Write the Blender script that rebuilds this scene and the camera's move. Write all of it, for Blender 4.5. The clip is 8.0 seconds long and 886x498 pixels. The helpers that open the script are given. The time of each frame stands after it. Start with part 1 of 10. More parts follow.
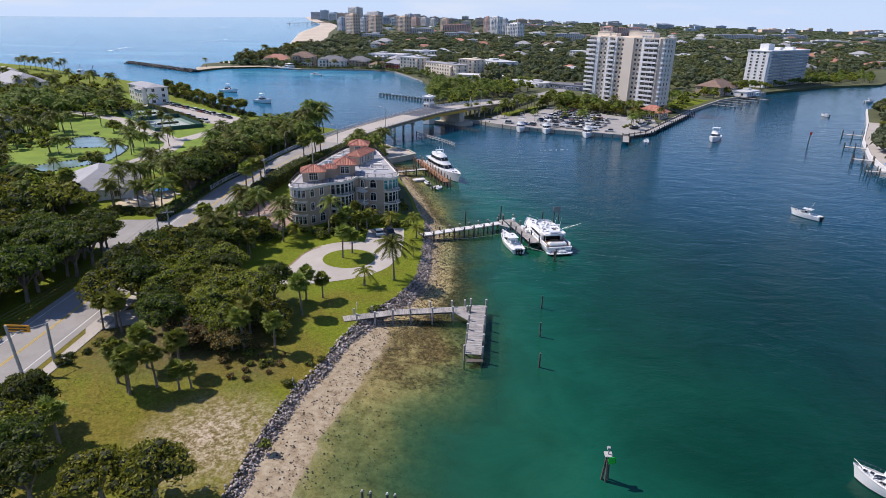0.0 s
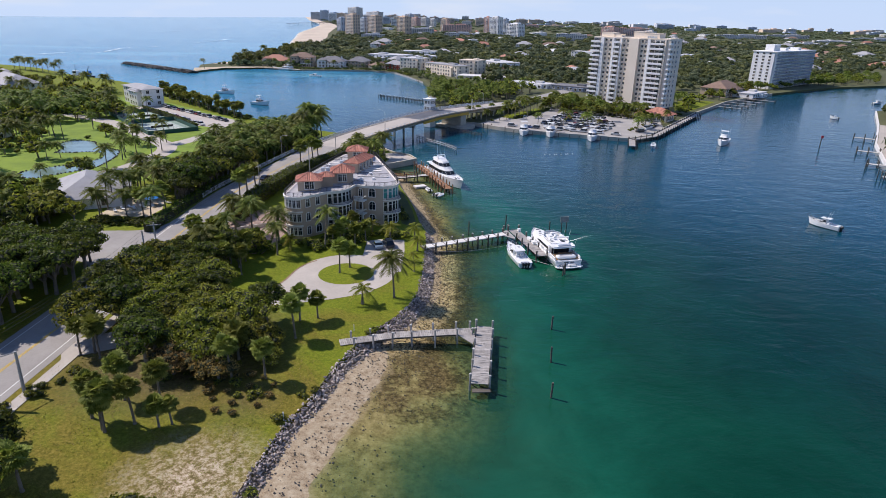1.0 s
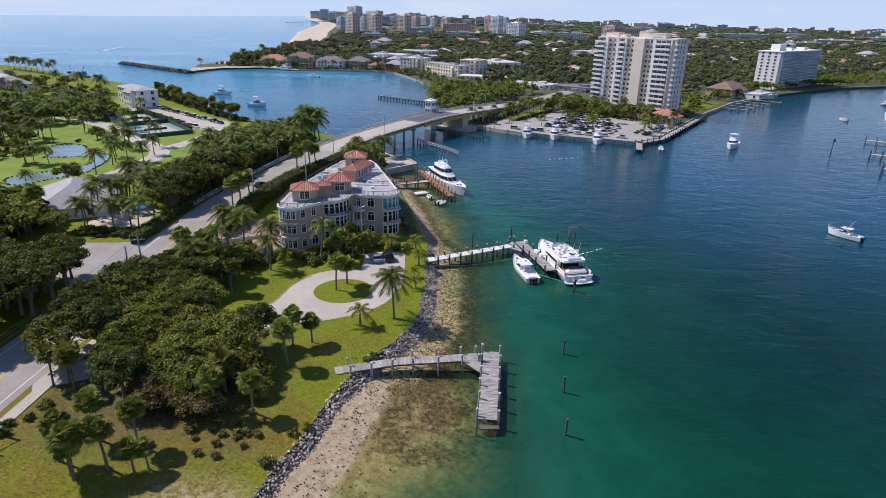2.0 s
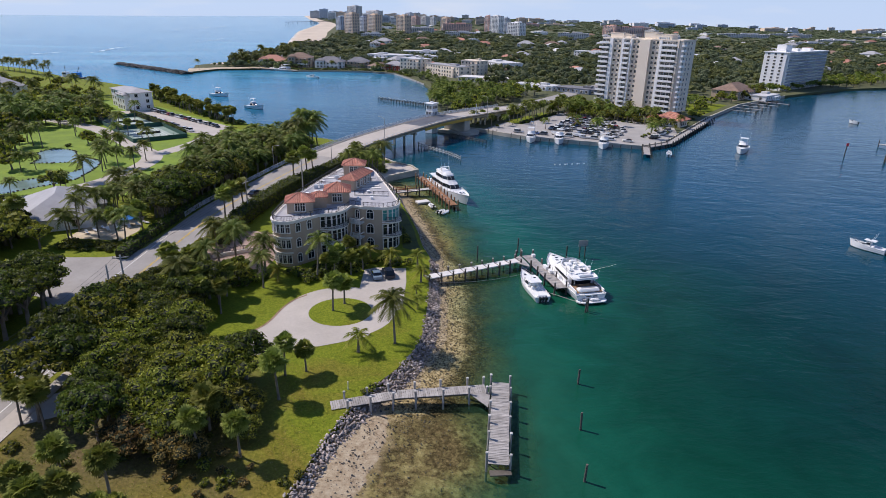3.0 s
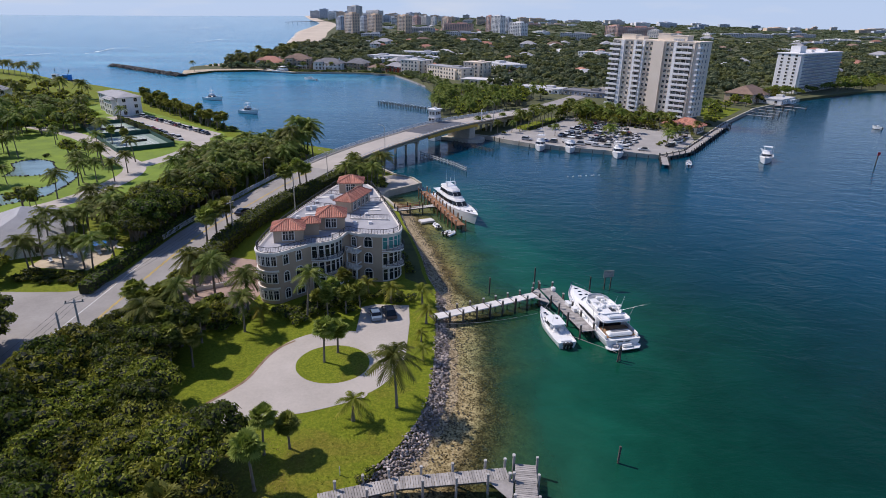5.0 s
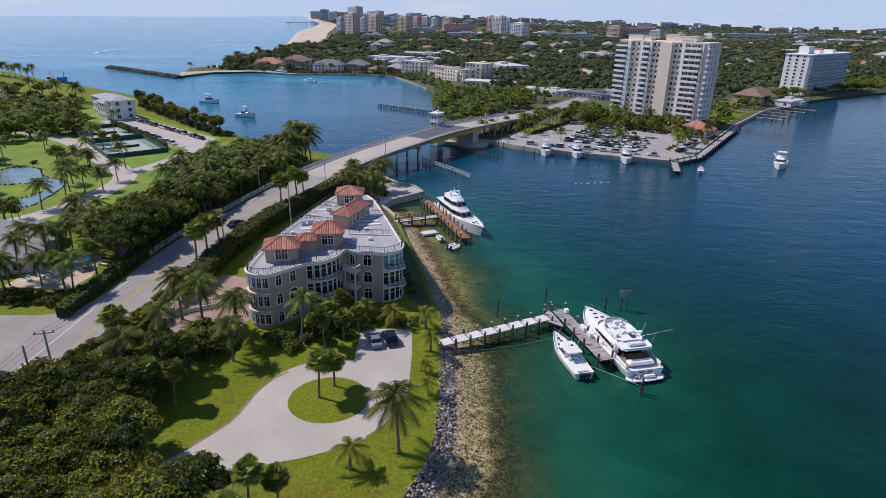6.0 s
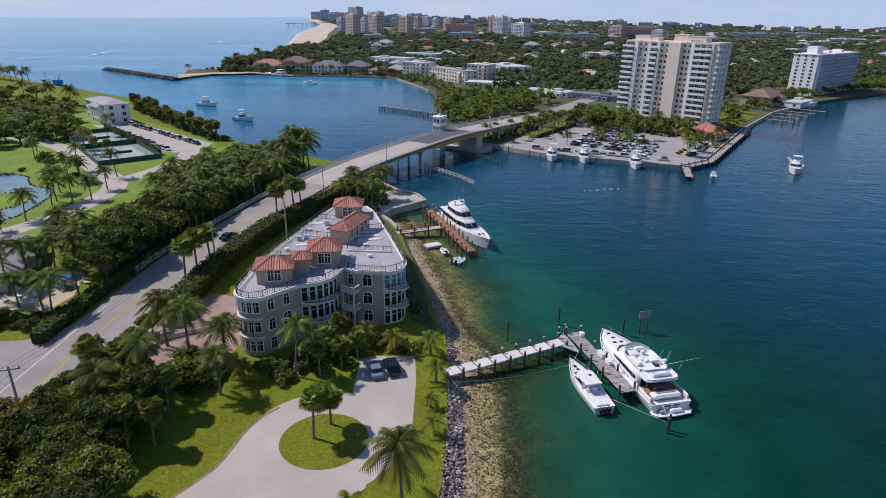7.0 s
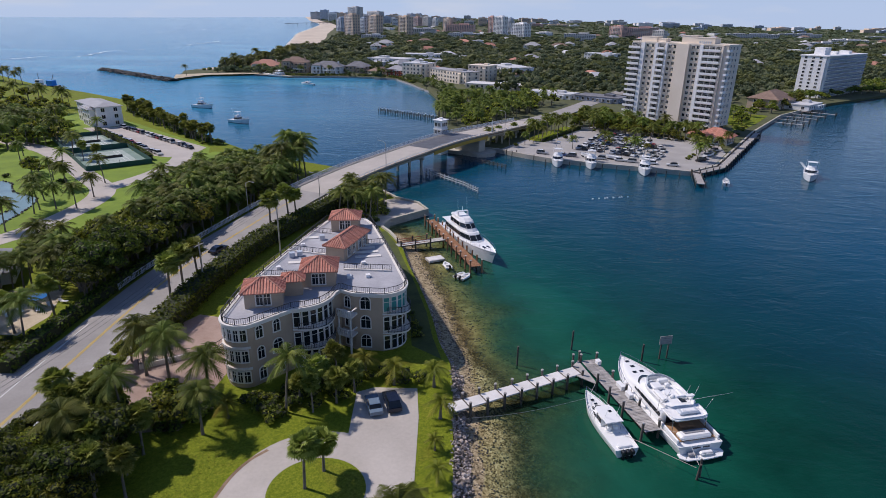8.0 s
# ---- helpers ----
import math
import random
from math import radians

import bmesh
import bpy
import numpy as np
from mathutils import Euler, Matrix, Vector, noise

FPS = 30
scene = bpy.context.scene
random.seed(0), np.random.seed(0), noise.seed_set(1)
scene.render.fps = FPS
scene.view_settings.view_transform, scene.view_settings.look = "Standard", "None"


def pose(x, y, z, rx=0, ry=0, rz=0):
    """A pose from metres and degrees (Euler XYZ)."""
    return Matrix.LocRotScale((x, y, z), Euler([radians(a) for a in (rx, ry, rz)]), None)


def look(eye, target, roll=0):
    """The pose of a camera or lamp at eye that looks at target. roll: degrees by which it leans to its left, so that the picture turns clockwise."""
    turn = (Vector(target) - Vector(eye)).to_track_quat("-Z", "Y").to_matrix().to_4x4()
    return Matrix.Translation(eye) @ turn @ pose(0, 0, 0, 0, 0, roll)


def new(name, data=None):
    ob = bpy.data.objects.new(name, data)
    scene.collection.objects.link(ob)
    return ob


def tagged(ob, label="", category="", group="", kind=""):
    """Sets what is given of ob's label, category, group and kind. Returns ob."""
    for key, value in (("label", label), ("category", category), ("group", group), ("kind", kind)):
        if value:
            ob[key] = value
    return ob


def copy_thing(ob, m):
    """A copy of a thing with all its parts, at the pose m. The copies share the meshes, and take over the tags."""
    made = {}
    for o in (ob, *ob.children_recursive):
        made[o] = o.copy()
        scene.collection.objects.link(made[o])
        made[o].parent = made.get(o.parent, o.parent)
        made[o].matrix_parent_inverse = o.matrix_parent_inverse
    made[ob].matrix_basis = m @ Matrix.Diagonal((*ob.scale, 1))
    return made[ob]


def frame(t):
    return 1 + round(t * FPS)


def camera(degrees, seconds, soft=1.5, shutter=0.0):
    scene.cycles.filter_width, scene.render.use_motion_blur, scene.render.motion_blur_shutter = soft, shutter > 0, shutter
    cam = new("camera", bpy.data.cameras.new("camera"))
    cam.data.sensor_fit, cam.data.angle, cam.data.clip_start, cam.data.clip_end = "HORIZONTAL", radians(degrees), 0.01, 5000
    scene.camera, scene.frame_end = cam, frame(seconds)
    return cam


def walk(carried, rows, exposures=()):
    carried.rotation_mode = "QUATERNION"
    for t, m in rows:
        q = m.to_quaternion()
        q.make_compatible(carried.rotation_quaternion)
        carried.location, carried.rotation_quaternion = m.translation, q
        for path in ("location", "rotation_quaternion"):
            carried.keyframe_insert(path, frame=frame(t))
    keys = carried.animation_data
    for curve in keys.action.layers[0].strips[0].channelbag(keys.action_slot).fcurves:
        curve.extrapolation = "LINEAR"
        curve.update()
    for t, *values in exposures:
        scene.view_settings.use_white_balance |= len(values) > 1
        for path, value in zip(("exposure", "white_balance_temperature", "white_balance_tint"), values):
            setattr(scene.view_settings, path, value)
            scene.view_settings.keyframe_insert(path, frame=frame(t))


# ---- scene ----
cam = camera(73.0, 8.0, soft=0.5)
PATH = [
    (0, (1.855, -9.154, 50.189), (1.83, -7.288, 49.471), 1.1),
    (0.5, (1.454, -5.293, 50.232), (1.429, -3.426, 49.514), 1.2),
    (1, (1.123, -1.379, 50.346), (1.098, 0.487, 49.628), 1.1),
    (1.5, (0.784, 2.56, 50.509), (0.759, 4.426, 49.789), 1.1),
    (3, (-0.576, 14.581, 51.073), (-0.6, 16.446, 50.351), 1.1),
    (3.5, (-0.993, 18.732, 51.171), (-1.018, 20.597, 50.449), 1.1),
    (4, (-1.421, 22.841, 51.268), (-1.447, 24.705, 50.546), 1.1),
    (4.5, (-1.875, 26.98, 51.337), (-1.9, 28.845, 50.614), 1.1),
    (6, (-3.304, 40.044, 51.625), (-3.332, 41.91, 50.903), 1.0),
    (6.5, (-3.806, 44.312, 51.664), (-3.834, 46.177, 50.943), 1.0),
    (7, (-4.222, 48.559, 51.698), (-4.254, 50.424, 50.977), 0.8),
    (7.5, (-4.676, 52.844, 51.708), (-4.708, 54.71, 50.987), 0.8),
    (8, (-5.212, 57.179, 51.733), (-5.242, 59.045, 51.012), 0.9),
]
walk(cam, [(t, look(eye, target, roll)) for t, eye, target, roll in PATH],
     exposures=[(0.0, 0.16, 6450, 13.0), (1.5, 0.12, 6440, 13.0), (3.5, 0.02, 6400, 13.5), (4.5, -0.06, 6380, 14.0), (6.5, -0.13, 6350, 14.5), (8.0, -0.21, 6320, 15.0)])

# ---- sky, sun ----
SUN_ELEVATION, SUN_AZIMUTH = 48.5, -68.0      # degrees; azimuth clockwise from +y
world = bpy.data.worlds.new("sky")
scene.world = world
world.use_nodes = True
wn, wl = world.node_tree.nodes, world.node_tree.links
wn.clear()
sky = wn.new("ShaderNodeTexSky")
sky.sky_type = "NISHITA"
sky.sun_disc = False
sky.sun_elevation, sky.sun_rotation = radians(SUN_ELEVATION), radians(SUN_AZIMUTH)
sky.air_density, sky.dust_density, sky.ozone_density = 1.0, 0.1, 3.0
coord = wn.new("ShaderNodeTexCoord")
stretch = wn.new("ShaderNodeMapping")
stretch.inputs["Scale"].default_value = (3.0, 3.0, 16.0)
cloud = wn.new("ShaderNodeTexNoise")
cloud.inputs["Scale"].default_value, cloud.inputs["Detail"].default_value = 1.6, 6.0
band = wn.new("ShaderNodeMapRange")
band.inputs["From Min"].default_value, band.inputs["From Max"].default_value = 0.5, 0.75
band.inputs["To Max"].default_value = 0.55
veil = wn.new("ShaderNodeMix")
veil.data_type = "RGBA"
veil.inputs["B"].default_value = (8.6, 8.9, 9.5, 1)
back = wn.new("ShaderNodeBackground")
back.inputs["Strength"].default_value = 0.085
wout = wn.new("ShaderNodeOutputWorld")
wl.new(coord.outputs["Generated"], stretch.inputs["Vector"])
wl.new(stretch.outputs["Vector"], cloud.inputs["Vector"])
wl.new(cloud.outputs["Fac"], band.inputs["Value"])
# pale haze low over the sea
height = wn.new("ShaderNodeSeparateXYZ")
wl.new(coord.outputs["Generated"], height.inputs[0])
low = wn.new("ShaderNodeMapRange")
low.interpolation_type = "SMOOTHSTEP"
low.inputs["From Min"].default_value, low.inputs["From Max"].default_value = 0.0, 0.30
low.inputs["To Min"].default_value, low.inputs["To Max"].default_value = 0.9, 0.0
wl.new(height.outputs["Z"], low.inputs["Value"])
haze = wn.new("ShaderNodeMix")
haze.data_type = "RGBA"
haze.inputs["B"].default_value = (6.2, 7.7, 10.4, 1)
wl.new(low.outputs["Result"], haze.inputs["Factor"])
wl.new(band.outputs["Result"], veil.inputs["Factor"])
tint = wn.new("ShaderNodeMix")
tint.data_type, tint.blend_type = "RGBA", "MULTIPLY"
tint.inputs["Factor"].default_value, tint.inputs["B"].default_value = 1.0, (0.66, 0.92, 1.30, 1)
wl.new(sky.outputs["Color"], tint.inputs["A"])
wl.new(tint.outputs["Result"], haze.inputs["A"])
wl.new(haze.outputs["Result"], veil.inputs["A"])
wl.new(veil.outputs["Result"], back.inputs["Color"])
wl.new(back.outputs["Background"], wout.inputs["Surface"])

sun = new("sun", bpy.data.lights.new("sun", "SUN"))
sun.data.energy, sun.data.angle, sun.data.color = 4.3, radians(0.6), (1.0, 0.912, 0.84)
se, sa = radians(SUN_ELEVATION), radians(SUN_AZIMUTH)
TO_SUN = Vector((math.sin(sa) * math.cos(se), math.cos(sa) * math.cos(se), math.sin(se)))
sun.matrix_world = look(TO_SUN * 300, (0, 0, 0))

# ---- materials ----
def material(name, rough=0.8, metal=0.0, spec=0.5):
    m = bpy.data.materials.new(name)
    m.use_nodes = True
    b = m.node_tree.nodes["Principled BSDF"]
    b.inputs["Roughness"].default_value, b.inputs["Metallic"].default_value = rough, metal
    b.inputs["Specular IOR Level"].default_value = spec
    return m, m.node_tree.nodes, m.node_tree.links, b


def place_coord(n, l, scale, obj=False):
    """Coordinates in metres, of the world or of the object."""
    if obj:
        c = n.new("ShaderNodeTexCoord").outputs["Object"]
    else:
        c = n.new("ShaderNodeNewGeometry").outputs["Position"]
    m = n.new("ShaderNodeMapping")
    m.inputs["Scale"].default_value = scale if isinstance(scale, tuple) else (scale,) * 3
    l.new(c, m.inputs["Vector"])
    return m.outputs["Vector"]


def noise_of(n, l, scale, detail=5.0, rough=0.6, obj=False, distort=0.0):
    t = n.new("ShaderNodeTexNoise")
    t.inputs["Scale"].default_value, t.inputs["Detail"].default_value = 1.0, detail
    t.inputs["Roughness"].default_value, t.inputs["Distortion"].default_value = rough, distort
    l.new(place_coord(n, l, scale, obj), t.inputs["Vector"])
    return t.outputs["Fac"]


def ramp(n, l, fac, stops):
    r = n.new("ShaderNodeValToRGB")
    el = r.color_ramp.elements
    while len(el) < len(stops):
        el.new(0.5)
    for e, (p, c) in zip(el, stops):
        e.position, e.color = p, (*c, 1)
    l.new(fac, r.inputs["Fac"])
    return r.outputs["Color"]


def mixed(n, l, fac, a, b, how="MIX"):
    x = n.new("ShaderNodeMix")
    x.data_type, x.blend_type = "RGBA", how
    for key, v in (("Factor", fac), ("A", a), ("B", b)):
        if isinstance(v, bpy.types.NodeSocket):
            l.new(v, x.inputs[key])
        else:
            x.inputs[key].default_value = v if key == "Factor" else (*v, 1)
    return x.outputs["Result"]


def calc(n, l, how, a, b=0.0, c=0.0):
    x = n.new("ShaderNodeMath")
    x.operation = how
    for i, v in enumerate((a, b, c)):
        if isinstance(v, bpy.types.NodeSocket):
            l.new(v, x.inputs[i])
        else:
            x.inputs[i].default_value = v
    return x.outputs[0]


def bump(n, l, b, height, strength=0.4, distance=0.05):
    x = n.new("ShaderNodeBump")
    x.inputs["Strength"].default_value, x.inputs["Distance"].default_value = strength, distance
    l.new(height, x.inputs["Height"])
    l.new(x.outputs["Normal"], b.inputs["Normal"])


def worn(name, dark, light, scale=1.5, rough=0.8, metal=0.0, fine=12.0, relief=0.3, depth=0.02, vary=0.0, obj=False, island=False):
    """A surface of two tones: broad stains, fine grain, relief, and a change from piece to piece."""
    m, n, l, b = material(name, rough, metal)
    big, small = noise_of(n, l, scale, 4, 0.6, obj), noise_of(n, l, fine, 6, 0.7, obj)
    f = calc(n, l, "ADD", calc(n, l, "MULTIPLY", big, 0.65), calc(n, l, "MULTIPLY", small, 0.35))
    c = ramp(n, l, f, [(0.32, dark), (0.68, light)])
    if vary:
        rnd = n.new("ShaderNodeNewGeometry").outputs["Random Per Island"] if island else n.new("ShaderNodeObjectInfo").outputs["Random"]
        v = n.new("ShaderNodeMapRange")
        v.inputs["To Min"].default_value, v.inputs["To Max"].default_value = 1 - vary, 1 + vary
        l.new(rnd, v.inputs["Value"])
        h = n.new("ShaderNodeHueSaturation")
        l.new(v.outputs["Result"], h.inputs["Value"])
        l.new(c, h.inputs["Color"])
        c = h.outputs["Color"]
    l.new(c, b.inputs["Base Color"])
    if relief:
        bump(n, l, b, small, relief, depth)
    return m


def leaf_material(name, dark, mid, light, trans=0.38):
    m, n, l, b = material(name, 0.62, 0, 0.2)
    geo = n.new("ShaderNodeNewGeometry").outputs["Random Per Island"]
    rnd = n.new("ShaderNodeObjectInfo").outputs["Random"]
    f = calc(n, l, "ADD", calc(n, l, "MULTIPLY", geo, 0.6), calc(n, l, "MULTIPLY", noise_of(n, l, 0.35, 3), 0.5))
    c = ramp(n, l, f, [(0.15, dark), (0.5, mid), (0.95, light)])
    h = n.new("ShaderNodeHueSaturation")
    v = n.new("ShaderNodeMapRange")
    v.inputs["To Min"].default_value, v.inputs["To Max"].default_value = 0.75, 1.3
    hu = n.new("ShaderNodeMapRange")
    hu.inputs["To Min"].default_value, hu.inputs["To Max"].default_value = 0.475, 0.515
    l.new(rnd, v.inputs["Value"])
    l.new(rnd, hu.inputs["Value"])
    l.new(v.outputs["Result"], h.inputs["Value"])
    l.new(hu.outputs["Result"], h.inputs["Hue"])
    l.new(c, h.inputs["Color"])
    l.new(h.outputs["Color"], b.inputs["Base Color"])
    t = n.new("ShaderNodeBsdfTranslucent")
    l.new(h.outputs["Color"], t.inputs["Color"])
    x = n.new("ShaderNodeMixShader")
    x.inputs[0].default_value = trans
    l.new(b.outputs[0], x.inputs[1])
    l.new(t.outputs[0], x.inputs[2])
    l.new(x.outputs[0], n["Material Output"].inputs["Surface"])
    return m


def grass_material():
    m, n, l, b = material("lawn", 0.9, 0, 0.2)
    fine = noise_of(n, l, 3.0, 8, 0.75)
    broad = noise_of(n, l, 0.09, 5, 0.65, distort=0.6)
    c = ramp(n, l, fine, [(0.28, (0.060, 0.085, 0.005)), (0.5, (0.150, 0.190, 0.009)), (0.74, (0.29, 0.30, 0.028))])
    dry = ramp(n, l, fine, [(0.3, (0.072, 0.064, 0.008)), (0.5, (0.160, 0.138, 0.017)), (0.7, (0.30, 0.235, 0.05))])
    bare = ramp(n, l, noise_of(n, l, 1.6, 8, 0.8), [(0.43, (0.13, 0.10, 0.035)), (0.5, (0.34, 0.26, 0.15)), (0.58, (0.62, 0.52, 0.40))])
    # the lawn by the shore is drier than that by the house
    pos = n.new("ShaderNodeSeparateXYZ")
    l.new(n.new("ShaderNodeNewGeometry").outputs["Position"], pos.inputs[0])
    south = n.new("ShaderNodeMapRange")
    south.inputs["From Min"].default_value, south.inputs["From Max"].default_value = 106.0, 66.0
    south.inputs["To Min"].default_value, south.inputs["To Max"].default_value = -0.06, 0.16
    l.new(pos.outputs["Y"], south.inputs["Value"])
    k = calc(n, l, "ADD", broad, south.outputs["Result"])
    c = mixed(n, l, ramp(n, l, k, [(0.48, (0, 0, 0)), (0.7, (1, 1, 1))]), c, dry)
    spot = n.new("ShaderNodeVectorMath")
    spot.operation = "DISTANCE"
    spot.inputs[1].default_value = (-27.0, 51.0, 1.5)
    l.new(n.new("ShaderNodeNewGeometry").outputs["Position"], spot.inputs[0])
    near = n.new("ShaderNodeMapRange")
    near.inputs["From Min"].default_value, near.inputs["From Max"].default_value = 11.0, 2.0
    l.new(spot.outputs["Value"], near.inputs["Value"])
    sandy = calc(n, l, "MULTIPLY", near.outputs["Result"], calc(n, l, "ADD", broad, 0.4))
    c = mixed(n, l, sandy, c, bare)
    # dead leaves lie under the grove
    grove = n.new("ShaderNodeVectorMath")
    grove.operation = "DISTANCE"
    grove.inputs[1].default_value = (-41.0, 80.0, 1.5)
    l.new(n.new("ShaderNodeNewGeometry").outputs["Position"], grove.inputs[0])
    brushy = n.new("ShaderNodeVectorMath")
    brushy.operation = "DISTANCE"
    brushy.inputs[1].default_value = (-26.5, 67.0, 1.5)
    l.new(n.new("ShaderNodeNewGeometry").outputs["Position"], brushy.inputs[0])
    bed = calc(n, l, "MINIMUM", grove.outputs["Value"], calc(n, l, "ADD", brushy.outputs["Value"], 13.0))
    under = n.new("ShaderNodeMapRange")
    under.inputs["From Min"].default_value, under.inputs["From Max"].default_value = 24.0, 14.0
    under.inputs["To Max"].default_value = 0.85
    l.new(calc(n, l, "ADD", bed, calc(n, l, "MULTIPLY", broad, 8.0)), under.inputs["Value"])
    litter = ramp(n, l, noise_of(n, l, 2.2, 8, 0.75), [(0.35, (0.05, 0.04, 0.018)), (0.65, (0.19, 0.145, 0.075))])
    c = mixed(n, l, under.outputs["Result"], c, litter)
    l.new(c, b.inputs["Base Color"])
    bump(n, l, b, fine, 0.6, 0.12)
    return m


def water_material():
    m, n, l, b = material("sea_water", 0.07, 0, 0.5)
    b.inputs["IOR"].default_value = 1.33
    at = n.new("ShaderNodeAttribute")
    at.attribute_name = "shore"
    d = calc(n, l, "ADD", at.outputs["Fac"], calc(n, l, "MULTIPLY", calc(n, l, "SUBTRACT", noise_of(n, l, 0.055, 5, 0.6, distort=0.5), 0.5), 20.0))
    f = calc(n, l, "DIVIDE", d, 80.0)
    near = ramp(n, l, f, [(0.06, (0.08, 0.10, 0.05)), (0.18, (0.022, 0.085, 0.048)), (0.30, (0.012, 0.096, 0.056)), (0.42, (0.006, 0.090, 0.053)), (0.60, (0.003, 0.052, 0.031)), (0.95, (0.002, 0.034, 0.028))])
    murk = ramp(n, l, noise_of(n, l, 0.07, 6, 0.65, distort=0.7), [(0.36, (0.66, 0.72, 0.70)), (0.64, (1.0, 1.0, 1.0))])
    near = mixed(n, l, 1.0, near, murk, "MULTIPLY")
    # bluer up the channel: own tone, with some reflected sky put into the colour
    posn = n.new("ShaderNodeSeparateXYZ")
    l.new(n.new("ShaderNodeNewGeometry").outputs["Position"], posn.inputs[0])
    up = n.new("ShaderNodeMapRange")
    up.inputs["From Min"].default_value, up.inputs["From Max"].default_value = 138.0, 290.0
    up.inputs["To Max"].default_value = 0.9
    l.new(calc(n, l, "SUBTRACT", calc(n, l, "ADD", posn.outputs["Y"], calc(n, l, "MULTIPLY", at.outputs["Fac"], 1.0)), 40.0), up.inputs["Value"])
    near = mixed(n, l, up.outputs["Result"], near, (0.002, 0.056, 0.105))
    # the open sea is lighter and bluer, partly as painted sky reflection
    out = n.new("ShaderNodeAttribute")
    out.attribute_name = "ocean"
    far = ramp(n, l, noise_of(n, l, (0.004, 0.012, 0.01), 5, 0.6), [(0.32, (0.016, 0.155, 0.30)), (0.55, (0.045, 0.24, 0.40)), (0.7, (0.12, 0.37, 0.51))])
    c = mixed(n, l, out.outputs["Fac"], near, far)
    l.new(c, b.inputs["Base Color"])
    w1 = noise_of(n, l, (0.5, 0.9, 0.5), 4, 0.6)
    w2 = noise_of(n, l, (0.10, 0.16, 0.1), 3, 0.5, distort=0.8)
    h = calc(n, l, "ADD", calc(n, l, "MULTIPLY", w1, 0.35), w2)
    calm = n.new("ShaderNodeMapRange")
    calm.inputs["From Min"].default_value, calm.inputs["From Max"].default_value = 150.0, 520.0
    calm.inputs["To Min"].default_value, calm.inputs["To Max"].default_value = 0.27, 0.12
    l.new(posn.outputs["Y"], calm.inputs["Value"])
    open_sea = calc(n, l, "SUBTRACT", 1.0, calc(n, l, "MULTIPLY", out.outputs["Fac"], 0.85))
    l.new(calc(n, l, "MULTIPLY", calm.outputs["Result"], open_sea), b.inputs["Specular IOR Level"])
    bump(n, l, b, h, 0.35, 0.6)
    clear = n.new("ShaderNodeBsdfTransparent")
    l.new(ramp(n, l, calc(n, l, "DIVIDE", d, 24.0), [(0.15, (0.96, 0.95, 0.86)), (0.42, (0.80, 0.91, 0.76)), (0.8, (0.55, 0.84, 0.68))]), clear.inputs["Color"])
    x = n.new("ShaderNodeMixShader")
    see = n.new("ShaderNodeMapRange")
    see.inputs["From Min"].default_value, see.inputs["From Max"].default_value = 6.5, 23.0
    see.inputs["To Min"].default_value, see.inputs["To Max"].default_value = 0.04, 1.0
    l.new(d, see.inputs["Value"])
    l.new(see.outputs["Result"], x.inputs[0])
    l.new(clear.outputs[0], x.inputs[1])
    l.new(b.outputs[0], x.inputs[2])
    l.new(x.outputs[0], n["Material Output"].inputs["Surface"])
    return m


def seabed_material():
    m, n, l, b = material("seabed", 0.95, 0, 0.1)
    base = ramp(n, l, noise_of(n, l, 0.7, 7, 0.7), [(0.3, (0.16, 0.13, 0.06)), (0.7, (0.34, 0.29, 0.15))])
    weed = ramp(n, l, noise_of(n, l, 1.1, 8, 0.8), [(0.35, (0.02, 0.018, 0.01)), (0.65, (0.13, 0.105, 0.05))])
    k = ramp(n, l, noise_of(n, l, 0.16, 6, 0.7, distort=0.5), [(0.46, (0, 0, 0)), (0.54, (1, 1, 1))])
    l.new(mixed(n, l, k, base, weed), b.inputs["Base Color"])
    bump(n, l, b, noise_of(n, l, 2.0, 6), 0.6, 0.2)
    return m


def paint(name, c, rough=0.45, metal=0.0, spread=0.06, scale=0.8, vary=0.0):
    lo, hi = tuple(x * (1 - spread * 2) for x in c), tuple(min(1, x * (1 + spread)) for x in c)
    return worn(name, lo, hi, scale, rough, metal, 6.0, 0.0, vary=vary)


def foam_material():
    """Broken foam: white streaks with clear water between."""
    m, n, l, b = material("white_foam", 0.8)
    b.inputs["Base Color"].default_value = (0.75, 0.8, 0.82, 1)
    k = n.new("ShaderNodeMapRange")
    k.inputs["From Min"].default_value, k.inputs["From Max"].default_value = 0.34, 0.58
    k.inputs["To Max"].default_value = 0.8
    l.new(noise_of(n, l, (0.08, 0.02, 0.05), 6, 0.7), k.inputs["Value"])
    clear, x = n.new("ShaderNodeBsdfTransparent"), n.new("ShaderNodeMixShader")
    l.new(k.outputs["Result"], x.inputs[0])
    l.new(clear.outputs[0], x.inputs[1])
    l.new(b.outputs[0], x.inputs[2])
    l.new(x.outputs[0], n["Material Output"].inputs["Surface"])
    return m


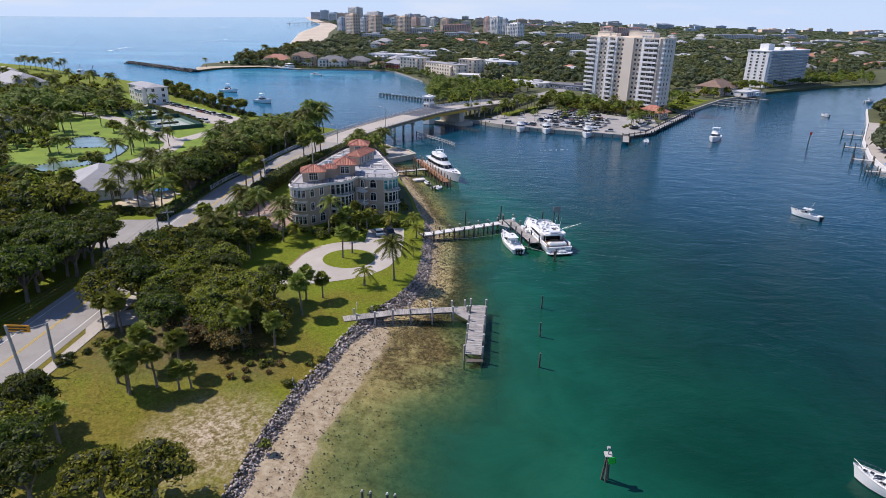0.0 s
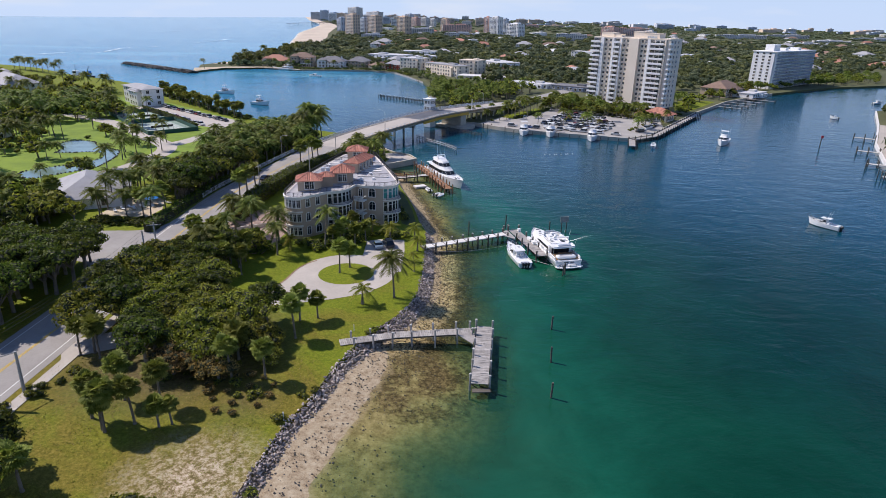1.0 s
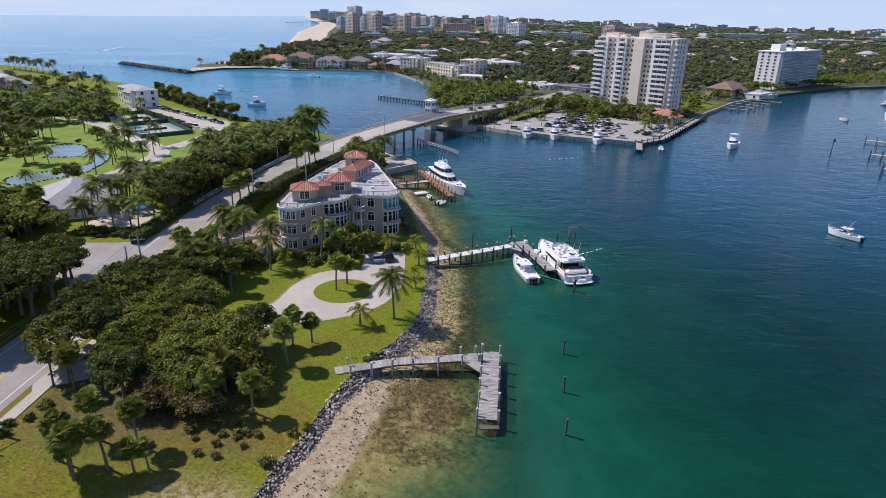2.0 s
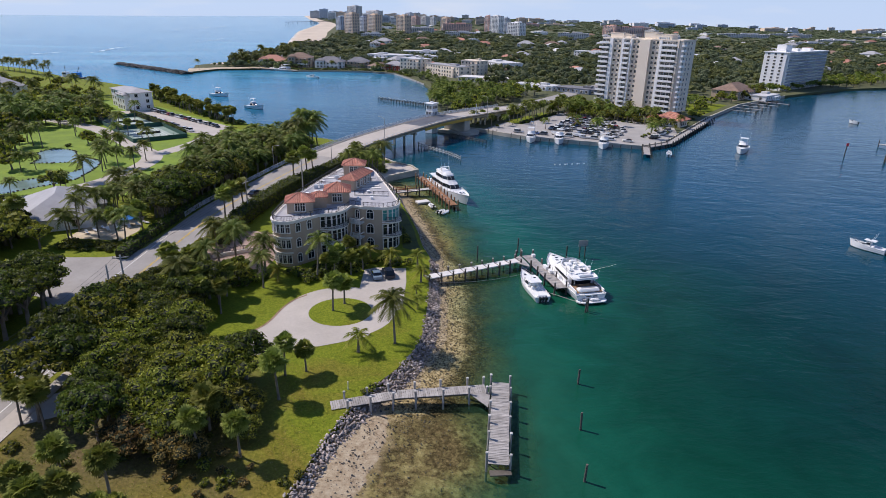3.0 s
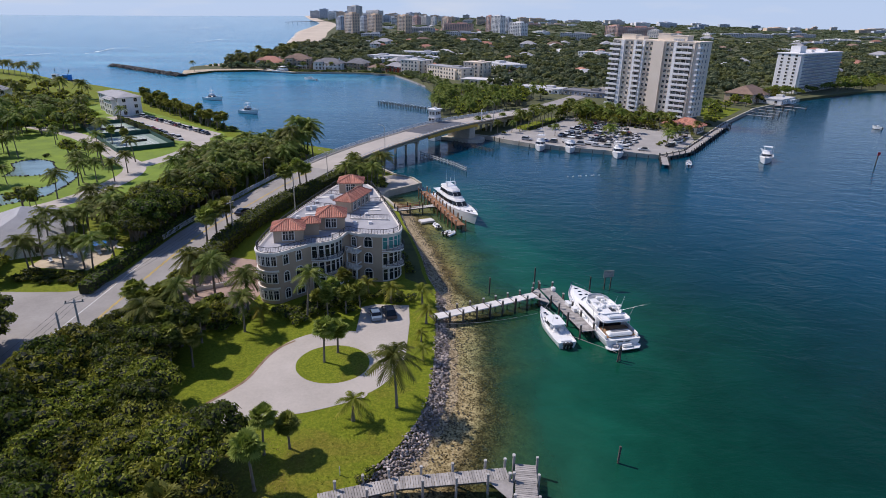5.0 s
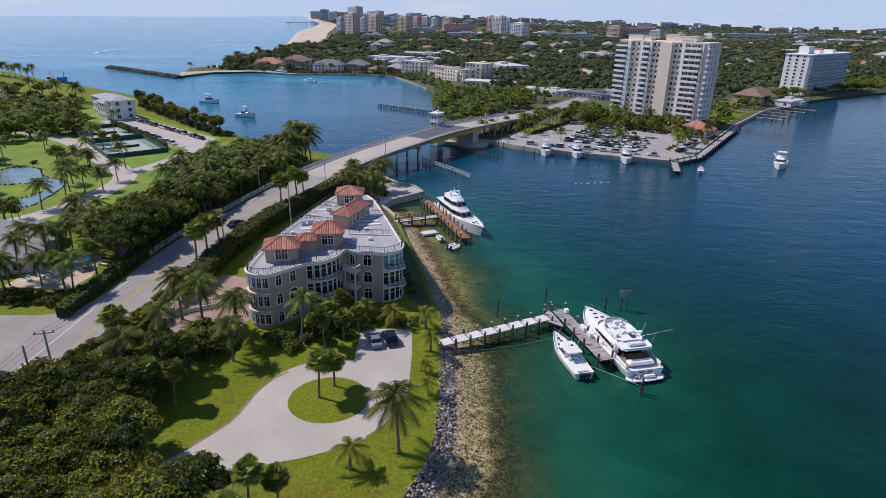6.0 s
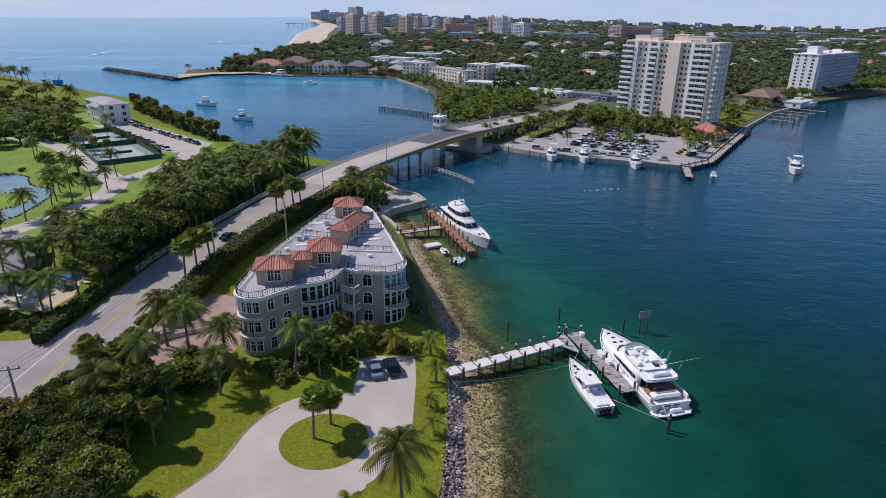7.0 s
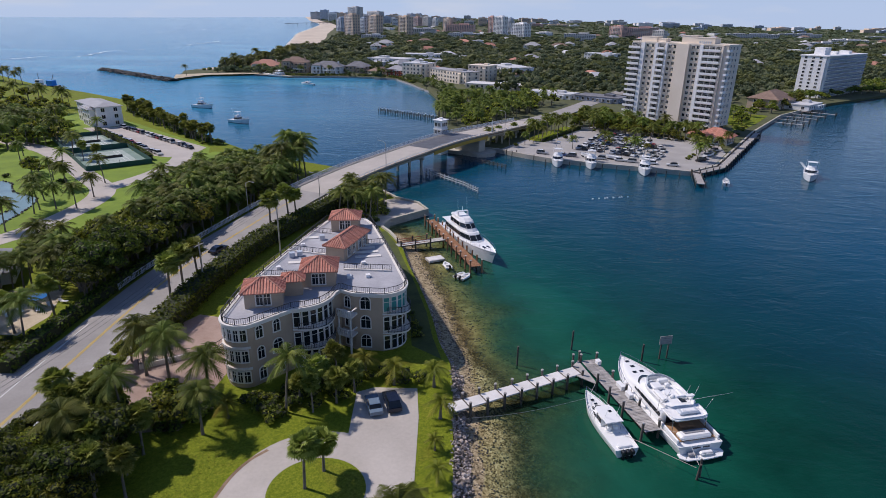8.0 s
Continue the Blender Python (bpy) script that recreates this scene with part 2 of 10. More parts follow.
M = {
    "lawn": grass_material(), "scrub": worn("dark_scrub", (0.045, 0.055, 0.018), (0.13, 0.135, 0.05), 0.05, 0.95, fine=0.6, relief=0.4, depth=0.1), "water": water_material(), "seabed": seabed_material(),
    "sand": worn("beach_sand", (0.36, 0.29, 0.19), (0.62, 0.53, 0.39), 0.25, 0.95, fine=2.5, relief=0.6, depth=0.1),
    "dunesand": worn("pale_ocean_sand", (0.46, 0.38, 0.29), (0.68, 0.59, 0.47), 0.02, 0.95, fine=0.3, relief=0.3, depth=0.1),
    "asphalt": worn("asphalt", (0.25, 0.235, 0.215), (0.37, 0.35, 0.325), 0.15, 0.9, fine=3.0, relief=0.2),
    "concrete": worn("concrete_paving", (0.38, 0.345, 0.30), (0.52, 0.475, 0.42), 0.12, 0.9, fine=2.0, relief=0.2),
    "paver": worn("brick_paving", (0.28, 0.19, 0.15), (0.44, 0.33, 0.27), 0.3, 0.9, fine=4.0),
    "white": paint("white_paint", (0.86, 0.85, 0.83), 0.5),
    "yellow": paint("yellow_road_paint", (0.62, 0.42, 0.04), 0.8),
    "linewhite": paint("white_road_paint", (0.7, 0.7, 0.68), 0.8),
    "gel": paint("white_gelcoat", (0.82, 0.82, 0.80), 0.25, spread=0.02),
    "teak": worn("teak_deck", (0.30, 0.24, 0.19), (0.42, 0.35, 0.28), 1.0, 0.8),
    "glass": paint("dark_glass", (0.015, 0.02, 0.025), 0.06),
    "teal": paint("teal_reflection_glass", (0.06, 0.30, 0.29), 0.08),
    "black": paint("black_paint", (0.015, 0.015, 0.017), 0.35),
    "iron": paint("dark_iron", (0.03, 0.03, 0.033), 0.5),
    "steel": paint("polished_steel", (0.6, 0.6, 0.6), 0.25, 1.0),
    "stucco": worn("beige_stucco", (0.41, 0.31, 0.22), (0.51, 0.40, 0.29), 0.3, 0.92, fine=8.0, relief=0.25),
    "cream": worn("cream_stucco", (0.76, 0.65, 0.52), (0.85, 0.75, 0.62), 0.1, 0.9, fine=2.0, relief=0.1),
    "trim": worn("white_stone_trim", (0.66, 0.62, 0.56), (0.80, 0.77, 0.71), 0.5, 0.8, fine=6.0, relief=0.1),
    "roofdeck": worn("grey_roof_deck", (0.30, 0.30, 0.32), (0.47, 0.47, 0.49), 0.25, 0.85, fine=3.0, relief=0.1),
    "terracotta": worn("terracotta_tile", (0.34, 0.13, 0.085), (0.54, 0.29, 0.21), 1.2, 0.85, fine=9.0, vary=0.22),
    "stone": worn("grey_boulder", (0.115, 0.092, 0.08), (0.62, 0.53, 0.47), 0.9, 0.9, fine=6.0, relief=0.6, depth=0.06, vary=0.5),
    "pileloose": worn("rubble_stone", (0.105, 0.085, 0.073), (0.62, 0.53, 0.465), 0.9, 0.9, fine=6.0, relief=0.6, depth=0.06, vary=0.55, island=True),
    "greywood": worn("weathered_wood", (0.26, 0.245, 0.225), (0.46, 0.43, 0.40), 0.9, 0.9, fine=9.0, relief=0.4, vary=0.2),
    "darkwood": worn("tarred_piling", (0.05, 0.045, 0.038), (0.15, 0.13, 0.105), 0.8, 0.9, fine=8.0, vary=0.25),
    "brownwood": worn("stained_brown_wood", (0.22, 0.10, 0.045), (0.38, 0.20, 0.10), 0.8, 0.75, fine=8.0, vary=0.2),
    "bark": worn("palm_bark", (0.11, 0.095, 0.075), (0.27, 0.235, 0.19), 0.8, 0.95, fine=7.0, relief=0.6, depth=0.04),
    "leafA": leaf_material("broad_leaves", (0.052, 0.078, 0.008), (0.165, 0.195, 0.02), (0.40, 0.40, 0.06)),
    "leafB": leaf_material("sea_grape_leaves", (0.060, 0.080, 0.010), (0.190, 0.208, 0.026), (0.41, 0.385, 0.065)),
    "leafD": leaf_material("hedge_leaves", (0.032, 0.055, 0.008), (0.078, 0.112, 0.014), (0.16, 0.19, 0.028)),
    "palmleaf": leaf_material("palm_fronds", (0.040, 0.066, 0.009), (0.112, 0.152, 0.022), (0.26, 0.29, 0.062), 0.36),
    "palmyellow": leaf_material("yellow_green_fronds", (0.09, 0.11, 0.01), (0.2, 0.21, 0.02), (0.33, 0.3, 0.045)),
    "fanleaf": leaf_material("fan_palm_leaves", (0.065, 0.092, 0.012), (0.185, 0.225, 0.036), (0.40, 0.42, 0.10), 0.42),
    "leafE": leaf_material("rusty_twigs_and_leaves", (0.08, 0.06, 0.016), (0.25, 0.18, 0.055), (0.44, 0.31, 0.10)),
    # far foliage, paled and greyed: haze of distance is put into its colour
    "woods": leaf_material("hazed_woods", (0.062, 0.092, 0.044), (0.125, 0.160, 0.080), (0.21, 0.245, 0.135)),
    "woodsB": leaf_material("hazed_light_woods", (0.085, 0.112, 0.036), (0.155, 0.185, 0.066), (0.25, 0.27, 0.115)),
    "bank": worn("shade_toned_bank_grass", (0.035, 0.05, 0.012), (0.10, 0.12, 0.025), 0.3, 0.95, fine=3.0, relief=0.5, depth=0.08),
    "tuft": leaf_material("grass_blades", (0.075, 0.100, 0.007), (0.165, 0.195, 0.012), (0.33, 0.32, 0.045), 0.3),
    "litter": leaf_material("fallen_leaves", (0.07, 0.05, 0.02), (0.20, 0.14, 0.06), (0.42, 0.31, 0.16), 0.15),
    "bare_soil": worn("bare_reddish_soil", (0.13, 0.085, 0.05), (0.36, 0.25, 0.16), 0.8, 0.95, fine=8.0),
    # dark filler inside crowns; the shade between leaves is put into its colour
    "shade_core": paint("crown_inner_shade", (0.032, 0.040, 0.012), 0.9, spread=0.3),
    "pond": paint("pond_water", (0.22, 0.31, 0.27), 0.12, spread=0.2, scale=0.1),
    "court": worn("tennis_court_green", (0.14, 0.22, 0.18), (0.24, 0.32, 0.27), 0.15, 0.9),
    "screen": paint("green_windscreen", (0.03, 0.10, 0.075), 0.8),
    "greyroof": worn("pale_grey_roof", (0.30, 0.30, 0.31), (0.40, 0.40, 0.41), 0.4, 0.8, fine=4.0),
    "yellowsteel": paint("yellow_bridge_girder", (0.55, 0.33, 0.04), 0.6),
    "bridgeconc": worn("bridge_concrete", (0.34, 0.31, 0.25), (0.55, 0.51, 0.42), 0.2, 0.9, fine=3.0),
    "rail": paint("pale_blue_rail", (0.50, 0.55, 0.60), 0.5),
    "red": paint("red_paint", (0.72, 0.03, 0.04), 0.5), "green": paint("bright_green_sign", (0.02, 0.55, 0.05), 0.5),
    "orange": paint("orange_sign", (0.75, 0.33, 0.02), 0.5), "blue": paint("blue_canvas", (0.02, 0.22, 0.6), 0.7),
    "green_lawn": worn("watered_lawn", (0.105, 0.175, 0.008), (0.215, 0.31, 0.016), 0.15, 0.9, fine=2.5, relief=0.4, depth=0.08),
    "foam": foam_material(),
}

# ---- building blocks ----
from mathutils.geometry import tessellate_polygon


def part(name, bm, mat, parent=None, label=""):
    """Links a bmesh as one mesh object, under a thing or a part."""
    me = bpy.data.meshes.new(name)
    bmesh.ops.recalc_face_normals(bm, faces=bm.faces)
    bm.to_mesh(me)
    bm.free()
    me.materials.append(mat)
    ob = new(name, me)
    if parent:
        ob.parent = parent
    return tagged(ob, label) if label else ob


def raw(name, verts, faces, mat, parent=None, label="", smooth=False):
    me = bpy.data.meshes.new(name)
    me.from_pydata(verts, [], faces)
    me.materials.append(mat)
    if smooth:
        me.polygons.foreach_set("use_smooth", [True] * len(me.polygons))
    ob = new(name, me)
    if parent:
        ob.parent = parent
    return tagged(ob, label) if label else ob


def shared(name, me, m, parent=None):
    """An object of its own on a mesh that others use too."""
    ob = new(name, me)
    ob.parent = parent
    ob.matrix_basis = m
    return ob


def thing(name, m, label, category, group="", kind=""):
    ob = new(name)
    ob.empty_display_size = 0.5
    ob.matrix_basis = m
    return tagged(ob, label, category, group, kind)


def box(bm, c, s, rz=0.0, rx=0.0, ry=0.0, bevel=0.0):
    r = bmesh.ops.create_cube(bm, size=1, matrix=pose(*c, rx, ry, rz) @ Matrix.Diagonal((*s, 1)))
    if bevel:
        es = list({e for v in r["verts"] for e in v.link_edges})
        bmesh.ops.bevel(bm, geom=es, offset=bevel, segments=1, affect="EDGES")
    return bm


def rod(bm, a, b, r0, r1=None, n=8):
    a, b = Vector(a), Vector(b)
    d = b - a
    q = d.to_track_quat("Z", "Y").to_matrix().to_4x4()
    bmesh.ops.create_cone(bm, cap_ends=True, segments=n, radius1=r0, radius2=r0 if r1 is None else r1, depth=d.length, matrix=Matrix.Translation((a + b) / 2) @ q)
    return bm


def prism(bm, poly, z0, z1):
    lo, hi = [bm.verts.new((x, y, z0)) for x, y in poly], [bm.verts.new((x, y, z1)) for x, y in poly]
    k = len(poly)
    for tri in tessellate_polygon([[Vector((x, y, 0)) for x, y in poly]]):
        bm.faces.new([hi[i] for i in tri])
        bm.faces.new([lo[i] for i in tri])
    for i in range(k):
        bm.faces.new((lo[i], lo[(i + 1) % k], hi[(i + 1) % k], hi[i]))
    return bm


def hip_roof(bm, w, d, z, rise, over=0.4, ridge=None):
    """A hipped roof over a w by d rectangle round the origin, with a thick eave."""
    a, b = w / 2 + over, d / 2 + over
    rl = max(0.0, a - b) if ridge is None else ridge
    rs = max(0.0, b - a) if ridge is None else 0.0
    e = [bm.verts.new((x, y, z)) for x, y in ((-a, -b), (a, -b), (a, b), (-a, b))]
    u = [bm.verts.new((x, y, z - 0.15)) for x, y in ((-a, -b), (a, -b), (a, b), (-a, b))]
    t = [bm.verts.new((-rl, -rs, z + rise)), bm.verts.new((rl, rs, z + rise))]
    if rl >= rs:
        fs = [(e[0], e[1], t[1], t[0]), (e[1], e[2], t[1]), (e[2], e[3], t[0], t[1]), (e[3], e[0], t[0])]
    else:
        fs = [(e[0], e[1], t[0]), (e[1], e[2], t[1], t[0]), (e[2], e[3], t[1]), (e[3], e[0], t[0], t[1])]
    for f in fs:
        bm.faces.new(f)
    for i in range(4):
        bm.faces.new((u[i], u[(i + 1) % 4], e[(i + 1) % 4], e[i]))
    bm.faces.new(u[::-1])
    return bm


def smooth_line(pts, step=2.0):
    """A Catmull-Rom line through the points, in 2 or 3 numbers each."""
    p = np.array(pts, float)
    p = np.vstack([2 * p[0] - p[1], p, 2 * p[-1] - p[-2]])
    out = []
    for i in range(1, len(p) - 2):
        k = max(1, int(np.linalg.norm(p[i + 1] - p[i]) / step))
        for j in range(k):
            t = j / k
            out.append(0.5 * (2 * p[i] + (p[i + 1] - p[i - 1]) * t + (2 * p[i - 1] - 5 * p[i] + 4 * p[i + 1] - p[i + 2]) * t * t
                              + (3 * p[i] - p[i - 1] - 3 * p[i + 1] + p[i + 2]) * t ** 3))
    out.append(p[-2])
    return np.array(out)


def side_lines(line, left, right):
    """The line shifted to its left and right."""
    d = np.gradient(line[:, :2], axis=0)
    d /= np.linalg.norm(d, axis=1)[:, None]
    nrm = np.stack([-d[:, 1], d[:, 0]], 1)
    a, b = line.copy(), line.copy()
    a[:, :2] += nrm * left
    b[:, :2] -= nrm * right
    return a, b


def ribbon(name, line, left, right, z, mat, thick=0.0, parent=None):
    """A band along the line, flat or with a thickness below it."""
    a, b = side_lines(line, left, right)
    za = (line[:, 2] if line.shape[1] > 2 else np.zeros(len(line))) + z
    k = len(line)
    v = [(*p[:2], h) for p, h in zip(a, za)] + [(*p[:2], h) for p, h in zip(b, za)]
    f = [(i, i + k, i + k + 1, i + 1) for i in range(k - 1)]
    if thick:
        v += [(*p[:2], h - thick) for p, h in zip(a, za)] + [(*p[:2], h - thick) for p, h in zip(b, za)]
        f += [(i, i + 1, i + 2 * k + 1, i + 2 * k) for i in range(k - 1)]
        f += [(i + k, i + 3 * k, i + 3 * k + 1, i + k + 1) for i in range(k - 1)]
        f += [(i + 2 * k, i + 2 * k + 1, i + 3 * k + 1, i + 3 * k) for i in range(k - 1)]
        f += [(0, 2 * k, 3 * k, k), (k - 1, 2 * k - 1, 4 * k - 1, 3 * k - 1)]
    return raw(name, v, f, mat, parent)


def distance(px, py, line):
    best = np.full(px.shape, 1e9)
    for (ax, ay), (bx, by) in zip(line[:-1, :2], line[1:, :2]):
        dx, dy = bx - ax, by - ay
        t = np.clip(((px - ax) * dx + (py - ay) * dy) / (dx * dx + dy * dy + 1e-9), 0, 1)
        best = np.minimum(best, np.hypot(px - ax - t * dx, py - ay - t * dy))
    return best


def inside(x, y, poly):
    hit, j = False, len(poly) - 1
    for i in range(len(poly)):
        (xi, yi), (xj, yj) = poly[i][:2], poly[j][:2]
        if (yi > y) != (yj > y) and x < (xj - xi) * (y - yi) / (yj - yi) + xi:
            hit = not hit
        j = i
    return hit


def plate(name, poly, z, mat, deep=0.0):
    """A flat piece of ground; deep: how far its sides go down."""
    bm = bmesh.new()
    if deep:
        prism(bm, poly, z - deep, z)
    else:
        vs = [bm.verts.new((x, y, z)) for x, y in poly]
        for tri in tessellate_polygon([[Vector((x, y, 0)) for x, y in poly]]):
            bm.faces.new([vs[i] for i in tri])
    return tagged(part(name, bm, mat), kind="structure")


def oval(cx, cy, rx, ry, n=32, turn=0.0):
    c, s = math.cos(radians(turn)), math.sin(radians(turn))
    return [(cx + rx * math.cos(a) * c - ry * math.sin(a) * s, cy + rx * math.cos(a) * s + ry * math.sin(a) * c) for a in (2 * math.pi * i / n for i in range(n))]


# ---- land and water ----
LAND = 1.5
SHORE = smooth_line([(-30, -90), (-26, 0), (-23, 30), (-22.1, 42.8), (-21.5, 50), (-20.4, 57.4), (-19.3, 62.7), (-17.4, 68), (-16.2, 73.9), (-14.5, 79.6),
                     (-11.4, 87.0), (-7.8, 93.0), (-5.2, 101.2), (-4.5, 113.9), (-4.7, 124.9), (-4.7, 131), (-5.2, 138), (-7, 144.3), (-8.8, 154.4),
                     (-11.6, 166.4), (-14.7, 178), (-17, 188), (-20.8, 197.7)], 1.5)
QUAY = [(-23.2, 201.8), (-21.8, 207.5), (-12.2, 217.2), (-15.3, 223.6), (-22.2, 229), (-30, 240), (-40, 262), (-58, 272)]
INLET = [(-82, 285), (-112, 317), (-149, 359), (-198, 423), (-254, 465), (-318, 509), (-384, 566), (-450, 600), (-560, 560), (-900, 300), (-900, -90)]
WEST = [tuple(p) for p in SHORE] + QUAY + INLET
SOUTH_SHORE = [(-236, 567), (-224, 606), (-190, 622), (-148, 604), (-115, 612), (-79, 610), (-57, 597), (-40, 554), (-25, 510), (-18, 470), (-16.8, 414), (-12.5, 374),
               (-4, 330), (6, 306), (12.6, 303), (23.2, 293), (32.2, 286.5), (47.4, 280.5), (60.8, 276), (79.5, 269.6), (92.5, 279.5), (140.7, 355.3), (184.3, 415),
               (242.5, 471.5), (317.5, 529), (390, 560), (460, 640), (700, 900), (1500, 1300), (4900, 2300), (4900, 4900)]
BEACH_LINE = [(-1150, 4900), (-785, 3505), (-670, 3113), (-563, 2694), (-498, 2290), (-426, 1789), (-366, 1499), (-311, 1241), (-266, 1043), (-247, 957), (-236, 780), (-246, 700), (-262, 640)]
SOUTH = SOUTH_SHORE + BEACH_LINE
ISLE = [(150, 120), (158, 195), (163, 214), (171, 234), (191, 270), (228, 325), (263, 381), (330, 430), (420, 430), (420, 120)]



def rise(x, y):
    """How far the plain and the sea swell towards the horizon, past the first kilometre."""
    r, az = np.hypot(x, y), np.arctan2(x, y)
    return 48 * np.clip((r - 900) / 4000, 0, 1) ** 1.2 * np.exp(-((az + 0.06) / 0.42) ** 2)


ground = plate("ground", WEST, LAND, M["lawn"], 4.0)
tagged(ground, "mown and dry lawn of the waterside park", "ground")
tagged(plate("ground_south", SOUTH, LAND, M["scrub"], 4.0), "wooded flat land beyond the inlet", "ground")
tagged(plate("ground_islet", ISLE, LAND, M["scrub"], 4.0), "low bank at the side of the channel", "ground")


def plain_sheet():
    """The swelling plain behind the first houses, out to the horizon."""
    xs, ys = np.arange(-1200, 4901, 50.0), np.arange(900, 4901, 50.0)
    k, n = len(xs), len(ys)
    gx, gy = np.meshgrid(xs, ys)
    px, py = gx.ravel(), gy.ravel()
    keep = [inside(x + 25, y + 25, SOUTH) and inside(x - 10, y + 25, SOUTH) for x, y in zip(px, py)]
    faces = [(j * k + i, j * k + i + 1, (j + 1) * k + i + 1, (j + 1) * k + i) for j in range(n - 1) for i in range(k - 1) if keep[j * k + i]]
    ob = raw("ground_plain", np.stack([px, py, rise(px, py) + LAND - 0.02 + 0.05 * np.clip((py - 950) / 200, 0, 1)], 1).tolist(), faces, M["scrub"], smooth=True)
    tagged(ob, "wooded plain that runs to the horizon", "ground", kind="structure")


plain_sheet()


def stepped(parts):
    out = []
    for a, b, n in parts:
        out += list(np.linspace(a, b, n, endpoint=False))
    return np.array(out + [parts[-1][1]])


def water_sheet():
    xs = stepped([(-4950, -1500, 24), (-1500, -600, 45), (-600, -60, 27), (-60, 70, 87), (70, 260, 38), (260, 4950, 18)])
    ys = stepped([(-600, -20, 12), (-20, 160, 120), (160, 320, 64), (320, 800, 40), (800, 4950, 60)])
    gx, gy = np.meshgrid(xs, ys)
    px, py = gx.ravel(), gy.ravel()
    near = distance(px, py, SHORE)
    others = distance(px, py, np.array(QUAY + INLET[:7])) * 2.2 + 46
    south = distance(px, py, np.array(SOUTH_SHORE[8:26])) * 1.6 + 50
    # the bank falls off faster beyond the dock
    near = near * (1 + 0.22 * np.clip((py - 134) / 14, 0, 1)) * np.interp(py, [62, 86], [0.85, 1.0])
    # clear shallows over the reef inside the pier
    near = near - 10 * np.exp(-((px + 2) ** 2 + (py - 76) ** 2) / 200)
    # raised shore distance darkens one spot, a lowered one lightens the water south
    near = near + 14 * np.exp(-((px - 42) ** 2 + (py - 98) ** 2) / 900) - 5 * np.exp(-((px - 45) ** 2 + (py - 25) ** 2) / 900)
    shore = np.minimum(np.minimum(near, others), south)
    ocean = np.clip((-px + 0.5 * (py - 300) - 50) / 220, 0, 0.95)
    k = len(xs)
    faces = [(j * k + i, j * k + i + 1, (j + 1) * k + i + 1, (j + 1) * k + i) for j in range(len(ys) - 1) for i in range(k - 1)]
    pz = rise(px, py)
    ob = raw("water", np.stack([px, py, pz], 1).tolist(), faces, M["water"], smooth=True)
    for key, v in (("shore", shore), ("ocean", ocean)):
        ob.data.attributes.new(key, "FLOAT", "POINT").data.foreach_set("value", v.astype(np.float32))
    return tagged(ob, "rippled green and blue tidal water", "water", kind="structure")


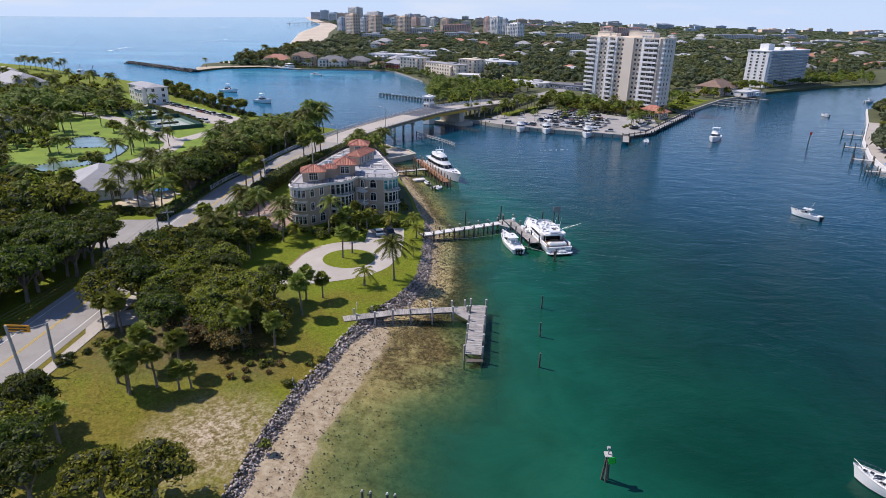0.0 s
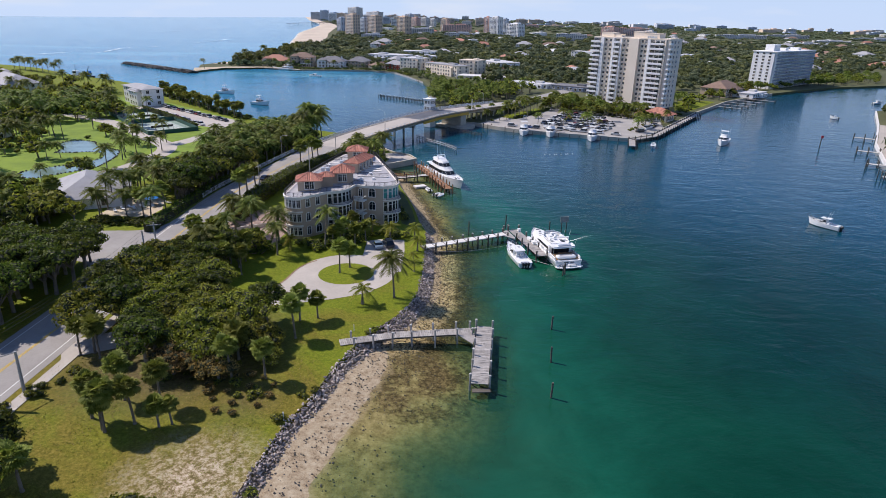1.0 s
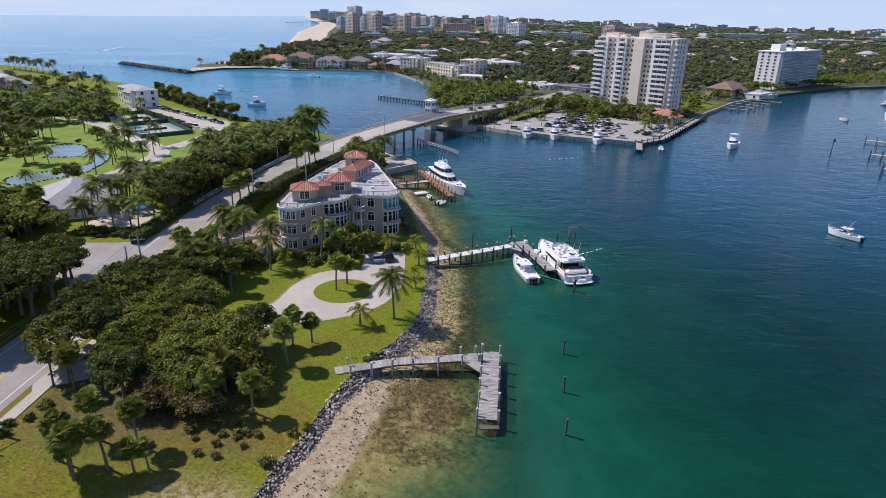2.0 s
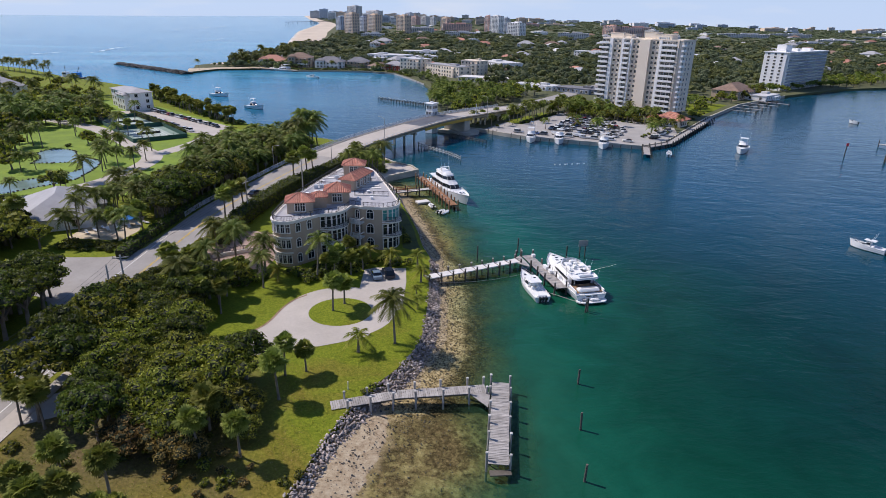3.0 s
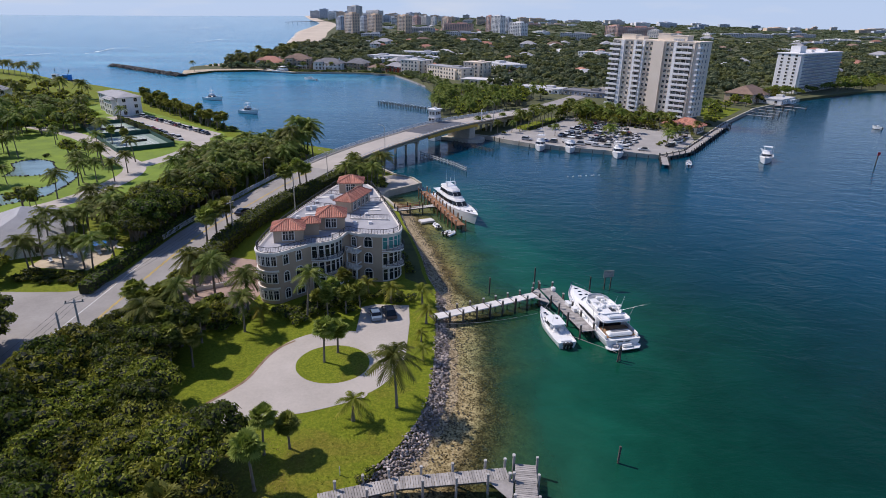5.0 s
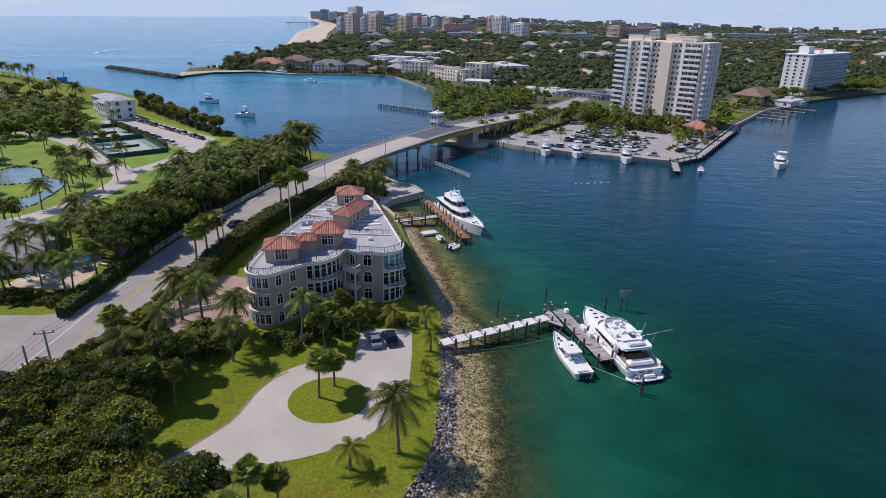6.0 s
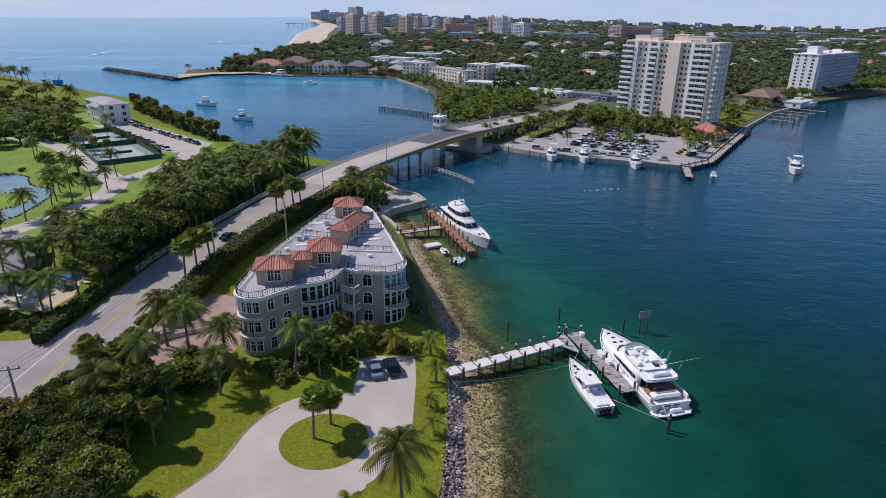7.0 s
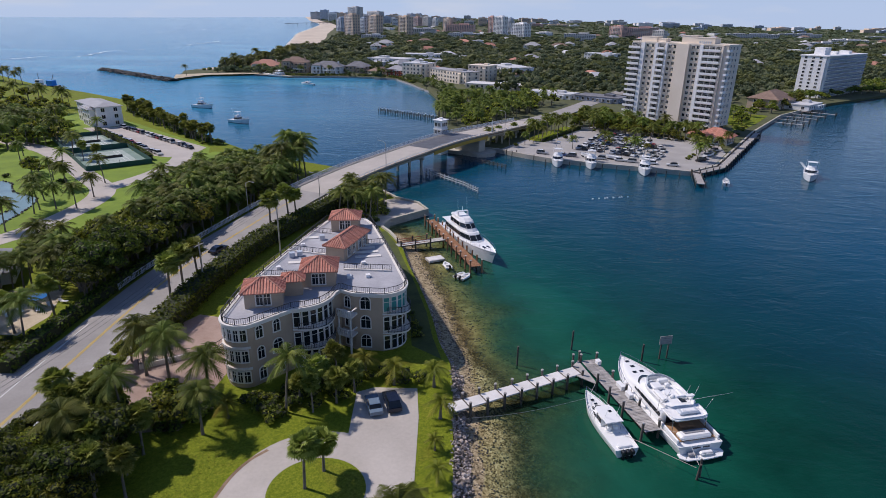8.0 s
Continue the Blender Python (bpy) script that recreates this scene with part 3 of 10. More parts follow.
def seabed_sheet():
    """The beach and the shallows off the park's shore."""
    xs, ys = stepped([(-32, 20, 65), (20, 95, 25)]), stepped([(-60, 200, 325), (200, 260, 20)])
    gx, gy = np.meshgrid(xs, ys)
    px, py = gx.ravel(), gy.ravel()
    d = distance(px, py, SHORE)
    sandy = np.clip((84 - py) / 8, 0, 1)
    z = (0.55 - 0.11 * np.maximum(0, d - 2)) * sandy + (0.30 - 0.085 * d) * (1 - sandy)
    z = np.maximum(z, -1.6)
    z += [0.09 * noise.noise((x * 0.35, y * 0.35, 0)) + 0.05 * noise.noise((x * 1.3, y * 1.3, 3)) for x, y in zip(px, py)]
    k = len(xs)
    faces = [(j * k + i, j * k + i + 1, (j + 1) * k + i + 1, (j + 1) * k + i) for j in range(len(ys) - 1) for i in range(k - 1)]
    m, n, l, b = material("shore_sand", 0.95, 0, 0.15)
    pos = n.new("ShaderNodeSeparateXYZ")
    l.new(n.new("ShaderNodeNewGeometry").outputs["Position"], pos.inputs[0])
    sand = ramp(n, l, noise_of(n, l, 0.9, 9, 0.8), [(0.36, (0.17, 0.125, 0.08)), (0.46, (0.36, 0.28, 0.18)), (0.66, (0.52, 0.44, 0.31))])
    base = ramp(n, l, noise_of(n, l, 0.7, 8, 0.8), [(0.34, (0.15, 0.125, 0.055)), (0.5, (0.30, 0.255, 0.12)), (0.66, (0.44, 0.38, 0.20))])
    weed = ramp(n, l, noise_of(n, l, 1.3, 8, 0.8), [(0.38, (0.035, 0.026, 0.014)), (0.52, (0.13, 0.10, 0.05)), (0.68, (0.34, 0.26, 0.14))])
    # weed grows in patches, most of it by the pier and the docks
    spot = n.new("ShaderNodeMapRange")
    spot.inputs["From Min"].default_value, spot.inputs["From Max"].default_value = 58.0, 80.0
    spot.inputs["To Min"].default_value, spot.inputs["To Max"].default_value = -0.20, -0.05
    l.new(pos.outputs["Y"], spot.inputs["Value"])
    k2 = calc(n, l, "ADD", calc(n, l, "ADD", calc(n, l, "MULTIPLY", noise_of(n, l, 0.14, 5, 0.7, distort=0.4), 0.5), calc(n, l, "MULTIPLY", noise_of(n, l, 1.1, 5, 0.75), 0.5)), spot.outputs["Result"])
    reef = n.new("ShaderNodeVectorMath")
    reef.operation = "DISTANCE"
    reef.inputs[1].default_value = (-2.5, 73.0, -0.5)
    l.new(n.new("ShaderNodeNewGeometry").outputs["Position"], reef.inputs[0])
    bed = n.new("ShaderNodeMapRange")
    bed.inputs["From Min"].default_value, bed.inputs["From Max"].default_value = 15.0, 6.0
    bed.inputs["To Min"].default_value, bed.inputs["To Max"].default_value = 0.0, 0.13
    l.new(reef.outputs["Value"], bed.inputs["Value"])
    k2 = calc(n, l, "ADD", k2, bed.outputs["Result"])
    low = mixed(n, l, ramp(n, l, k2, [(0.46, (0, 0, 0)), (0.56, (1, 1, 1))]), base, weed)
    dry = n.new("ShaderNodeMapRange")
    dry.inputs["From Min"].default_value, dry.inputs["From Max"].default_value = -0.12, 0.04
    l.new(calc(n, l, "ADD", pos.outputs["Z"], calc(n, l, "MULTIPLY", calc(n, l, "SUBTRACT", noise_of(n, l, 0.5, 5), 0.5), 0.25)), dry.inputs["Value"])
    mud = ramp(n, l, noise_of(n, l, 1.5, 7, 0.75), [(0.35, (0.045, 0.036, 0.022)), (0.65, (0.20, 0.165, 0.10))])
    # pale rubble close to the boulders, then a broad dark belt of weed
    off = n.new("ShaderNodeAttribute")
    off.attribute_name = "off"
    edge = calc(n, l, "ADD", off.outputs["Fac"], calc(n, l, "MULTIPLY", calc(n, l, "SUBTRACT", noise_of(n, l, 0.3, 6, 0.7), 0.5), 9.0))
    pebble = n.new("ShaderNodeTexVoronoi")
    pebble.inputs["Scale"].default_value = 1.0
    l.new(place_coord(n, l, 4.6), pebble.inputs["Vector"])
    grey = n.new("ShaderNodeRGBToBW")
    l.new(pebble.outputs["Color"], grey.inputs[0])
    stones = ramp(n, l, calc(n, l, "ADD", calc(n, l, "MULTIPLY", grey.outputs[0], 0.35), calc(n, l, "MULTIPLY", noise_of(n, l, 0.9, 8, 0.8), 0.72)),
                  [(0.38, (0.05, 0.036, 0.020)), (0.50, (0.31, 0.24, 0.135)), (0.68, (0.62, 0.51, 0.33))])
    dark = ramp(n, l, calc(n, l, "ADD", calc(n, l, "MULTIPLY", grey.outputs[0], 0.4), calc(n, l, "MULTIPLY", noise_of(n, l, 0.9, 8, 0.8), 0.6)),
                [(0.36, (0.022, 0.018, 0.010)), (0.55, (0.095, 0.070, 0.035)), (0.72, (0.26, 0.20, 0.11))])
    rubble = mixed(n, l, ramp(n, l, calc(n, l, "DIVIDE", edge, 20.0), [(0.29, (0, 0, 0)), (0.42, (1, 1, 1))]), stones, dark)
    rubble = mixed(n, l, ramp(n, l, calc(n, l, "DIVIDE", edge, 40.0), [(0.25, (0, 0, 0)), (0.40, (1, 1, 1))]), rubble, low)
    north = n.new("ShaderNodeMapRange")
    north.inputs["From Min"].default_value, north.inputs["From Max"].default_value = 80.0, 86.0
    l.new(calc(n, l, "ADD", pos.outputs["Y"], calc(n, l, "MULTIPLY", noise_of(n, l, 0.3, 4), 4.0)), north.inputs["Value"])
    low = mixed(n, l, north.outputs["Result"], low, rubble)
    past = n.new("ShaderNodeMapRange")
    past.inputs["From Min"].default_value, past.inputs["From Max"].default_value = 84.0, 92.0
    past.inputs["To Max"].default_value = 0.9
    l.new(pos.outputs["Y"], past.inputs["Value"])
    sand = mixed(n, l, past.outputs["Result"], sand, mixed(n, l, 0.75, mud, stones))
    l.new(mixed(n, l, dry.outputs["Result"], low, sand), b.inputs["Base Color"])
    bump(n, l, b, noise_of(n, l, 2.2, 7, 0.7), 0.7, 0.15)
    ob = raw("beach", np.stack([px, py, z], 1).tolist(), faces, m, smooth=True)
    ob.data.attributes.new("off", "FLOAT", "POINT").data.foreach_set("value", (d * (1 + 1.3 * np.clip((py - 134) / 14, 0, 1))).astype(np.float32))
    return tagged(ob, "pale sand and weedy shallows along the rocks", "beach", kind="structure")


water_sheet()
seabed_sheet()

# the wide ocean beach south of the inlet
shore_line = smooth_line([(-255, 655), (-243, 720), (-240, 800), (-247, 957), (-266, 1043), (-311, 1241), (-366, 1499), (-426, 1789), (-498, 2290), (-563, 2694), (-670, 3113), (-785, 3505), (-1140, 4880)], 20)
band_w = np.interp(shore_line[:, 1], [650, 720, 950, 1100, 1400, 1800, 2300, 2700, 3100, 4880], [14, 14, 24, 36, 60, 72, 70, 50, 34, 50])
inner = side_lines(shore_line, 0, 1)[1] - shore_line
inner = shore_line + inner * band_w[:, None]
kk = len(shore_line)
outer = side_lines(shore_line, 14, 0)[0]
beach_south = raw("beach_south", [(x, y, rise(x, y) - 0.2) for x, y in outer] + [(x, y, rise(x, y) + LAND + 0.15) for x, y in shore_line] + [(x, y, rise(x, y) + LAND + 0.25) for x, y in inner],
    [(i, i + 1, i + 1 + kk, i + kk) for i in range(kk - 1)] + [(i + kk, i + kk + 1, i + 1 + 2 * kk, i + 2 * kk) for i in range(kk - 1)], M["dunesand"])
tagged(beach_south, "wide pale ocean beach", "beach", kind="structure")
spit = plate("beach_spit", [(-238, 563), (-225, 603), (-190, 619), (-150, 601), (-150, 606), (-188, 632), (-228, 622), (-252, 600)], LAND + 0.03, M["sand"])
tagged(spit, "sandy spit behind the jetty", "beach")

# surf, and the wakes of boats that have passed
def foam_band(name, label, line, half, lift):
    ln = smooth_line(line, 12.0 if half > 1.5 else 2.0)
    w = half * np.array([0.35 + 0.65 * abs(noise.noise((x * 0.03, y * 0.03, 5))) * 2 for x, y in ln[:, :2]])
    d = np.gradient(ln[:, :2], axis=0)
    d /= np.linalg.norm(d, axis=1)[:, None] + 1e-9
    nrm = np.stack([d[:, 1], -d[:, 0]], 1)
    a, b, k = ln[:, :2] - nrm * w[:, None], ln[:, :2] + nrm * w[:, None], len(ln)
    v = [(x, y, float(rise(x, y)) + lift) for x, y in np.vstack([a, b])]
    tagged(raw(name, v, [(i, i + 1, i + 1 + k, i + k) for i in range(k - 1)], M["foam"]), label, "foam", kind="stuff")


foam_band("surf", "white surf along the ocean beach", [(x - 9, y) for x, y in BEACH_LINE[2:-3]], 5.0, 0.5)
foam_band("boat_wake", "white wake left on the sea by a boat", [(-465, 799), (-480, 870), (-496, 940), (-470, 990)], 2.6, 0.5)
foam_band("boat_wake", "white wake left on the sea by a boat", [(-790, 1619), (-786, 1872), (-782, 2195)], 3.0, 0.5)
foam_band("boat_wake", "white wake left on the sea by a boat", [(-467, 1122), (-467, 1286)], 2.6, 0.5)
foam_band("boat_wake", "short white wake behind the cruiser", [(121.5, 269), (125, 275), (129, 284), (133, 295)], 1.45, 0.08)
foam_band("boat_wake", "white wake left on the sea by a boat", [(-560, 700), (-520, 760), (-505, 820)], 2.0, 0.5)

# ---- roads ----
ROAD = smooth_line([(-66, -90, 1.5), (-64.5, 20, 1.5), (-63.5, 80, 1.5), (-63.3, 120, 1.5), (-63.2, 150, 1.6), (-62, 170, 1.8), (-57.5, 190, 2.4), (-49, 217, 4.1),
                    (-36.5, 243, 6.0), (-21, 266, 7.7), (-8, 287, 8.3), (8, 313, 7.4), (27, 348, 5.3), (45, 383, 3.2), (66, 425, 1.9), (95, 480, 1.55), (130, 540, 1.55)], 3)
ABUT0 = int(np.argmin(np.abs(ROAD[:, 1] - 222)))
ABUT1 = int(np.argmin(np.abs(ROAD[:, 1] - 352)))
tagged(ribbon("road", ROAD[:ABUT0 + 1], 5.6, 5.6, 0.04, M["asphalt"], 2.5), "grey two-lane coast road", "road", kind="structure")
tagged(ribbon("road_south", ROAD[ABUT1:], 5.6, 5.6, 0.04, M["asphalt"], 2.0), "grey road beyond the bridge", "road", kind="structure")
for off in (-0.14, 0.14):
    c = side_lines(ROAD[:ABUT0], off, 0)[0]
    tagged(ribbon("trim_centre_line", c, 0.07, 0.07, 0.06, M["yellow"]), "double yellow centre line", "road marking", kind="structure")
for off in (-4.3, 4.3):
    c = side_lines(ROAD[:int(np.argmin(np.abs(ROAD[:, 1] - 150)))], off, 0)[0]
    tagged(ribbon("trim_edge_line", c, 0.08, 0.08, 0.06, M["linewhite"]), "white edge line", "road marking", kind="structure")
side_street = smooth_line([(-66, 124, 1.5), (-80, 121, 1.5), (-100, 118, 1.5), (-140, 112, 1.5)], 4)
tagged(ribbon("road_side", side_street, 4.5, 4.5, 0.035, M["asphalt"]), "side street joining the coast road", "road", kind="structure")
tagged(plate("road_mouth", [tuple(p) for p in smooth_line([(-69, 104), (-60, 108), (-60, 138), (-68.4, 143), (-69.2, 139), (-71.7, 134.5), (-75.3, 132.8), (-80.3, 132.4), (-92, 130), (-90, 114), (-76, 113), (-69, 104)], 1.5)[:-1]], LAND + 0.05, M["asphalt"]), "wide paved mouth of the side street", "road")
a, b = side_lines(ROAD[:ABUT0 + 1], 0, 7.6)
tagged(ribbon("pavement", b, 0.9, 0.9, 0.10, M["concrete"], 0.3), "narrow pale pavement by the road", "pavement", kind="structure")

drive_in = smooth_line([(-58.5, 78, 1.5), (-50, 83, 1.5), (-42, 88.8, 1.5), (-37, 93.3, 1.5), (-33.2, 97, 1.5), (-27.5, 103.5, 1.5)], 1.5)
tagged(ribbon("driveway", drive_in, 3.0, 3.0, 0.03, M["concrete"]), "pale concrete driveway", "driveway", kind="structure")
tagged(plate("driveway_court", oval(-20.2, 110.5, 10.1, 10.2, 48), LAND + 0.034, M["concrete"]), "pale turning circle", "driveway")
DRIVE_EDGE = [(-39.0, 95.2), (-36.2, 98.0), (-34.7, 100.1), (-33.1, 102.5), (-31.9, 104.6), (-31.3, 106.6), (-30.9, 109.0), (-30.3, 112.0), (-29.1, 114.8), (-27.4, 116.8)]
APRON = [tuple(p) for p in smooth_line([(-35, 92.2), (-31.5, 94.5), (-27, 96.1), (-23.8, 97.3), (-21.1, 98.1), (-16.9, 100.1), (-13.6, 102.3), (-16, 106), (-24, 116)] + DRIVE_EDGE[::-1] + [(-35, 92.2)], 0.8)[:-1]]
tagged(plate("driveway_apron", APRON, LAND + 0.041, M["concrete"]), "pale mouth of the turning circle", "driveway")
tagged(plate("driveway_parking", [(-17.9, 116), (-18.4, 129.5), (-16, 130.8), (-9.8, 130.8), (-9.2, 124), (-9.0, 112), (-12, 110)], LAND + 0.046, M["concrete"]), "pale parking bay", "driveway")
tagged(plate("lawn_circle", oval(-20.0, 110.3, 5.6, 5.4, 40), LAND + 0.06, M["lawn"], 0.04), "round lawn in the turning circle", "lawn")
tagged(plate("forecourt", [(-57, 118), (-40, 120), (-38.5, 134), (-41, 150), (-50, 152), (-57, 140)], LAND + 0.03, M["paver"]), "reddish paved forecourt", "paving")

worn_edge = smooth_line([(x, y, 1.5) for x, y in DRIVE_EDGE], 0.6)
tagged(ribbon("trim_worn_edge", worn_edge, 0.28, 0.16, 0.05, M["bare_soil"]), "strip of bare reddish soil along the driveway", "soil", kind="structure")

# ---- trees and plants ----
def tube(v, f, pts, radii, sides=7):
    """A tapered tube along points, added to vertex and face lists."""
    base = len(v)
    for p, r in zip(pts, radii):
        v += [(p[0] + r * math.cos(2 * math.pi * i / sides), p[1] + r * math.sin(2 * math.pi * i / sides), p[2]) for i in range(sides)]
    for j in range(len(pts) - 1):
        for i in range(sides):
            a, b = base + j * sides + i, base + j * sides + (i + 1) % sides
            f.append((a, b, b + sides, a + sides))


def leaf_cloud(rng, blobs, per, size, flat=0.45):
    """Leaf quads on and in a set of blobs (x, y, z, r); they lie mostly across the outward way."""
    v, f = [], []
    for bx, by, bz, br in blobs:
        k = int(per * br * br)
        d = rng.normal(size=(k, 3))
        d /= np.linalg.norm(d, axis=1)[:, None]
        d[:, 2] = np.abs(d[:, 2]) * 1.1 - 0.3
        p = np.array((bx, by, bz)) + d * br * rng.uniform(0.72, 1.12, k)[:, None] * np.array((1, 1, 0.8))
        n = d + rng.normal(size=(k, 3)) * flat
        n /= np.linalg.norm(n, axis=1)[:, None]
        u = np.cross(n, rng.normal(size=(k, 3)))
        u /= np.linalg.norm(u, axis=1)[:, None]
        w = np.cross(n, u)
        s = (size * rng.uniform(0.6, 1.35, k))[:, None]
        b0 = len(v)
        quad = np.stack([p - u * s, p - w * s * 0.55, p + u * s, p + w * s * 0.55], 1).reshape(-1, 3)
        v += quad.tolist()
        f += [(b0 + 4 * i, b0 + 4 * i + 1, b0 + 4 * i + 2, b0 + 4 * i + 3) for i in range(k)]
    return v, f


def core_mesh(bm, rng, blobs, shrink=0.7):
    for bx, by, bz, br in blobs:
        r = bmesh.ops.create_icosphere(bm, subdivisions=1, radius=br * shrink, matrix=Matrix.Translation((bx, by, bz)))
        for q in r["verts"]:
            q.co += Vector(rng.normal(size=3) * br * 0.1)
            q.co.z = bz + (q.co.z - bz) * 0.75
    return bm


def broad_tree(seed, leaf, height=7.0, spread=4.0, blobs_n=11, per=34, size=0.36, label="", category="tree"):
    rng = np.random.default_rng(seed)
    t = thing("tree", Matrix(), label, category, "waterside trees")
    blobs = []
    for i in range(blobs_n):
        a, q = 2.4 * i + rng.uniform(-0.4, 0.4), math.sqrt((i + 0.3) / blobs_n)
        r = rng.uniform(1.15, 1.8) * spread / 4 * (0.8 if blobs_n > 16 else 1.0)
        blobs.append((q * spread * 0.8 * math.cos(a), q * spread * 0.8 * math.sin(a), height - r - 1.9 * q * q + rng.uniform(-0.5, 0.4), r))
    v, f = [], []
    tube(v, f, [(0, 0, -0.3), (0.15, 0.1, height * 0.3), (0.1, 0.2, height * 0.6)], [0.32, 0.24, 0.14])
    for b in blobs[::2]:
        tube(v, f, [(0.12, 0.1, height * 0.28), (b[0] * 0.5, b[1] * 0.5, height * 0.5), (b[0], b[1], b[2])], [0.17, 0.11, 0.05], 5)
    raw("trunk", v, f, M["bark"], t, smooth=True)
    v, f = leaf_cloud(rng, blobs, per, size)
    crown = raw("crown", v, f, leaf, t)
    part("inner_crown", core_mesh(bmesh.new(), rng, blobs), M["shade_core"], crown)
    return t


def sabal_palm(seed, height=7.0, crown=1.9, leaf="palmleaf", label="", lean=0.5, fronds=72):
    rng = np.random.default_rng(seed)
    t = thing("palm_tree", Matrix(), label, "palm", "cabbage palms")
    v, f = [], []
    top = np.array((lean * 0.6, lean * 0.3, height - crown * 0.5))
    tube(v, f, [(0, 0, -0.3), (0.02, 0, 0.4), (top[0] * 0.35, top[1] * 0.35, height * 0.4), tuple(top)], [0.30, 0.19, 0.16, 0.15])
    raw("trunk", v, f, M["bark"], t, smooth=True)
    v, f = [], []
    for i in range(fronds):
        z = max(-0.9, min(1, 1 - 1.75 * (i + 0.5) / fronds + rng.uniform(-0.2, 0.2)))
        a = 2.39996 * i + rng.uniform(-0.5, 0.5)
        d = np.array((math.cos(a) * math.sqrt(max(0, 1 - z * z)), math.sin(a) * math.sqrt(max(0, 1 - z * z)), z))
        side = np.cross(d, (0, 0, 1.0))
        side /= np.linalg.norm(side) + 1e-6
        up = np.cross(side, d)
        stem, fan = crown * rng.uniform(0.22, 0.62), crown * rng.uniform(0.34, 0.52)
        c = top + d * stem
        b0 = len(v)
        v.append(tuple(top))
        v.append(tuple(c))
        f_base = b0 + 1
        for j in range(9):
            q = (j - 4) / 4 * 1.45
            w = d * math.cos(q) + side * math.sin(q)
            w2 = d * math.cos(q + 0.24) + side * math.sin(q + 0.24)
            tip = c + w * fan - np.array((0, 0, 0.34 * fan * (0.4 + abs(q) * 0.6))) + up * rng.uniform(-0.1, 0.1)
            mid = c + w2 * fan * 0.58 - np.array((0, 0, 0.05))
            mid0 = c + (d * math.cos(q - 0.24) + side * math.sin(q - 0.24)) * fan * 0.58 - np.array((0, 0, 0.05))
            k = len(v)
            v += [tuple(mid0), tuple(tip), tuple(mid)]
            f.append((f_base, k, k + 1, k + 2))
        k = len(v)
        v += [tuple(c + side * 0.04), tuple(c - side * 0.04)]
        f.append((b0, k, k + 1))
    raw("crown", v, f, M["fanleaf"], t)
    return t


def feather_palm(seed, height=7.5, frond=3.4, fronds=20, leaf="palmleaf", label="", lean=0.8, category="palm", group="coconut palms", pairs=16):
    rng = np.random.default_rng(seed)
    t = thing("palm_tree", Matrix(), label, category, group)
    v, f = [], []
    top = np.array((lean, lean * 0.4, height))
    tube(v, f, [(0, 0, -0.3), (0, 0, 0.3), (top[0] * 0.3, top[1] * 0.3, height * 0.45), tuple(top)], [0.30, 0.20, 0.15, 0.13])
    raw("trunk", v, f, M["bark"], t, smooth=True)
    v, f = [], []
    for i in range(fronds):
        rise = 1.25 - 1.65 * (i + 0.5) / fronds
        a = 2.39996 * i + rng.uniform(-0.2, 0.2)
        out = np.array((math.cos(a), math.sin(a), 0))
        side = np.array((-math.sin(a), math.cos(a), 0))
        ln = frond * rng.uniform(0.85, 1.1)
        pts = []
        for j in range(pairs + 1):
            s = j / pairs
            pts.append(top + out * ln * (s * math.cos(rise) + 0.10 * s * s) + np.array((0, 0, ln * (s * math.sin(rise) - 0.62 * s * s))))
        b0 = len(v)
        v += [tuple(p) for p in pts]
        for j in range(1, pairs + 1):
            s = j / pairs
            w = ln * 0.30 * math.sin(math.pi * min(1.0, s * 0.86 + 0.14)) ** 0.6 + 0.1
            fwd = (pts[j] - pts[j - 1]) / (np.linalg.norm(pts[j] - pts[j - 1]) + 1e-6)
            for sg in (-1, 1):
                tip = pts[j] + side * sg * w * 0.85 + fwd * w * 0.55 - np.array((0, 0, w * rng.uniform(0.35, 0.65)))
                v.append(tuple(tip))
                f.append((b0 + j - 1, b0 + j, len(v) - 1) if sg > 0 else (b0 + j, b0 + j - 1, len(v) - 1))
    raw("crown", v, f, M[leaf], t)
    return t


def shrub(seed, leaf, r=1.2, label="", category="shrub"):
    rng = np.random.default_rng(seed)
    t = thing("shrub", Matrix(), label, category, "garden shrubs")
    blobs = [(rng.uniform(-0.6, 0.6) * r, rng.uniform(-0.6, 0.6) * r, r * rng.uniform(0.3, 0.8), r * rng.uniform(0.5, 0.8)) for _ in range(6)]
    v, f = leaf_cloud(rng, blobs, 60, 0.2)
    crown = raw("leaves", v, f, leaf, t)
    part("inner_leaves", core_mesh(bmesh.new(), rng, blobs), M["shade_core"], crown)
    return t


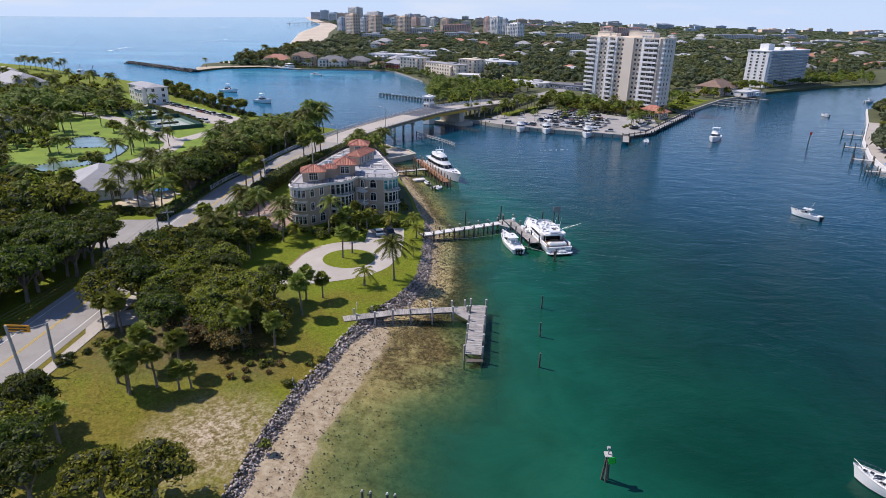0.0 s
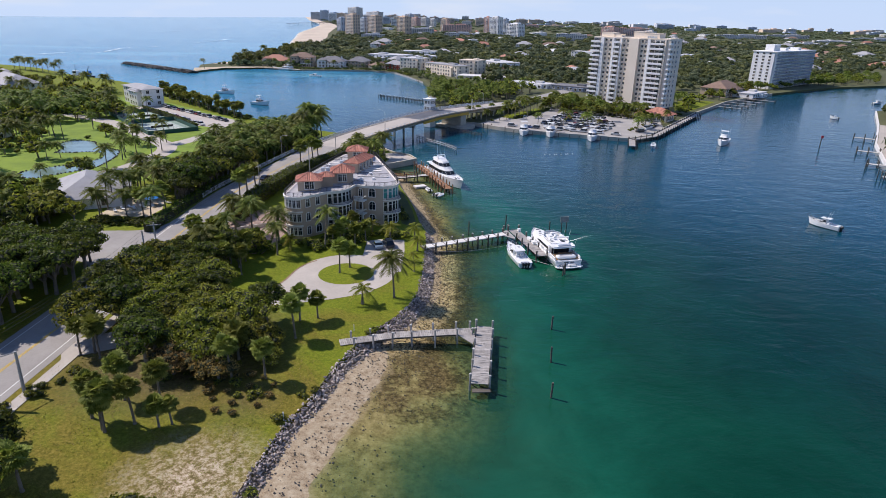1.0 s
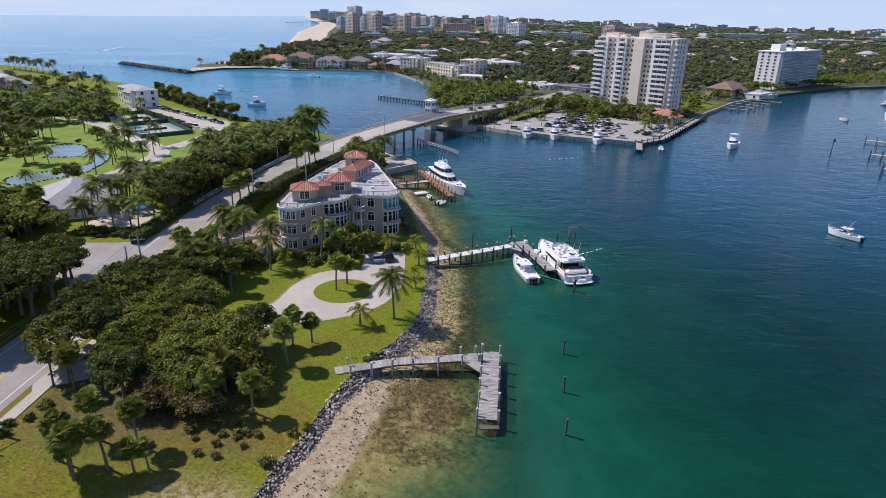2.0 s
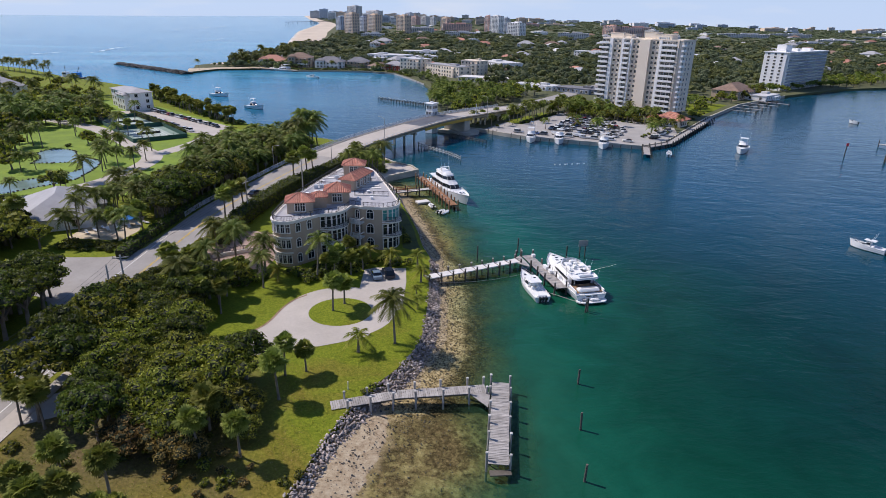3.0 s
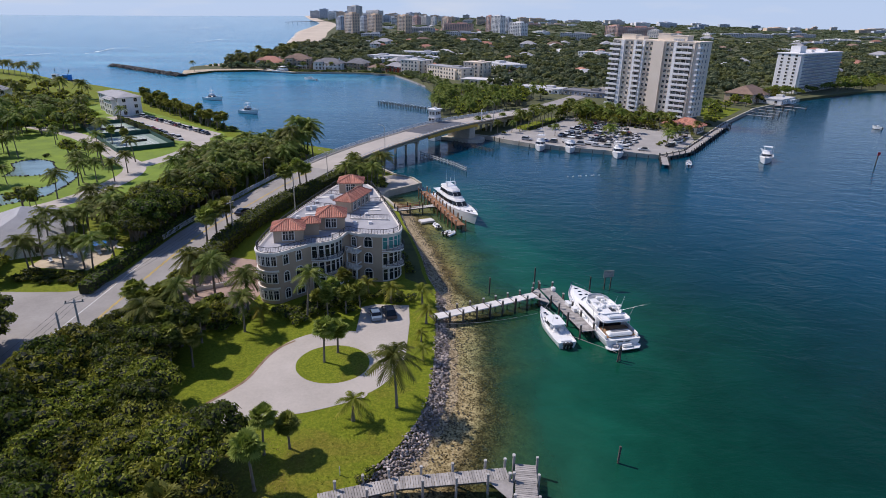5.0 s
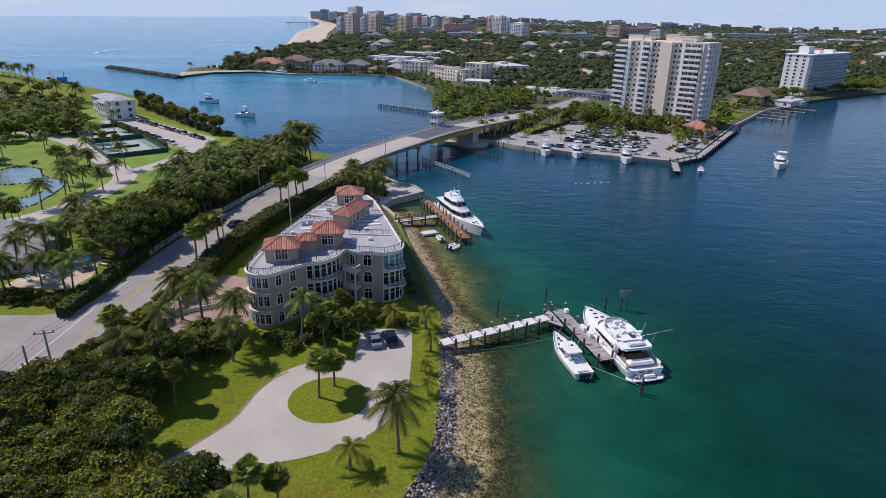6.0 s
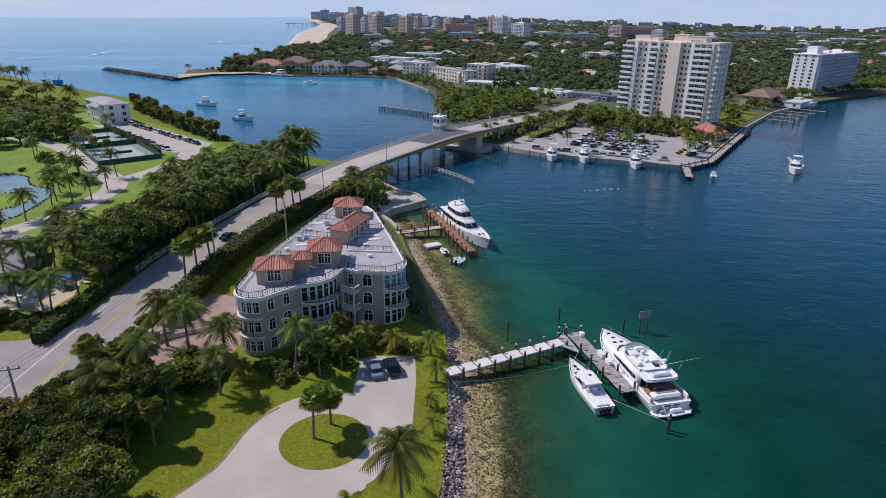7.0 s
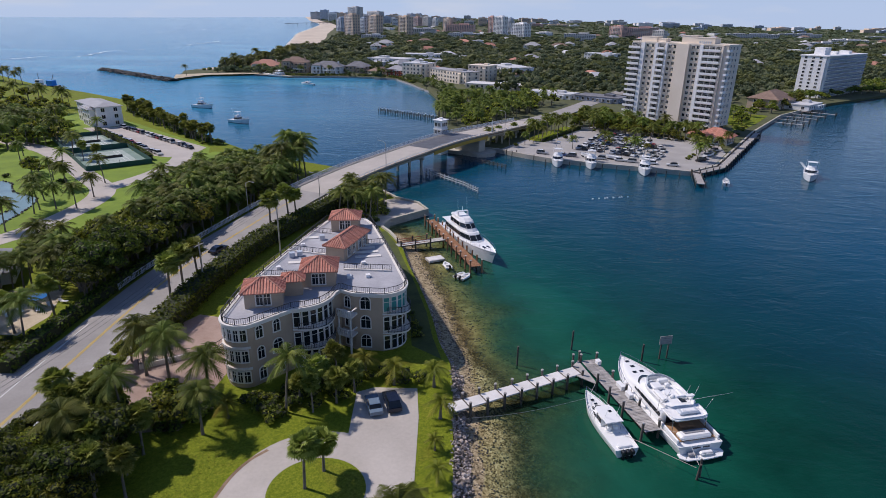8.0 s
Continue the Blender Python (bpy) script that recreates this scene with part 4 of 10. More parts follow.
def hedge(seed, line, width, height, label, leaf="leafD", per=9.0, size=0.3):
    """A clipped or grown hedge along a line on the ground."""
    rng = np.random.default_rng(seed)
    t = thing("hedge", Matrix(), label, "hedge")
    ln = smooth_line(line, 1.0)
    v, f = [], []
    for p in ln:
        k = int(per * (width + 2 * height) * 0.6)
        for _ in range(k):
            s, q = rng.uniform(-1, 1), rng.uniform(0, 1)
            if rng.random() < 0.5:
                c = np.array((s * width / 2, rng.uniform(-0.6, 0.6), height * rng.uniform(0.9, 1.08)))
            else:
                c = np.array((np.sign(s) * width / 2 * rng.uniform(0.9, 1.1), rng.uniform(-0.6, 0.6), q * height))
            n = np.array((c[0] / width, 0, (c[2] - height * 0.4) / height)) + rng.normal(size=3) * 0.5
            n /= np.linalg.norm(n)
            u = np.cross(n, rng.normal(size=3))
            u /= np.linalg.norm(u)
            w = np.cross(n, u)
            sz = size * rng.uniform(0.6, 1.4)
            c = c + np.array((p[0], p[1], LAND if len(p) < 3 else p[2]))
            b0 = len(v)
            v += [tuple(c - u * sz), tuple(c - w * sz * 0.6), tuple(c + u * sz), tuple(c + w * sz * 0.6)]
            f.append((b0, b0 + 1, b0 + 2, b0 + 3))
    raw("leaves", v, f, M[leaf], t)
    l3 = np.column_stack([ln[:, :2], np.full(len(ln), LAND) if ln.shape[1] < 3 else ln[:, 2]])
    ob = ribbon("inner_leaves", l3, width * 0.42, width * 0.42, height * 0.92, M["shade_core"], height * 0.92)
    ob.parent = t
    return t


def spread_out(rng, poly, gap, avoid=()):
    """Places inside a polygon, about gap apart and out of line."""
    xs, ys = [p[0] for p in poly], [p[1] for p in poly]
    out, y, row = [], min(ys), 0
    while y < max(ys):
        x = min(xs) + (row % 2) * gap / 2
        while x < max(xs):
            q = (x + rng.uniform(-0.38, 0.38) * gap, y + rng.uniform(-0.38, 0.38) * gap)
            if inside(*q, poly) and not any(inside(*q, k) for k in avoid):
                out.append(q)
            x += gap
        y += gap * 0.87
        row += 1
    return out


def plant(kinds, places, rng, low=0.8, high=1.25, z=LAND):
    """Sets copies of the kinds on the places, each turned and sized by chance."""
    for x, y in places:
        k = kinds[int(rng.integers(len(kinds)))]
        s = rng.uniform(low, high)
        copy_thing(k, pose(x, y, z - 0.05, 0, 0, rng.uniform(0, 360)) @ Matrix.Scale(s, 4))


def plant_stuff(name, label, category, kinds, places, rng, low=0.8, high=1.25, z=LAND, squash=1.0):
    """Joins copies of the kinds into one mesh: woods that nobody could count."""
    src = []
    for k in kinds:
        bits = []
        for o in k.children_recursive:
            me = o.data
            co = np.zeros(len(me.vertices) * 3)
            me.vertices.foreach_get("co", co)
            bits.append((co.reshape(-1, 3), [tuple(p.vertices) for p in me.polygons], me.materials[0]))
        src.append(bits)
    mats, v, f, slot, at = [], [], [], [], 0
    for x, y in places:
        bits = src[int(rng.integers(len(src)))]
        s, a = rng.uniform(low, high), rng.uniform(0, 6.283)
        c, q = math.cos(a) * s, math.sin(a) * s
        for co, faces, mat in bits:
            if mat not in mats:
                mats.append(mat)
            v.append(np.column_stack([co[:, 0] * c - co[:, 1] * q + x, co[:, 0] * q + co[:, 1] * c + y, co[:, 2] * s * squash + z + float(rise(x, y))]))
            f += [tuple(i + at for i in p) for p in faces]
            slot += [mats.index(mat)] * len(faces)
            at += len(co)
    me = bpy.data.meshes.new(name)
    me.from_pydata(np.vstack(v).tolist(), [], f)
    for m in mats:
        me.materials.append(m)
    me.polygons.foreach_set("material_index", slot)
    return tagged(new(name, me), label, category, kind="stuff")


rng = np.random.default_rng(11)
green_a = broad_tree(1, M["leafA"], 7.2, 4.2, 12, label="broad dark green tree with a rounded crown")
green_b = broad_tree(2, M["leafA"], 6.4, 3.8, 10, label="broad dark green tree with a rounded crown")
green_c = broad_tree(3, M["leafD"], 8.0, 4.0, 12, label="tall dense dark green tree")
grape_a = broad_tree(4, M["leafB"], 5.6, 4.6, 13, per=30, size=0.38, label="low spreading sea grape with rusty olive leaves")
grape_b = broad_tree(5, M["leafB"], 5.0, 4.2, 11, per=30, size=0.38, label="low spreading sea grape with rusty olive leaves")
sabal_a = sabal_palm(1, 7.2, 2.15, label="cabbage palm with a round crown of fan leaves")
sabal_b = sabal_palm(2, 5.6, 2.05, label="cabbage palm with a round crown of fan leaves", lean=-0.4)
coco_a = feather_palm(3, 7.4, 3.7, 26, label="coconut palm with long drooping fronds")
coco_b = feather_palm(4, 8.6, 3.2, 19, label="coconut palm with long drooping fronds", lean=-0.9)
date_a = feather_palm(5, 6.6, 2.9, 30, label="date palm with a dense feathery crown", lean=0.1, group="date palms")
young = feather_palm(6, 2.6, 2.0, 14, "palmyellow", label="young palm with yellow-green fronds", lean=0.1, group="young palms", pairs=10)
bush_a = shrub(7, M["leafD"], 1.3, "low dark green garden shrub")
bush_b = shrub(8, M["leafA"], 1.2, "rounded mid green garden shrub")

fine_a = broad_tree(31, M["leafA"], 7.0, 4.3, 20, 78, 0.215, "spreading green tree with small dense leaves")
fine_b = broad_tree(32, M["leafB"], 6.0, 4.6, 20, 78, 0.215, "low spreading sea grape with rusty olive leaves")
fine_c = broad_tree(33, M["leafE"], 6.2, 4.4, 20, 60, 0.18, "half-bare rusty brown tree of the grove")
fine_d = broad_tree(34, M["leafD"], 8.4, 4.4, 18, 72, 0.235, "tall dense dark green tree beside the road")

brush = shrub(9, M["leafE"], 1.0, "low half-bare brown brush")

light_tree = broad_tree(9, M["leafA"], 6.8, 4.2, 7, per=8, size=0.7, label="broad green tree in the park")

# on the lawns
for kind, x, y, s, rz in ((sabal_a, -41.4, 59.2, 1.0, 0), (sabal_b, -41.9, 59.7, 1.05, 120), (sabal_a, -38.5, 61.0, 0.95, 200), (sabal_b, -35.2, 60.5, 0.8, 80), (sabal_b, -33.8, 61.1, 0.72, 10),
                         (sabal_b, -44.8, 49.0, 1.05, 300), (sabal_b, -48.3, 46.6, 1.0, 20), (sabal_a, -54.8, 76.8, 0.85, 40), (sabal_b, -53.0, 77.6, 1.1, 190), (sabal_a, -51.4, 76.2, 0.95, 260),
                         (sabal_a, -23.7, 83.7, 1.02, 150), (sabal_a, -24.4, 89.6, 0.9, 30), (sabal_b, -21.6, 90.8, 0.88, 70), (sabal_b, -30.6, 89.0, 1.0, 0), 
                         (sabal_a, -21.4, 110.6, 1.0, 10), (sabal_b, -19.8, 113.5, 1.0, 100),
                         (coco_a, -9.2, 99.7, 1.06, 100), (coco_b, -27.2, 124.5, 1.01, 190), (date_a, -38.0, 125.8, 1.2, 50), (sabal_a, -42.3, 115.5, 0.95, 10),
                         (coco_b, -47.2, 120.7, 0.98, 80), (date_a, -45.1, 129.3, 1.34, 70), (date_a, -50.1, 132.4, 1.28, 140), (sabal_a, -40.8, 108.4, 0.9, 0), (coco_a, -49.4, 114.1, 1.03, 250),
                         (date_a, -36.6, 119.5, 1.02, 20), (young, -14.7, 96.7, 1.25, 0), (young, -13.2, 131.7, 1.3, 40), (young, -7.4, 131.4, 1.25, 90), (young, -6.3, 124.0, 1.1, 10), (young, -6.3, 112.1, 0.85, 60),
                         (young, -17.7, 133.8, 1.3, 200), (young, -34.6, 122.9, 1.1, 300), (young, -6.8, 117.6, 0.7, 160), (sabal_b, -23.8, 129.5, 1.0, 0), (sabal_b, -20.8, 126.9, 0.95, 90), (sabal_a, -21.7, 132.5, 0.85, 180),
                         (sabal_b, -18.7, 129.5, 0.9, 30), (sabal_b, -25.8, 126.5, 0.8, 240), (sabal_a, -23.6, 124.7, 0.75, 100)):
    copy_thing(kind, pose(x, y, LAND - 0.03, 0, 0, rz) @ Matrix.Scale(s, 4))
for x, y, s in ((-49, 121, 1.0), (-46, 112, 1.0), (-53, 109, 1.0), (-44, 108, 0.95)):
    copy_thing(sabal_b if int(x) % 2 else sabal_a, pose(x, y, LAND - 0.03, 0, 0, x * 40) @ Matrix.Scale(s, 4))
for x, y, s in ((-50.5, 118.5, 0.85), (-52.5, 113, 0.8), (-47, 116, 0.75), (-51.5, 111, 0.95), (-45.5, 105, 0.85), (-54, 104, 0.95), (-42.5, 112, 0.5), (-48.5, 108.5, 0.8), (-49.5, 103, 0.95), (-46, 100, 0.8)):
    copy_thing(fine_a if int(y) % 2 else fine_d, pose(x, y, LAND - 0.03, 0, 0, x * 70) @ Matrix.Scale(s, 4))
# the thicket between the side street and the house lawn
for x, y, s in ((-54.6, 116.0, 0.72), (-54.2, 121.2, 0.66), (-51.2, 122.5, 0.6), (-56.0, 112.4, 0.7), (-52.0, 107.5, 0.9)):
    copy_thing(fine_d, pose(x, y, LAND - 0.03, 0, 0, x * 70) @ Matrix.Scale(s, 4))
for x, y, s in ((-52.4, 118.6, 1.05), (-50.4, 119.8, 1.1), (-53.6, 117.4, 1.0), (-47.6, 113.2, 1.05), (-55.0, 120.2, 1.15), (-52.8, 122.0, 1.0), (-49.0, 117.2, 0.9)):
    copy_thing(sabal_b if s < 1.05 else sabal_a, pose(x, y, LAND - 0.03, 0, 0, x * 90 + y * 20) @ Matrix.Scale(s, 4))
plant_stuff("thicket_undergrowth", "dense dark undergrowth between driveway and forecourt", "shrubs", [bush_a, bush_a, bush_b], spread_out(rng, [(-57, 110), (-50, 106), (-46, 110), (-46, 117), (-38.5, 121), (-37, 124), (-40.5, 127), (-50, 122), (-56, 123)], 2.0), rng, 0.7, 1.2)
for x, y, s in ((-54.6, 131.5, 0.55), (-54.2, 136.0, 0.6), (-53.6, 140.5, 0.55)):
    copy_thing(fine_a, pose(x, y, LAND - 0.03, 0, 0, y * 50) @ Matrix.Scale(s, 4))
# the row by the road
for x, y, s in ((-57.2, 156.4, 1.25), (-56.2, 159.8, 1.3), (-55.0, 164.0, 1.25), (-49.6, 194.4, 1.4), (-46.9, 201.4, 1.4), (-45.7, 203.9, 1.2)):
    copy_thing(sabal_a, pose(x, y, 2.0, 0, 0, x * 50) @ Matrix.Scale(s, 4))
for x, y, s in ((-33, 219, 1.0), (-30, 224, 0.85), (-27, 218, 0.9), (-38, 216, 0.8), (-25, 226, 0.95), (-29, 231, 0.8), (-36, 227, 0.9)):
    copy_thing(coco_a if s > 0.85 else date_a, pose(x, y, LAND - 0.03, 0, 0, x * 70) @ Matrix.Scale(s, 4))

GROVE = [(-52, 84), (-49, 76), (-44, 71.5), (-38, 71.5), (-33, 73), (-29.5, 76), (-28.5, 83), (-32, 89), (-38, 95), (-46, 102), (-52, 110), (-54, 112), (-55, 98)]
plant([fine_b, fine_a, fine_a, fine_d, fine_b, fine_a, fine_a], spread_out(rng, GROVE, 4.5), rng, 0.8, 1.1)
plant([fine_a, fine_d, fine_d], spread_out(rng, [(-56, 96), (-46, 100), (-41, 106), (-46, 117), (-52, 115)], 5.0), rng, 0.75, 1.0)
ROADSIDE = [(-72.5, 163), (-71.5, 170), (-68.5, 188), (-84, 196), (-88, 182), (-84, 170)]
plant([green_a, green_b, green_a, coco_b], spread_out(rng, ROADSIDE, 5.4), rng, 0.9, 1.2)
for x, y, s in ((-79, 182, 1.35), (-83.5, 187, 1.2), (-77, 190, 1.25), (-85, 178, 1.1)):
    copy_thing(grape_a, pose(x, y, LAND - 0.03, 0, 0, x * 20) @ Matrix.Scale(s, 4))
BELT = [(-68, 188), (-60.5, 213), (-54, 236), (-60, 248), (-76, 250), (-88, 244), (-87, 214), (-86, 198)]
plant([coco_a, coco_b, coco_a, date_a], spread_out(rng, BELT, 4.2), rng, 0.9, 1.2)
plant_stuff("belt_palms", "dense belt of palms beside the bridge road", "palms", [coco_a, date_a, coco_b, sabal_a], spread_out(rng, [(-58, 240), (-62, 262), (-74, 266), (-80, 250)], 5.0), rng, 0.85, 1.15)
plant([green_c, green_a], [(-72.5 + 5.5 * (y - 165) / 40 - (i % 2) * 3.5 + rng.uniform(-1, 1), y) for i, y in enumerate(np.arange(158, 206, 2.6))], rng, 1.0, 1.3)
COPSE = [(-92, 80), (-90, 114), (-100, 127), (-92, 140), (-104, 150), (-150, 160), (-120, 112)]
plant([green_a, green_c, green_b, grape_a], spread_out(rng, COPSE, 8.6), rng, 1.15, 1.6)
plant([green_a, fine_d, green_b, green_c], spread_out(rng, [(-72.5, 58), (-71, 113), (-88, 114), (-90, 84), (-76, 58)], 5.6), rng, 1.0, 1.3)
for x, y, s in ((-71.5, 103, 1.2), (-72.5, 108.5, 1.15), (-76, 104, 1.2), (-78, 110, 1.1), (-71.5, 97.5, 1.25), (-82, 106, 1.2), (-74, 113, 0.9), (-84, 112, 1.0)):
    copy_thing(fine_d if s > 1.1 else fine_a, pose(x, y, LAND - 0.05, 0, 0, x * 60) @ Matrix.Scale(s, 4))
plant_stuff("copse_palms", "palms standing among the roadside copse", "palms", [coco_a, date_a, sabal_a], spread_out(rng, COPSE, 15), rng, 1.0, 1.3)
plant([fine_d, fine_a], [(-56.2 + rng.uniform(-1.0, 2.5), y) for y in np.arange(83, 105, 3.6)], rng, 1.05, 1.3)
for x, y, s in ((-37.0, 65.1, 0.95), (-42.3, 65.9, 0.95), (-29.8, 71.6, 0.95), (-25.1, 72.0, 0.9), (-42.6, 75.6, 1.1), (-30.6, 76.8, 1.15), (-44.5, 61.9, 0.95)):
    copy_thing(sabal_a if s < 1 else sabal_b, pose(x, y, LAND - 0.03, 0, 0, x * 90) @ Matrix.Scale(s, 4))
for x, y, s in ((-33.5, 72.5, 0.8), (-25.5, 76.0, 0.5), (-38.5, 72.5, 0.85), (-28.6, 79.5, 0.9), (-29.7, 88.4, 0.95)):
    copy_thing(fine_c if s in (0.8, 0.85) else fine_d if s == 0.95 else fine_b, pose(x, y, LAND - 0.03, 0, 0, x * 90) @ Matrix.Scale(s, 4))
plant_stuff("grove_undergrowth", "low dark undergrowth at the edge of the grove", "shrubs", [bush_a, bush_b], spread_out(rng, [(-46, 68), (-36, 69), (-28, 72), (-30, 76), (-44, 72)], 3.0), rng, 0.35, 0.7)
plant_stuff("dry_brush", "half-bare brown and green brush on the lawn beside the grove", "shrubs", [brush, brush, bush_b], spread_out(rng, [(-31, 63), (-27, 62), (-21.5, 67), (-22.5, 71.5), (-27, 73), (-33, 70.5)], 2.3), rng, 0.4, 0.85)
copy_thing(fine_c, pose(-31.5, 71.0, LAND - 0.03, 0, 0, 70) @ Matrix.Scale(0.72, 4))
plant([coco_a, coco_b, coco_a, sabal_a], spread_out(rng, [(-91, 141), (-75, 141), (-74, 150), (-80, 160), (-78, 166), (-90, 178), (-97, 176), (-91, 162)], 4.4, [[(-87, 145.5), (-76, 144), (-76, 160), (-85, 160)]]), rng, 0.85, 1.1)
plant([green_a, green_b, green_c], spread_out(rng, [(-104, 134), (-90, 136), (-86, 138), (-88, 141), (-92, 142), (-104, 146)], 5.0), rng, 0.75, 0.95)
plant_stuff("roadside_understory", "dark low shrubs under the trees beside the road", "shrubs", [bush_a, bush_a, bush_b], spread_out(rng, [(-88, 136.5), (-75, 135.2), (-72, 138), (-70.6, 143), (-70.2, 158), (-74, 158), (-74.5, 141.5), (-88, 141.5)], 1.8), rng, 0.5, 0.9)
for x, y, s in ((-72.6, 155.5, 1.0), (-78, 163, 1.2), (-73.5, 161, 1.3), (-72.8, 167, 1.35)):
    copy_thing(fine_d, pose(x, y, LAND - 0.03, 0, 0, x * 50 + y * 30) @ Matrix.Scale(s, 4))
copy_thing(fine_a, pose(-28.8, 40.0, LAND, 0, 0, 40) @ Matrix.Scale(1.05, 4))
copy_thing(fine_a, pose(-34.0, 39.5, LAND, 0, 0, 140) @ Matrix.Scale(1.0, 4))
copy_thing(fine_d, pose(-45.0, 43.0, LAND, 0, 0, 60) @ Matrix.Scale(0.95, 4))
copy_thing(fine_d, pose(-41.5, 39.0, LAND, 0, 0, 10) @ Matrix.Scale(0.9, 4))
copy_thing(fine_d, pose(-50.3, 52.0, LAND, 0, 0, 200) @ Matrix.Scale(0.92, 4))
copy_thing(fine_a, pose(-48.5, 47.0, LAND, 0, 0, 250) @ Matrix.Scale(1.0, 4))
copy_thing(fine_d, pose(-53, 56.0, LAND, 0, 0, 10) @ Matrix.Scale(0.55, 4))
plant_stuff("verge_undergrowth", "low dark undergrowth beside the road", "shrubs", [bush_a, bush_b], spread_out(rng, [(-57, 58), (-51, 72), (-53, 74), (-58, 66)], 2.2), rng, 0.5, 0.8)
plant_stuff("house_border", "dense shrubs of the border before the house", "shrubs", [bush_a, bush_b, bush_a], spread_out(rng, [(-36, 126), (-28, 122), (-18.6, 128), (-18.6, 131.5), (-22, 136), (-30, 128)], 2.4), rng, 0.8, 1.2)
plant_stuff("house_border", "dense shrubs of the border before the house", "shrubs", [bush_a, bush_b], spread_out(rng, [(-18, 132), (-8, 132), (-9, 136), (-18, 136)], 2.2), rng, 0.7, 1.1)
plant([bush_a, green_b], spread_out(rng, [(-51, 119), (-41, 117), (-39, 122), (-41, 127), (-50, 127)], 4.0), rng, 0.6, 0.9)
plant([bush_b], [(-18.8, 67.8), (-17.4, 69.2), (-12.0, 85.6), (-11.2, 87.0), (-20.6, 62.5), (-20.0, 49.5)], rng, 0.5, 0.8)
hedge(21, [(-53.5, 142, 1.6), (-52.5, 165, 1.8), (-48.5, 187, 2.0), (-41, 208, 2.0), (-31.5, 232, 2.0)], 4.2, 3.4, "tall dense dark hedge between house and road")
hedge(22, [(-71, 132), (-71, 152), (-69.5, 172), (-66, 187)], 2.4, 2.2, "dark hedge beside the road")
plant([fine_d, green_c, fine_d], [(-73.2 - 2.6 * (i % 2) + rng.uniform(-0.7, 0.7), y) for i, y in enumerate(np.arange(158, 176, 2.2))], rng, 0.85, 1.1)
plant([green_c, fine_d], spread_out(rng, [(-68, 190), (-60.5, 213), (-54, 236), (-58, 246), (-66, 240), (-72, 214), (-76, 192)], 6.0), rng, 0.7, 0.95)
plant([coco_b, coco_a, date_a, coco_b], [(-56, 247), (-59, 251), (-62, 254), (-54.5, 251.5), (-65, 250), (-60, 246), (-63, 259), (-57.5, 255)], rng, 1.3, 1.65)
plant([coco_a, date_a, coco_b], [(-31, 206), (-28.5, 211), (-26, 214.5), (-33.5, 211), (-30.5, 216), (-24.5, 219), (-35, 206), (-27, 207)], rng, 0.85, 1.1)
plant_stuff("point_shrubs", "dense shrubs under the palms on the point", "shrubs", [bush_a, bush_b], spread_out(rng, [(-38, 200), (-26, 203), (-23.5, 214), (-26, 224), (-34, 226)], 2.6), rng, 0.8, 1.3)
# the park, the inlet and the far side
PARK_ROUGH = [(-330, 300), (-215, 250), (-160, 300), (-176, 330), (-205, 360), (-212, 392), (-258, 420), (-345, 468), (-430, 520), (-480, 420)]
plant_stuff("park_trees", "mixed palms and broad trees round the club houses", "trees", [light_tree, light_tree, coco_a, coco_b], spread_out(rng, PARK_ROUGH, 13.0), rng, 0.9, 1.35)
plant_stuff("club_grove", "dense dark trees and palms west of the tennis courts", "trees", [light_tree, coco_a, light_tree, coco_b], spread_out(rng, [(-225, 262), (-196, 268), (-168, 292), (-160, 300), (-182, 328), (-200, 352), (-250, 330)], 7.0), rng, 0.85, 1.2)
plant_stuff("pond_palms", "palms and low trees round the pond lawns", "trees", [coco_a, light_tree, coco_b, bush_a, bush_b], spread_out(rng, [(-215, 205), (-160, 200), (-156, 236), (-165, 256), (-215, 248)], 6.5) + spread_out(rng, [(-128, 172), (-116, 178), (-112, 186), (-118, 188), (-124, 182)], 5.0) + [(-138, 206), (-141, 203), (-146, 206), (-133, 240), (-128, 238), (-141, 246), (-146, 250), (-150, 243)], rng, 0.6, 1.05)
plant_stuff("club_trees", "palms and trees round the club lawns", "trees", [coco_a, coco_b, light_tree, date_a], spread_out(rng, [(-250, 130), (-130, 165), (-140, 185), (-165, 210), (-165, 255), (-215, 250), (-300, 250)], 11.0), rng, 0.8, 1.2)
plant_stuff("car_park_palms", "row of cabbage palms beside the club car park", "palms", [sabal_a, sabal_b], [(-106 - 78 * i / 69 + rng.uniform(-3.5, 2), 302 + 86 * i / 69 + rng.uniform(-3.5, 2)) for i in range(70)], rng, 0.8, 1.25)
plant_stuff("car_park_shrubs", "low shrubs under the palms beside the car park", "shrubs", [bush_a, bush_b, bush_a], [(-104 - 78 * i / 59 + rng.uniform(-3, 2), 301 + 86 * i / 59 + rng.uniform(-2, 3)) for i in range(60)], rng, 0.9, 1.6)
plant_stuff("point_palms", "tall palms on the inlet point", "palms", [coco_a, coco_b], [(-320 - 9 * i, 500 + 6 * i) for i in range(9)], rng, 1.1, 1.4)
